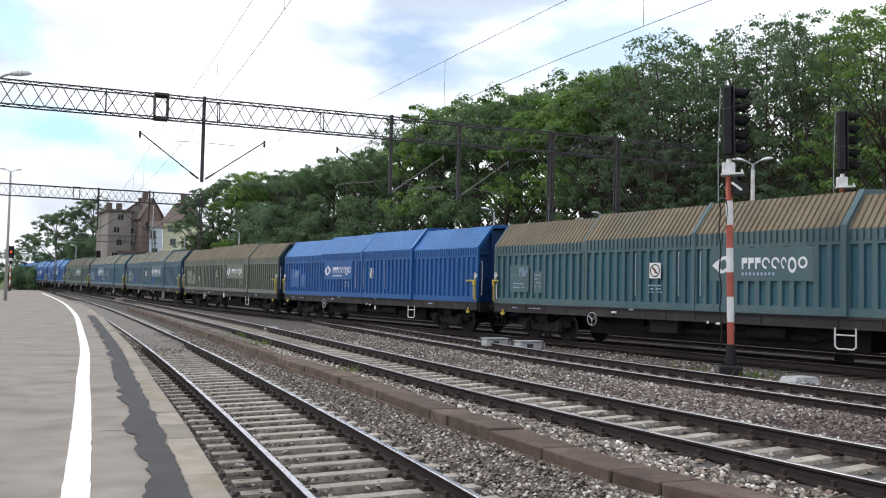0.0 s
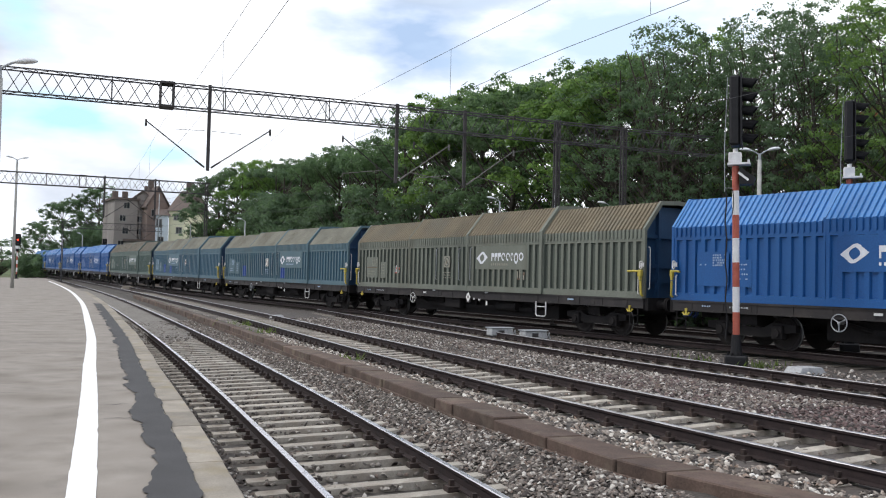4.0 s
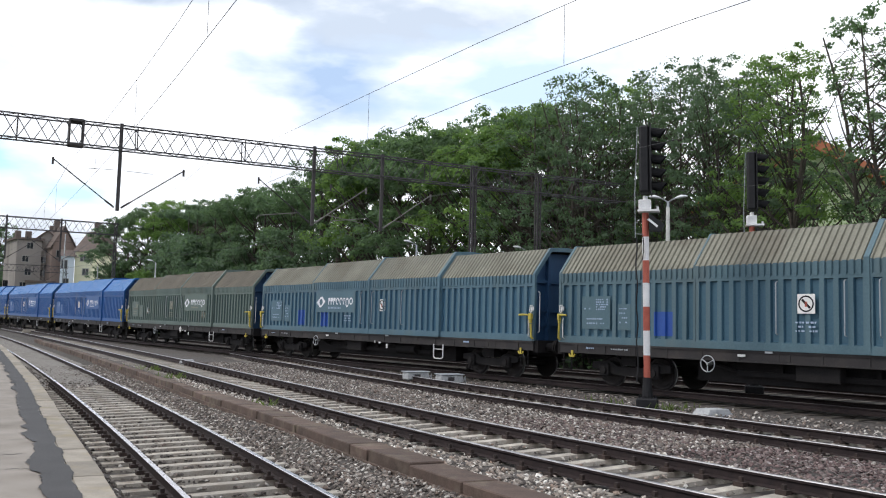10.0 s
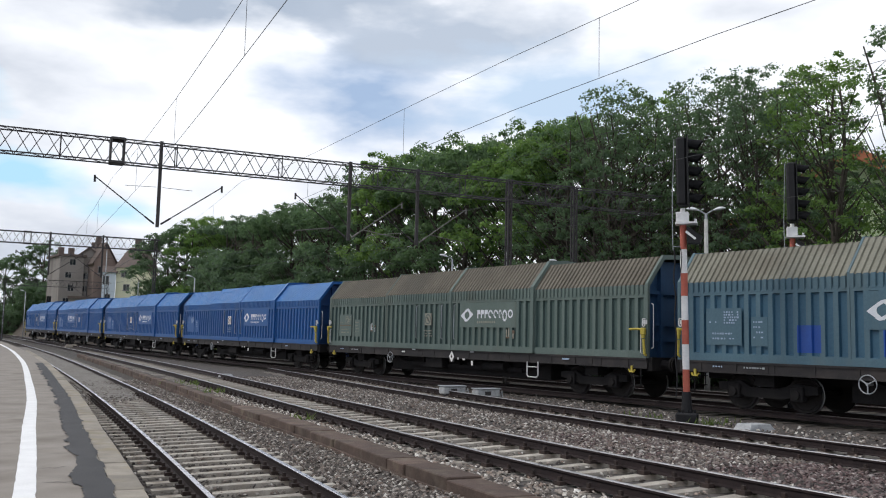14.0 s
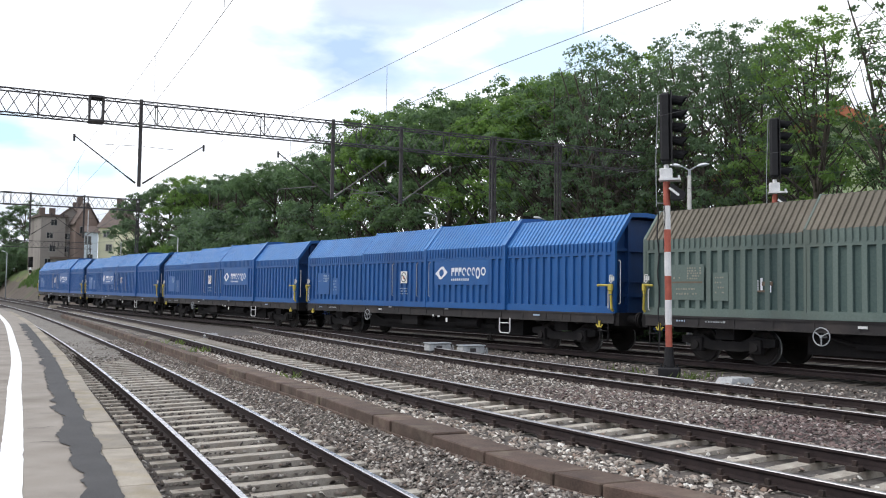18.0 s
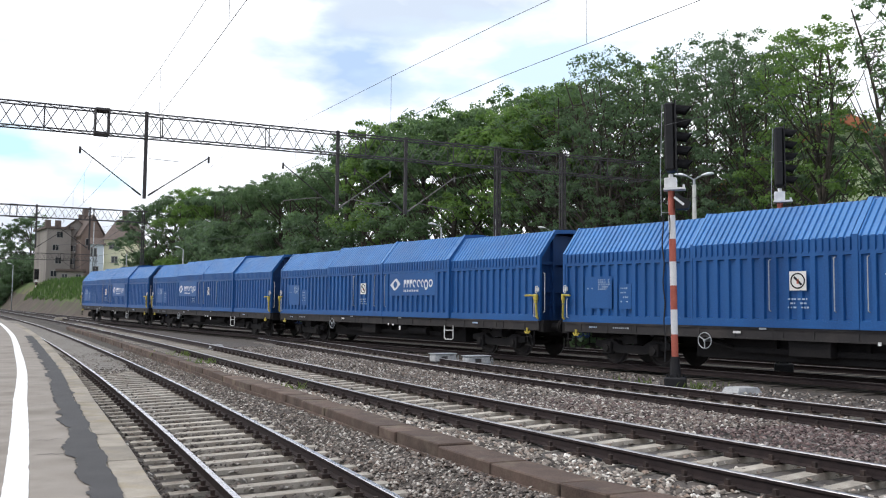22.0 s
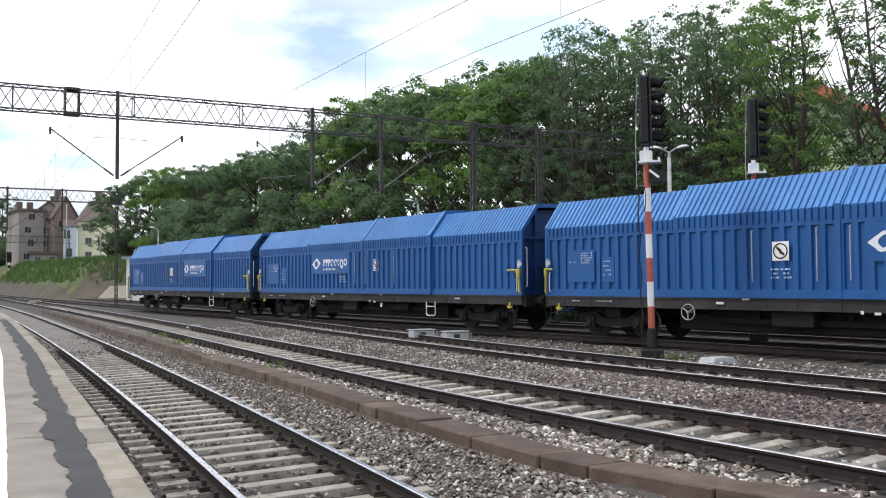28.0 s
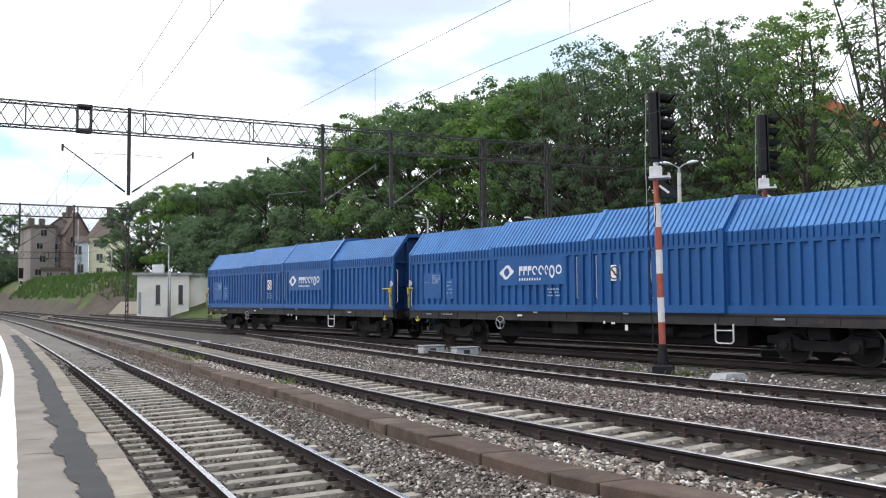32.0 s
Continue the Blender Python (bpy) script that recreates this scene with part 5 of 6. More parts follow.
        while z < top - 0.4:
            for sy in (-0.10, 0.10):
                tube(bm, (x - 0.08, sy, z), (x + 0.08, sy, z + 0.45), 0.012, n=4)
            for sx in (-0.08, 0.08):
                tube(bm, (x + sx, -0.10, z), (x + sx, 0.10, z + 0.45), 0.012, n=4)
            z += 0.45
        part("tower", bm, S, root)
    return root


gantry("long dark lattice gantry spanning all the tracks", -22, 34.2, -15.5, 27.0, 8.62, 0.85, (3.96, 11.4, 14.4), (-15.2, 18.8, 22.2))
gantry("farther dark lattice gantry spanning the tracks", -23, 72.0, -6.0, 9.9, 8.62, 0.85, (2.05, 5.73), (-5.7, 9.6))
gantry("distant lattice gantry near the houses", -21, 128.0, -6.0, 6.9, 7.6, 0.85, (4.0,), (-5.8, 6.6))


# ---- overhead wires ----
def stagger(line, f):
    if line is TRACK[1]:
        return 0.39
    return 0.2 * (1 if f < 0.5 else -1) * abs(0.5 - f) * 2 - 0.05


def wires(line, s0, s1, name_label):
    root = tagged(new("overhead_wire"), name_label, "overhead wire", "wires over the tracks")
    spans = [(-28, 27), (27, 66), (66, 120), (120, 170)] if line is not TRACK[4] and line is not TRACK[5] else [(-85, -26), (-26, 14), (14, 70), (70, 130)]
    if s1 < 60:
        spans = [(-28, 20)]
    for key, r in (("contact_wire", 0.0052), ("messenger_wire", 0.0052)):
        pts = []
        for a, b in spans:
            for k in range(12):
                f = k / 12
                s = a + (b - a) * f
                if s > line.s[-1]:
                    continue
                x, y, _ = line.at(s, stagger(line, f))
                z = 5.6 + rise(x, y) + (1.45 - 0.55 * (1 - (2 * f - 1) ** 2) if key[0] == "m" else 0)
                pts.append((x, y, z))
        part(key, bent(fresh(), pts, r, n=5), M["wire"], root)
    for a, b in spans[:2]:
        for k in range(1, 8):
            f = k / 8
            s = a + (b - a) * f
            if s > line.s[-1]:
                continue
            x, y, _ = line.at(s, stagger(line, f))
            z = 5.6 + rise(x, y)
            part("dropper", tube(fresh(), (x, y, z), (x, y, z + 1.45 - 0.55 * (1 - (2 * f - 1) ** 2)), 0.004, n=4), M["wire"], root)


for k in (1, 2, 3, 4, 5):
    wires(TRACK[k], 0, 30 if k == 3 else 170, "dark contact and carrier wire over a track")


# ---- colour light signals ----
def signal(x, y, z0, k, label, lean=0.0, lit=None, turn=-21):
    """A tall signal; k scales its mast. Its lamps look towards the oncoming trains on the right."""
    root = tagged(new("railway_signal"), label, "railway signal", "signals of the yard")
    root.matrix_basis = Matrix.Translation((x, y, z0)) @ Matrix.Rotation(radians(lean), 4, Vector((math.sin(radians(17)), math.cos(radians(17)), 0))) @ pose(0, 0, 0, 0, 0, turn)
    B = M["black"]
    bm = fresh()
    box(bm, -0.26, 0.26, -0.26, 0.26, -0.3, 0.12, bevel=0.03)
    tube(bm, (0, 0, 0.1), (0, 0, 0.62), 0.14, 0.10, n=14)
    for a in range(6):
        c, s = math.cos(a * 1.047), math.sin(a * 1.047)
        tube(bm, (0.19 * c, 0.19 * s, 0.1), (0.19 * c, 0.19 * s, 0.19), 0.025, n=6)
    part("base", bm, B, root, "black cast base")
    marks = (0.58, 1.2, 1.83, 2.44, 3.05, 3.63, 4.24, 4.86)
    for i, (a, b) in enumerate(zip(marks, marks[1:])):
        part("mast_band", tube(fresh(), (0, 0, a * k), (0, 0, b * k), 0.082, n=20, caps=False), M["red" if i % 2 == 0 else "white"], root, "", True)
    part("mast_top", tube(fresh(), (0, 0, 4.86 * k), (0, 0, 5.3 * k), 0.06, n=12), M["white"], root)
    bm = fresh()
    box(bm, -0.16, 0.14, -0.13, 0.13, 4.93 * k, 5.2 * k, bevel=0.02)
    box(bm, -0.18, 0.34, -0.2, 0.2, 4.88 * k, 4.93 * k)
    tube(bm, (0.3, 0.0, 4.93 * k), (0.3, 0.0, 5.02 * k), 0.03, n=6)
    part("bracket", bm, M["white"], root, "white mounting bracket")
    bm = fresh()
    bent(bm, ((-0.24, -0.2, 4.2 * k), (-0.24, -0.2, 5.35 * k), (-0.17, -0.12, 7.1 * k)), 0.010)
    bent(bm, ((-0.24, -0.2, 4.3 * k), (-0.05, -0.05, 4.3 * k)), 0.010)
    part("ladder_rail", bm, M["galv"], root)
    bm = fresh()
    prev = None
    pts = [(-0.22 + 0.02 * math.sin(i * 1.3), -0.12, 4.25 * k - i * 0.2) for i in range(int(4.1 * k / 0.2))]
    bent(bm, pts, 0.018, n=5)
    bent(bm, [(p[0] + 0.16, p[1] - 0.02, p[2]) for p in pts[: len(pts) // 4]], 0.012, n=5)
    part("cable", bm, B, root, "hanging black cable")
    bm = fresh()
    vs = [bm.verts.new(p) for p in ((0.10, -0.18, 4.82 * k), (0.46, -0.18, 4.55 * k), (0.40, -0.18, 4.38 * k), (0.10, -0.18, 4.38 * k))]
    vs2 = [bm.verts.new((v.co.x, 0.16, v.co.z)) for v in vs]
    bm.faces.new(vs)
    bm.faces.new(vs2[::-1])
    for i in range(4):
        bm.faces.new((vs[i], vs2[i], vs2[(i + 1) % 4], vs[(i + 1) % 4]))
    bmesh.ops.recalc_face_normals(bm, faces=bm.faces[:])
    part("indicator_box", bm, B, root, "small black indicator box")
    part("label_bar", box(fresh(), 0.12, 0.42, -0.186, -0.181, -0.025, 0.03), M["white"], root).matrix_basis = pose(0, 0, 4.74 * k, 0, 40, 0) @ pose(-0.03, 0, 0)
    h0, h1 = 5.36 * k, 7.12 * k
    bm = fresh()
    box(bm, -0.13, 0.13, -0.27, 0.27, h0, h1, bevel=0.05)
    box(bm, 0.13, 0.16, -0.33, 0.33, h0 - 0.02, h1 + 0.05, bevel=0.01)
    part("head", bm, B, root, "black signal head with a background plate")
    n = 5
    for i in range(n):
        z = h0 + (h1 - h0) * (i + 0.5) / n
        part("lens", tube(fresh(), (0.14, 0, z), (0.18, 0, z), 0.105, n=18), M["red_glow" if i == lit else "lens"], root, "lit red lens" if i == lit else "")
        bm = fresh()
        prev = None
        for j in range(13):
            a = radians(-20 + 220 * j / 12)
            lx = 0.24 + 0.14 * max(0.0, math.sin(a))
            row = [bm.verts.new((0.16 + e * lx, 0.15 * math.cos(a) * (1 - 0.05 * e), z + 0.15 * math.sin(a) - 0.06 * e)) for e in (0, 1)]
            if prev:
                bm.faces.new((prev[0], prev[1], row[1], row[0]))
            prev = row
        bmesh.ops.solidify(bm, geom=bm.faces[:], thickness=0.012)
        part("visor", bm, B, root)
    return root


signal(6.97, 21.49, -0.12, 0.965, "black five-lamp signal on a red and white banded mast", -0.9)
_x, _y = polar(23.75, 28.2)
signal(_x + 0.23, _y - 0.1, -0.02, 1.0, "black five-lamp signal on a banded mast behind the train", -0.5)
_x, _y = polar(-21.25, 150)
signal(_x, _y, 0.55, 0.86, "small distant signal on a white banded mast", turn=-62)
_x, _y = polar(-25.98, 118)
signal(_x, _y, 0.4, 0.76, "small distant signal beside the platform showing red", 0.0, 2, -62)


# ---- lamp posts ----
def lamp_post(x, y, z0, height, heads, label, thin=False, turn=0.0):
    root = tagged(new("lamp_post"), label, "lamp post", "lamp posts")
    root.matrix_basis = pose(x, y, z0, 0, 0, turn)
    part("post", tube(fresh(), (0, 0, 0), (0, 0, height), 0.12 if not thin else 0.07, 0.075 if not thin else 0.05, n=12), M["concrete_post"] if not thin else M["galv"], root, "", True)
    if not thin:
        part("post_cap", tube(fresh(), (0, 0, height), (0, 0, height + 0.25), 0.06, 0.05, n=10), M["galv"], root)
        height += 0.2
    for s in heads:
        pts = [(s * 0.46 * f, 0, height + 0.22 * math.sin(f * 1.45)) for f in (0, 0.25, 0.5, 0.75)]
        part("arm", bent(fresh(), pts, 0.028, n=6), M["galv"], root)
        bm = fresh()
        rings = []
        for f, w, h in ((0, 0.04, 0.03), (0.12, 0.10, 0.07), (0.35, 0.14, 0.10), (0.6, 0.12, 0.07), (0.72, 0.03, 0.02)):
            ring = [bm.verts.new((s * (0.28 + f * 0.68), w * math.cos(a), height + 0.17 + 0.10 * f + h * (math.sin(a) if math.sin(a) > 0 else 0.45 * math.sin(a)))) for a in [2 * math.pi * j / 10 for j in range(10)]]
            rings.append(ring)
        for p, q in zip(rings, rings[1:]):
            for j in range(10):
                bm.faces.new((p[j], p[(j + 1) % 10], q[(j + 1) % 10], q[j]))
        bm.faces.new(rings[0])
        bm.faces.new(rings[-1])
        bmesh.ops.recalc_face_normals(bm, faces=bm.faces[:])
        part("lamp_head", bm, M["lamp_white"], root, "pale curved lamp head", True)
    return root


def post_at(az, d, top_el, heads, label, thin=False, turn=None):
    x, y = polar(az, d)
    z0 = ground_height(x, y)
    z1 = EYE + d * math.tan(radians(top_el))
    lamp_post(x, y, z0 - 0.1, z1 - z0 - 0.2, heads, label, thin, -az if turn is None else turn)


post_at(19.17, 37.0, 8.15, (-1, 1), "grey concrete lamp post with two curved lamps")
post_at(3.2, 52.0, 5.4, (-1,), "thin grey lamp post with one lamp before the trees", True)
post_at(6.68, 50.0, 6.0, (), "thin bare grey pole before the trees", True)
post_at(10.3, 50.0, 5.2, (-1,), "thin grey lamp post with a curved arm", True)
post_at(-13.0, 84.0, 3.55, (-1,), "grey lamp post beside the pale hut", True)
post_at(-23.6, 140.0, 2.2, (-1,), "distant grey lamp post", True)
post_at(-22.5, 140.0, 2.25, (-1,), "distant grey lamp post", True)
_x, _y, _t = TRACK[1].at(68.0, 6.1)
lamp_post(_x, _y, 0.05 + rise(_x, _y), 9.4, (-1, 1), "tall grey platform lamp post with two lamps", False, math.degrees(_t))
_x, _y = polar(-27.3, 22.0)
lamp_post(_x, _y, 0.05, 5.85, (-1, 1), "grey platform lamp post with two lamps", False, 22.0)
_x, _y = polar(-12.9, 81)
lamp_post(_x, _y, ground_height(_x, _y), 5.1, (), "grey lineside post beside the pale hut", True)
_x, _y = polar(-18.2, 118)
lamp_post(_x, _y, ground_height(_x, _y), 7.6, (), "dark lineside pole with a small box", True)
_x, _y = polar(-16.3, 112)
lamp_post(_x, _y, ground_height(_x, _y), 3.0, (), "short dark lineside marker post", True)


# ---- trees ----
def crown_mesh(name, seed, height, radius, base, clusters, leaves, size, material, spread=0.8, gaps=-0.3, boughs=0):
    """Leaf sprays: each cluster is a flattened cap of leaves that face outwards and up, thinned where the crown has gaps."""
    r = np.random.RandomState(seed)
    cen = []
    while len(cen) < clusters:
        p = r.uniform(-1, 1, 3)
        d = (abs(p[0]) ** 2.6 + abs(p[1]) ** 2.6 + abs(p[2]) ** 2.6) ** (1 / 2.6)
        if d > 1 or d < 0.5 and r.rand() < 0.7:
            continue
        if noise.noise((p[0] * 1.9 + seed, p[1] * 1.9, p[2] * 2.6)) < gaps:
            continue
        lump = 1 + 0.16 * noise.noise((p[0] * 2.2, p[1] * 2.2, p[2] * 2.2 + seed))
        zz = (p[2] + 1) / 2
        wide = (0.62 + 0.5 * math.sin(math.pi * min(zz * 0.7 + 0.2, 1)) ** 0.8) * lump
        cen.append((p[0] * radius * wide, p[1] * radius * wide, base + zz * (height - 0.35 - base) * (0.94 + 0.06 * lump)))
    cen = np.array(cen)
    if boughs:
        big = cen[:boughs]
        pick = r.randint(0, boughs, clusters)
        off = r.normal(0, 1, (clusters, 3))
        off[:, 2] = np.abs(off[:, 2]) - 0.25
        off /= np.linalg.norm(off, axis=1)[:, None]
        cen = big[pick] + off * r.uniform(0.9, 1.5, boughs)[pick][:, None] * np.array([1, 1, 0.8])
    cen[:, :2] += 0.3 * radius * np.array([[noise.noise((c[2] * 0.3, seed, i)) for i in (0, 9)] for c in cen])
    n = clusters * leaves
    d = r.normal(0, 1, (n, 3))
    d[:, 2] = np.abs(d[:, 2]) * np.where(r.rand(n) < 0.72, 1, -0.7)
    d /= np.linalg.norm(d, axis=1)[:, None]
    rad = np.repeat(r.uniform(0.5, 1.35, clusters), leaves)[:, None] * spread * r.uniform(0.4, 1.12, (n, 1))
    c = np.repeat(cen, leaves, 0) + d * rad * np.array([1, 1, 0.66])
    nrm = d * 0.75 + r.normal(0, 0.6, (n, 3)) + np.array([0, 0, 0.3])
    nrm /= np.linalg.norm(nrm, axis=1)[:, None]
    a = np.cross(nrm, r.normal(0, 1, (n, 3)))
    a /= np.linalg.norm(a, axis=1)[:, None]
    b = np.cross(nrm, a)
    s = (size * r.uniform(0.55, 1.35, n))[:, None]
    v = np.stack([c - a * s * 0.5, c + b * s * 0.3 - nrm * s * 0.08, c + a * s * 0.5, c - b * s * 0.3 - nrm * s * 0.08], 1).reshape(-1, 3)
    f = np.arange(4 * n).reshape(-1, 4)
    me = raw_mesh(name, v.tolist(), f.tolist(), material)
    return me, cen


def tree(seed, height, radius, base, clusters, leaves, size, material, label, spread=0.8, stems=1, gaps=-0.3, fan=1.0, boughs=0):
    root = tagged(new("tree"), label, "tree", "trees on the bank")
    me, cen = crown_mesh("crown", seed, height, radius, base, clusters, leaves, size, material, spread, gaps, boughs)
    ob = new("crown", me)
    ob.parent = root
    r = random.Random(seed)
    for k in range(stems):
        bm = fresh()
        ox, oy = (r.uniform(-0.6, 0.6), r.uniform(-0.6, 0.6)) if stems > 1 else (0, 0)
        pts = [Vector((ox, oy, -0.6))]
        n = 7
        for i in range(1, n + 1):
            f = i / n
            pts.append(Vector((ox * (1 + fan * f) + 0.5 * noise.noise((f * 2, seed, k)), oy * (1 + fan * f) + 0.5 * noise.noise((f * 2, seed + 5, k)), height * 0.86 * f)))
        r0 = 0.02 * height / (1 + 0.5 * (stems - 1))
        for i, (a, b) in enumerate(zip(pts, pts[1:])):
            tube(bm, a, b, r0 * (1 - 0.8 * i / n), r0 * (1 - 0.8 * (i + 1) / n), 8, caps=False)
        part("trunk", bm, M["bark"], root, "", True)
        bm = fresh()
        for q in cen[k::stems * 2][:60]:
            q = Vector(q)
            zt = max(base * 0.6, q.z - (q.xy - Vector((ox, oy))).length * r.uniform(0.8, 1.3))
            f = min(max(zt / (height * 0.86), 0.05), 0.98)
            a = pts[min(int(f * n), n - 1)].lerp(pts[min(int(f * n) + 1, n)], f * n - int(f * n))
            m = a.lerp(q, 0.5) + Vector((0, 0, -0.25))
            rr = r0 * (1 - 0.8 * f) * 0.55
            tube(bm, a, m, rr, rr * 0.6, 5, caps=False)
            tube(bm, m, q, rr * 0.6, 0.012, 5, caps=False)
        tagged(part("limb", bm, M["bark"], root), kind="stuff")
    return root


AIRY = [tree(11, 15, 3.5, 1.6, 350, 46, 0.17, M["leaf"], "tall leafy deciduous tree with sky showing through its crown", 0.43, 3, -0.22, 4.0),
        tree(12, 15, 3.3, 1.4, 335, 46, 0.17, M["leaf_light"], "tall slender deciduous tree with an uneven crown", 0.43, 2, -0.2, 3.0),
        tree(13, 15, 3.6, 1.4, 360, 46, 0.17, M["leaf_dark"], "tall broad dark green deciduous tree", 0.43, 4, -0.22, 4.0)]
DENSE = [tree(21, 15, 3.9, 1.0, 280, 62, 0.26, M["leaf"], "dense round-crowned deciduous tree", 0.62, boughs=34),
         tree(22, 15, 4.1, 0.8, 290, 62, 0.26, M["leaf_dark"], "dense dark green deciduous tree", 0.62, boughs=36),
         tree(23, 15, 3.7, 1.0, 270, 62, 0.26, M["leaf_light"], "dense light green deciduous tree", 0.62, boughs=32)]
BUSH = [tree(31, 5.0, 3.0, 0.2, 120, 80, 0.25, M["leaf_dark"], "dense dark green bush on the bank", 0.75, 3),
        tree(32, 4.6, 2.8, 0.2, 120, 80, 0.25, M["leaf"], "dense green bush on the bank", 0.75, 3)]
USED = set()


def plant(kinds, i, x, y, h):
    src = kinds[i % len(kinds)]
    full = 15.0 if kinds is not BUSH else 5.0
    k = h / full
    m = Matrix.Translation((x, y, ground_height(x, y))) @ Matrix.Rotation(i * 2.39996, 4, "Z") @ Matrix.Diagonal((max(k, 0.8), max(k, 0.8), k, 1))
    if src.name not in USED:
        USED.add(src.name)
        src.matrix_basis = m
        return src
    return copy_thing(src, m)


# the belt of trees along the bank: height at distances down the line
BELT_AT = (16, 22, 29, 35, 38, 42, 48, 55, 63, 67, 75, 83, 91, 99, 110, 119, 127, 133)
BELT_HIGH = (14.1, 13.4, 13.7, 14.5, 14.5, 13.9, 13.9, 14.5, 15.4, 14.6, 12.5, 11.2, 10.3, 10.7, 11.3, 11.3, 9.4, 9.0)


def belt(kinds, first, last, step, side, more, seed):
    r = random.Random(seed)
    a, i = first, seed
    while a < last:
        d = a + r.uniform(-0.6, 0.6)
        q = side + 20.24 + r.uniform(-0.9, 0.9)
        x, y = 0.8526 * q - 0.5225 * d, 0.5225 * q + 0.8526 * d
        h = float(np.interp(d, BELT_AT, BELT_HIGH)) + (1.5 if d < 24 else 0.6 if d < 44 else 0.5 if d < 75 else 0.7) + more + r.uniform(-0.5, 0.3)
        plant(kinds, i + r.randint(0, 2), x, y, h)
        a += step
        i += 1


belt(AIRY, 15, 42, 3.7, 16.5, 0.0, 1)
belt(AIRY, 31, 44, 6.2, 21.5, 0.2, 2)
belt(AIRY, 27, 46, 4.4, 19.3, -4.8, 7)
plant(AIRY, 1, *polar(24.6, 51), 14.0)
belt(DENSE, 42.5, 128, 4.6, 17.0, 0.0, 3)
belt(DENSE, 45, 126, 7.0, 23.0, 0.3, 4)
for _i in range(46):
    _s = -62 + _i * 3.6
    _q = random.Random(100 + _i)
    _x, _y, _t = TRAIN.at(_s, -(12.2 + _q.uniform(-1.0, 1.6)))
    if _s < 4:
        plant(BUSH, _i, _x, _y, _q.uniform(4.2, 6.2))
    if _i % 2 and -8 < _s < 48:
        _x, _y, _t = TRAIN.at(_s, -(17.0 + _q.uniform(-1.2, 1.6)))
        if not 16.5 < _x < 28:  # the lime house shows through here
            plant(BUSH, _i + 1, _x, _y, _q.uniform(5.0, 7.5))
for _az, _d, _h, _k in ((-24.7, 190, 12.0, 0), (-23.6, 180, 14.0, 1), (-22.6, 175, 11.5, 2), (-21.6, 172, 13.0, 1), (-21.0, 175, 10, 0), (-25.6, 200, 9, 1), (-26.8, 210, 8, 0)):
    _x, _y = polar(_az, _d)
    plant(DENSE, 1, _x, _y, _h)
for _k, (_az, _d) in enumerate(((-25.2, 172), (-24.4, 168), (-23.6, 166), (-22.8, 168), (-22.0, 166), (-21.3, 168))):
    _x, _y = polar(_az, _d)
    plant(BUSH, _k, _x, _y, 4.6 + 0.5 * (_k % 3))


# ---- houses and hut ----
def house(label, az, d, width, depth, z0, h, wall_mat, roof, roof_h, floors, cols, turn=0.0, chimneys=1, category="house", gable=False):
    root = tagged(new("apartment_house"), label, category)
    x, y = polar(az, d)
    root.matrix_basis = pose(x, y, z0, 0, 0, -az + turn)
    bm = fresh()
    box(bm, -width / 2, width / 2, 0, depth, -6, h)
    if gable:
        a, b = [[bm.verts.new((px, py, pz)) for px, pz in ((-width / 2, h), (width / 2, h), (0, h + roof_h))] for py in (0, depth)]
        bm.faces.new(a)
        bm.faces.new(b[::-1])
    part("wall", bm, M[wall_mat], root)
    w = width / 2 + 0.3
    bm = fresh()
    if gable:
        outline = ((-w, h - 0.25), (-w, h - 0.05), (0, h + roof_h + 0.2), (w, h - 0.05), (w, h - 0.25), (0, h + roof_h))
        a, b = [[bm.verts.new((px, py, pz)) for px, pz in outline] for py in (-0.35, depth + 0.35)]
        bm.faces.new(a)
        bm.faces.new(b[::-1])
        for k in range(6):
            bm.faces.new((a[k], b[k], b[(k + 1) % 6], a[(k + 1) % 6]))
        bmesh.ops.recalc_face_normals(bm, faces=bm.faces[:])
    elif roof_h > 0.5:
        prism(bm, ((-0.35, h), (depth + 0.35, h), (depth / 2, h + roof_h)), -w, w)
    else:
        box(bm, -w, w, -0.3, depth + 0.3, h, h + 0.35)
    part("roof", bm, M[roof], root)
    r = random.Random(int(az * 100))
    for c in range(chimneys):
        cx = -width / 2 + width * (c + 0.6) / (chimneys + 0.3)
        part("chimney", box(fresh(), cx - 0.4, cx + 0.4, depth * 0.45, depth * 0.45 + 0.9, h, h + max(roof_h, 0.4) + 1.3), M["tile_brown"], root)
    for f in range(floors):
        for c in range(cols):
            wx = -width / 2 + width * (c + 0.5) / cols
            wz = h * (f + 0.35) / floors
            ww, wh = min(0.85, width / cols * 0.4), h / floors * 0.42
            wx += r.uniform(-0.25, 0.25) * width / cols
            win = part("window", box(fresh(), wx - ww / 2, wx + ww / 2, -0.02, 0.08, wz, wz + wh), M["glass"], root)
            bm = fresh()
            for a, b, e, g in ((wx - ww / 2 - 0.08, wx - ww / 2, wz, wz + wh), (wx + ww / 2, wx + ww / 2 + 0.08, wz, wz + wh), (wx - ww / 2 - 0.08, wx + ww / 2 + 0.08, wz + wh, wz + wh + 0.08), (wx - ww / 2 - 0.15, wx + ww / 2 + 0.15, wz - 0.1, wz), (wx - 0.03, wx + 0.03, wz, wz + wh)):
                box(bm, a, b, -0.05, 0.02, e, g)
            part("frame", bm, M["frame_dull"], win)
    return root


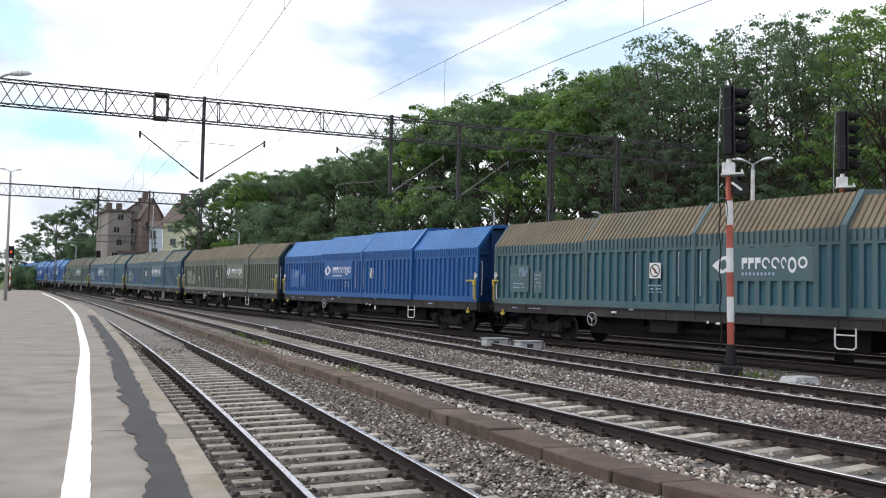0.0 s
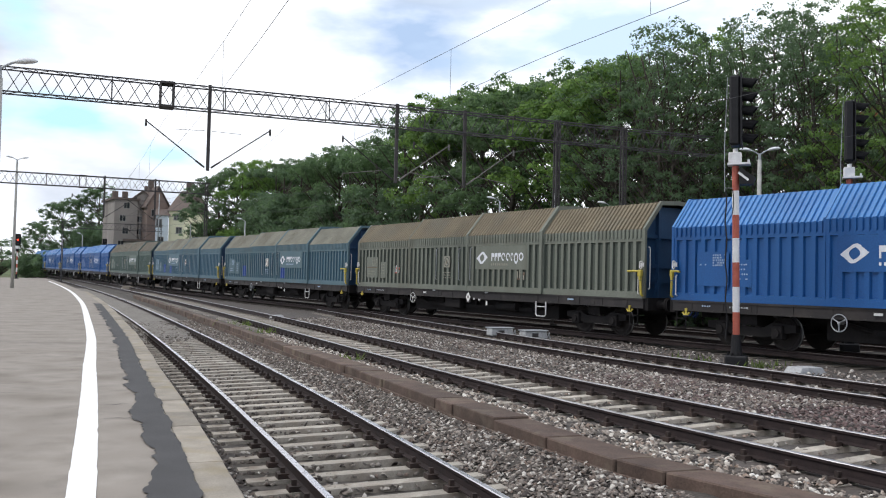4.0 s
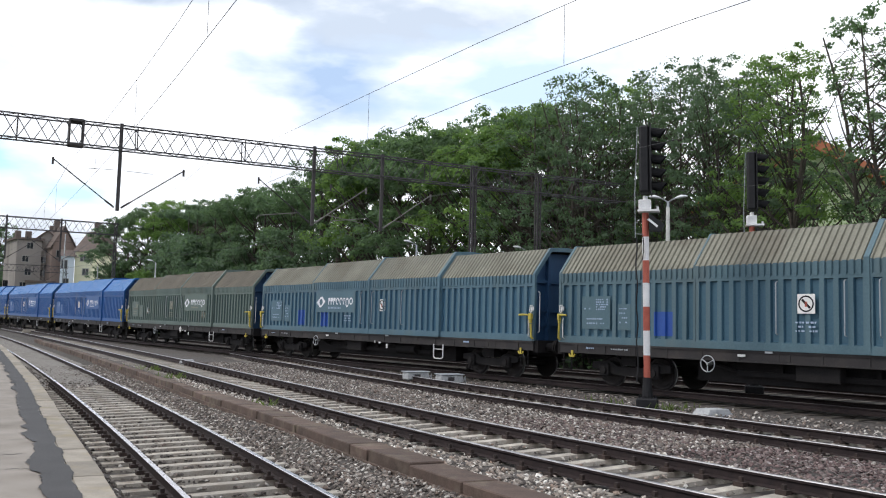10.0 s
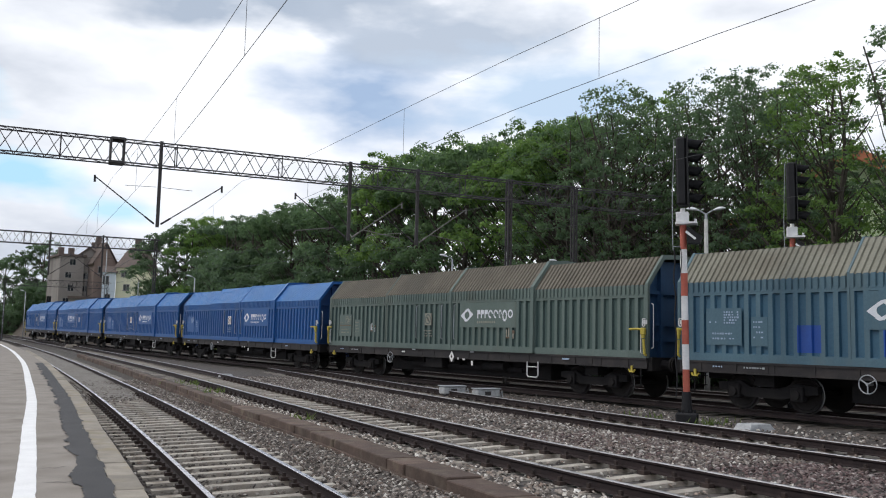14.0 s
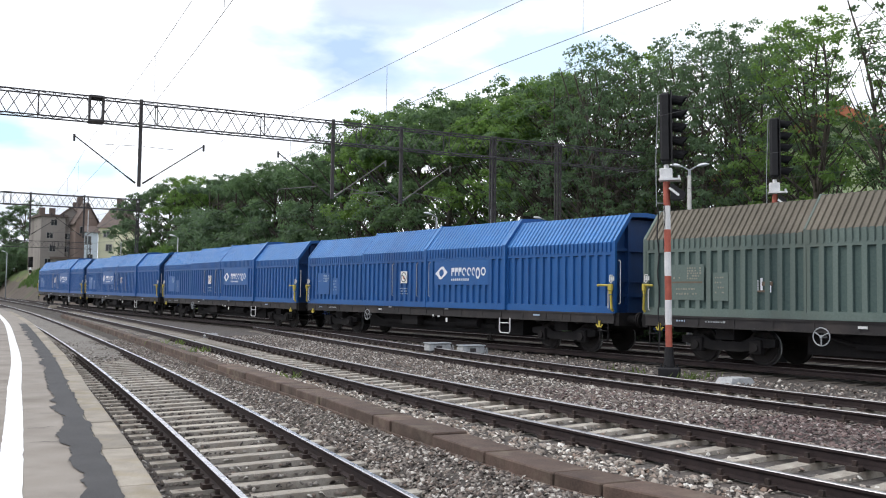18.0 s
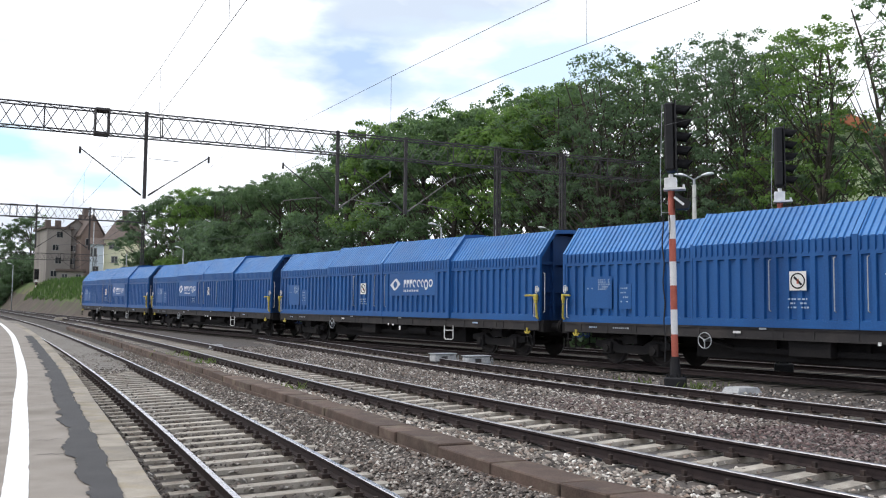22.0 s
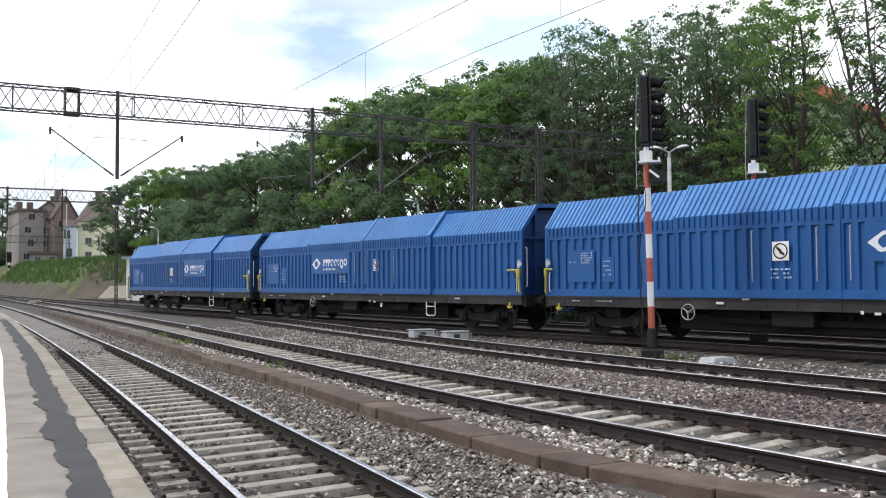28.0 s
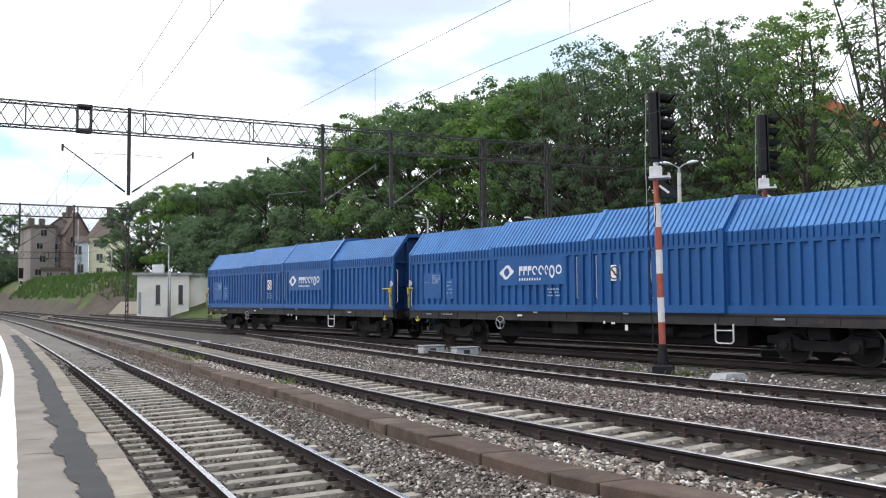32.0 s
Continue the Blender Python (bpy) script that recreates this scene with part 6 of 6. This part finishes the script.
house("tall grey plastered apartment house with a flat roof", -20.1, 152, 3.6, 9, 5.0, 8.2, "plaster_grey", "tile_brown", 0.3, 4, 1, 12, 2)
house("grey gabled apartment house with a brown chimney", -19.15, 153, 3.9, 9, 5.0, 8.2, "plaster_grey", "tile_brown", 1.6, 4, 1, -10, 1, gable=True)
house("brown plastered house with a steep tiled roof", -18.25, 150, 3.4, 9, 5.0, 7.2, "plaster_brown", "tile_brown", 3.2, 3, 1, 14, 1, gable=True)
house("pale blue narrow house front with tall windows", -18.0, 146, 1.9, 6, 5.0, 5.6, "plaster_blue", "tile_brown", 1.2, 2, 1, 0, 0)
house("cream house with a brown tiled roof and chimney", -17.15, 146, 2.5, 10, 5.0, 6.4, "plaster_cream", "tile_brown", 3.6, 3, 1, -24, 1)
house("low grey shed at the foot of the houses", -19.4, 144, 3.6, 4, 4.4, 1.9, "plaster_grey", "tile_brown", 0.3, 1, 2, 0, 0)


def build_gable():
    """The lime house turns its gable end to the railway."""
    root = tagged(new("apartment_house"), "lime green house with a red tiled gable roof behind the trees", "house")
    x, y = polar(27.5, 60)
    root.matrix_basis = pose(x, y, 3.4, 0, 0, -27.5)
    bm = fresh()
    a, b = [[bm.verts.new((px, py, pz)) for px, pz in ((-6.2, -4), (6.2, -4), (6.2, 6.2), (0, 10.0), (-6.2, 6.2))] for py in (0, 11)]
    bm.faces.new(a)
    bm.faces.new(b[::-1])
    for k in range(5):
        bm.faces.new((a[k], b[k], b[(k + 1) % 5], a[(k + 1) % 5]))
    bmesh.ops.recalc_face_normals(bm, faces=bm.faces[:])
    part("wall", bm, M["plaster_lime"], root)
    for s in (-1, 1):
        bm = fresh()
        q = [(s * -0.05, 10.75), (s * 8.0, 5.85), (s * 8.0, 5.1), (s * -0.05, 10.0)]
        a, b = [[bm.verts.new((px, py, pz)) for px, pz in q] for py in (-0.9, 11.5)]
        bm.faces.new(a)
        bm.faces.new(b[::-1])
        for k in range(4):
            bm.faces.new((a[k], b[k], b[(k + 1) % 4], a[(k + 1) % 4]))
        bmesh.ops.recalc_face_normals(bm, faces=bm.faces[:])
        part("roof", bm, M["tile_red"], root, "red tiled roof slope")
    for wx, wz in ((-2.6, 2.2), (2.2, 2.2), (0, 5.4)):
        win = part("window", box(fresh(), wx - 0.5, wx + 0.5, -0.03, 0.06, wz, wz + 1.4), M["glass"], root)
        for e in (-0.58, 0.5):
            part("frame", box(fresh(), wx + e, wx + e + 0.08, -0.06, -0.01, wz - 0.08, wz + 1.48), M["white"], win)


build_gable()


def build_hut():
    root = tagged(new("railway_hut"), "pale plastered flat-roofed railway hut beside the tracks", "hut")
    x, y = polar(-14.83, 92)
    root.matrix_basis = pose(x, y, rise(x, y) - 0.1, 0, 0, 8.0)
    W_ = M["plaster_white"]
    part("wall", box(fresh(), 0, 4.9, 0, 8, -1, 4.0), W_, root)
    part("wall", box(fresh(), 4.9, 14, 0.7, 8, -1, 3.95), W_, root)
    part("roof", box(fresh(), -0.4, 5.2, -0.4, 8.4, 4.0, 4.22), M["galv"], root, "thin grey roof edge")
    part("roof", box(fresh(), 5.2, 14.3, 0.4, 8.4, 3.95, 4.17), M["galv"], root, "thin grey roof edge")
    part("vent_box", box(fresh(), 1.2, 2.3, 2, 3, 4.2, 5.1, bevel=0.04), M["white"], root)
    for wx in (1.75, 3.9):
        win = part("window", box(fresh(), wx, wx + 0.42, -0.03, 0.1, 1.1, 3.0), M["glass"], root)
        part("frame", box(fresh(), wx - 0.08, wx + 0.5, -0.06, -0.02, 1.0, 1.1), M["galv"], win)
    part("door", box(fresh(), 0.15, 0.4, -0.04, 0.05, 0.2, 2.3), M["galv"], root)
    bm = fresh()
    prism(bm, ((0, -0.8), (8, -0.8), (8, 1.4), (0, 0.2)), -2.6, -0.05)
    part("ramp", bm, M["slab"], root, "sloping concrete ramp")


build_hut()


# ---- small lineside things ----
def stone_block(x, y, z, w, d, h, turn, label, material="slab", top=0.7):
    bm = fresh()
    r = random.Random(int(x * 100))
    vs = []
    for k, zz in enumerate((-0.15, h * 0.12, h)):
        s = (1.0, 0.98, top)[k]
        vs.append([bm.verts.new((sx * w / 2 * s + r.uniform(-0.03, 0.03), sy * d / 2 * s + r.uniform(-0.03, 0.03), zz)) for sx, sy in ((-1, -1), (0, -1.02), (1, -1), (1, 1), (0, 1.02), (-1, 1))])
    for p, q in zip(vs, vs[1:]):
        for j in range(6):
            bm.faces.new((p[j], p[(j + 1) % 6], q[(j + 1) % 6], q[j]))
    bm.faces.new(vs[-1])
    bmesh.ops.bevel(bm, geom=bm.edges[:], offset=0.012, segments=1, affect="EDGES")
    ob = tagged(link("concrete_block", bm, M[material]), label, "concrete block", "pale concrete blocks beside the tracks")
    ob.matrix_basis = pose(x, y, z, 0, 0, turn)


stone_block(8.02, 20.0, -0.27, 0.82, 0.5, 0.17, 25, "pale concrete cable pit lid in the ballast", "lid", 0.74)
stone_block(-7.2, 37.6, -0.24, 0.62, 0.5, 0.22, 25, "pale concrete cable pit lid beside the kerb", "lid", 0.72)
stone_block(-30.5, 84.5, 0.0, 1.2, 0.8, 0.3, 25, "pale concrete slab beside the far track")
stone_block(-44.0, 121.5, 0.35, 1.6, 1.0, 0.35, 25, "pale concrete slab beside the far track")


def point_machine(x, y, turn):
    root = tagged(new("point_machine"), "pale grey weathered track switch box on legs", "point machine", "switch boxes beside the track")
    root.matrix_basis = pose(x, y, -0.22, 0, 0, turn)
    part("case", box(fresh(), -0.40, 0.40, -0.21, 0.21, 0.06, 0.30, bevel=0.03), M["lid"], root, "pale weathered metal case")
    part("lid", box(fresh(), -0.43, 0.43, -0.24, 0.24, 0.30, 0.335, bevel=0.015), M["galv"], root)
    for sx in (-0.3, 0.3):
        part("leg", box(fresh(), sx - 0.05, sx + 0.05, -0.23, 0.23, -0.12, 0.07), M["steel_dark"], root)
    part("plate", box(fresh(), -0.16, 0.06, -0.222, -0.208, 0.12, 0.24), M["steel_dark"], root, "dark access plate")
    part("handle", bent(fresh(), ((0.43, -0.1, 0.06), (0.53, -0.1, 0.24), (0.55, -0.1, 0.05)), 0.025), M["galv"], root)
    part("rod", tube(fresh(), (-0.2, -0.2, 0.0), (-0.2, -1.0, -0.02), 0.03, n=8), M["clip"], root)


point_machine(1.75, 29.6, 25)
point_machine(2.75, 28.4, 25)


def weeds(x, y, z, n, spread, label):
    r = np.random.RandomState(int(abs(x * 37 + y * 11)))
    vs, fs = [], []
    for k in range(n):
        c = np.array([x, y, z]) + np.array([*r.normal(0, spread, 2), 0])
        a = r.uniform(0, 6.28)
        h, w = r.uniform(0.06, 0.24), r.uniform(0.01, 0.03)
        lean = r.uniform(-0.15, 0.15, 2)
        d = np.array([math.cos(a) * w, math.sin(a) * w, 0])
        i = len(vs)
        vs += [tuple(c - d), tuple(c + d), tuple(c + d * 0.7 + [lean[0] * 0.5, lean[1] * 0.5, h * 0.6]), tuple(c - d * 0.7 + [lean[0] * 0.5, lean[1] * 0.5, h * 0.6]), tuple(c + [lean[0], lean[1], h])]
        fs += [(i, i + 1, i + 2, i + 3), (i + 3, i + 2, i + 4)]
    tagged(new("weeds", raw_mesh("weeds", vs, fs, M["weed"])), label, "weeds", kind="stuff")


for _x, _y, _n, _s in ((-5.9, 29.3, 45, 0.35), (-2.2, 20.3, 25, 0.2), (7.4, 21.0, 60, 0.3), (6.2, 22.6, 25, 0.3), (-7.6, 33.5, 50, 0.4)):
    weeds(_x, _y, -0.25, _n, _s, "green weeds growing in the ballast")


def bank_grass():
    """Tall grass over the bank before the houses."""
    r = np.random.RandomState(4)
    vs, fs = [], []
    for k in range(22000):
        az, d = r.uniform(-23.5, -12.5), r.uniform(98, 150)
        x, y = polar(az, d)
        if ground_height(x, y) < 1.9 + 0.7 * noise.noise((x * 0.3, y * 0.3, 2)):
            continue
        z = ground_height(x, y)
        h, w, a = r.uniform(0.25, 0.75), r.uniform(0.07, 0.17), r.uniform(0, 3.14)
        dx, dy = math.cos(a) * w, math.sin(a) * w
        i = len(vs)
        vs += [(x - dx, y - dy, z - 0.1), (x + dx, y + dy, z - 0.1), (x + r.uniform(-0.2, 0.2), y, z + h)]
        fs.append((i, i + 1, i + 2))
    tagged(new("bank_grass", raw_mesh("bank_grass", vs, fs, M["bank_weed"])), "tall green grass on the railway bank", "grass", kind="stuff")


bank_grass()


# ---- loose ballast stones ----
def stones(name, count, sample, size, material, label, seed):
    """Angular stones scattered over the bed, joined into one mesh."""
    r = np.random.RandomState(seed)
    base = np.array([(1, 0, 0), (-1, 0, 0), (0, 1, 0), (0, -1, 0), (0, 0, 1), (0.6, 0.6, 0.55), (-0.6, 0.55, 0.6), (0.5, -0.65, 0.55), (-0.55, -0.6, 0.6)])
    tri = np.array([(0, 2, 5), (2, 1, 6), (1, 3, 8), (3, 0, 7), (5, 2, 6), (6, 1, 8), (8, 3, 7), (7, 0, 5), (4, 5, 6), (4, 6, 8), (4, 8, 7), (4, 7, 5)])
    pts = sample(r, count)
    n = len(pts)
    a = r.uniform(0, 6.283, n)
    s = size * r.uniform(0.55, 1.35, n)
    shape = base[None] * r.uniform(0.65, 1.25, (n, 9, 1)) * s[:, None, None] * np.stack([np.ones(n), r.uniform(0.6, 1.0, n), r.uniform(0.45, 0.8, n)], 1)[:, None, :]
    ti = r.normal(0, 0.35, (n, 2))
    x, y, z = shape[..., 0], shape[..., 1], shape[..., 2]
    z = z + x * ti[:, :1] + y * ti[:, 1:]
    c, sn = np.cos(a)[:, None], np.sin(a)[:, None]
    v = np.stack([x * c - y * sn, x * sn + y * c, z], 2) + pts[:, None, :]
    f = (tri[None] + (np.arange(n) * 9)[:, None, None]).reshape(-1, 3)
    me = bpy.data.meshes.new(name)
    me.vertices.add(n * 9)
    me.vertices.foreach_set("co", v.reshape(-1))
    me.loops.add(len(f) * 3)
    me.loops.foreach_set("vertex_index", f.reshape(-1).astype(np.int32))
    me.polygons.add(len(f))
    me.polygons.foreach_set("loop_start", np.arange(0, len(f) * 3, 3, dtype=np.int32))
    me.update(calc_edges=True)
    me.materials.append(material)
    tagged(new(name, me), label, "ballast", kind="stuff")


def along(line, s0, s1, o0, o1, z, keep=None, thin=1.6):
    """Random places beside a line, thinning with s."""
    def sample(r, n):
        out = []
        for k in range(n):
            s = s0 + (s1 - s0) * r.uniform() ** thin
            o = r.uniform(o0, o1)
            if keep and not keep(s, o, r):
                continue
            x, y, _ = line.at(s, o)
            out.append((x, y, z(s, o) + rise(x, y)))
        return np.array(out)
    return sample


def off_rail(s, o, r):
    return abs(abs(o) - 0.7525) > 0.09 and not (abs(o) < 1.27 and abs((s + 6.3) % 0.6 - 0.3) > 0.165 and r.uniform() < 0.97)


def beyond_wall(s, o, r):
    """Only places behind the kerb."""
    x, y, _ = TRACK[2].at(s, o)
    line = TRACK[1]
    i = int(np.argmin((line.x - x) ** 2 + (line.y - y) ** 2))
    off = -(x - line.x[i]) * math.cos(line.h[i]) - (y - line.y[i]) * math.sin(line.h[i])
    return off < wall_front(line.s[i]) - 0.5 and (o > 1.28 or off_rail(s, o, r))


def before_wall(s, o, r):
    return o > wall_front(s) + 0.03


def z_first(s, o):
    if s > 22.5 and o > -1.3:
        return -0.345 - 0.12 - 0.1 * min(max((26.0 - s) / 3.5, 0.0), 1.0)
    if o < -1.05:
        return -0.345 - 0.25 + 0.30 * min((-o - 1.05) / 0.9, 1) + 0.012
    return -0.345 - (0.222 if o < 0.85 else 0.25)


# Stones coloured darker here for the shadowed gaps between the sleepers.
stones("ballast_stones", 22000, along(TRACK[1], -2.5, 34, -1.25, 1.68, z_first, off_rail), 0.037, M["stone_dark"], "loose dark crushed stone between the sleepers", 1)
stones("ballast_stones", 24000, along(TRACK[1], -2.5, 34, -2.5, -1.2, z_first, before_wall), 0.031, M["stone_mid"], "loose grey crushed stone before the kerb", 7)
stones("ballast_stones", 12500, along(TRACK[2], -8, 24, 1.1, 2.6, lambda s, o: -0.25, beyond_wall, 1.2), 0.036, M["stone_pale"], "loose pale crushed stone beside the kerb", 2)
stones("ballast_stones", 9000, along(TRACK[2], -8, 26, -1.3, 1.3, lambda s, o: -0.262, off_rail, 1.2), 0.036, M["stone_pale"], "loose pale crushed stone between the sleepers", 3)
stones("ballast_stones", 11000, along(TRACK[2], 6, 34, -4.3, -1.45, lambda s, o: -0.235 + 0.05 * math.exp(-((o + 2.6) / 0.9) ** 2), None, 1.2), 0.036, M["stone_mid"], "loose grey crushed stone between the tracks", 9)
stones("ballast_stones", 11000, along(TRACK[2], -8, 11, -4.3, -1.45, lambda s, o: -0.245 + 0.05 * math.exp(-((o + 2.6) / 0.9) ** 2), None, 1.2), 0.036, M["stone_rust"], "loose rust-brown crushed stone between the tracks", 4)
stones("ballast_stones", 8500, along(TRACK[2], -8, 30, -1.85, -0.85, lambda s, o: -0.215, None, 1.2), 0.034, M["stone_pale"], "loose pale crushed stone along the rail", 8)
stones("ballast_stones", 9000, along(TRACK[3], -10, 28, -4.2, 1.2, lambda s, o: -0.235, off_rail, 1.1), 0.038, M["stone"], "loose grey crushed stone beside the train's track", 5)


# ---- what moves ----
def motions():
    times = [0.5 * k for k in range(65)]
    spins = [0.0]
    while spins[-1] < 32.0:
        speed = max((rolled(min(spins[-1] + 0.1, 32)) - rolled(spins[-1] - 0.0)) / 0.1, 1.0) if spins[-1] < 31.9 else 3.0
        spins.append(min(32.0, spins[-1] + max(1, int(30 * 1.25 * 0.46 / speed)) / 30))
    for k, (ob, wheels) in enumerate(WAGONS):
        walk(ob, [(t, wagon_pose(k, t)) for t in times])
        for w in wheels:
            x = w.matrix_basis.translation.x
            walk(w, [(t, Matrix.Translation((x, 0, 0.46)) @ Matrix.Rotation(rolled(t) / 0.46, 4, "Y")) for t in spins])


motions()
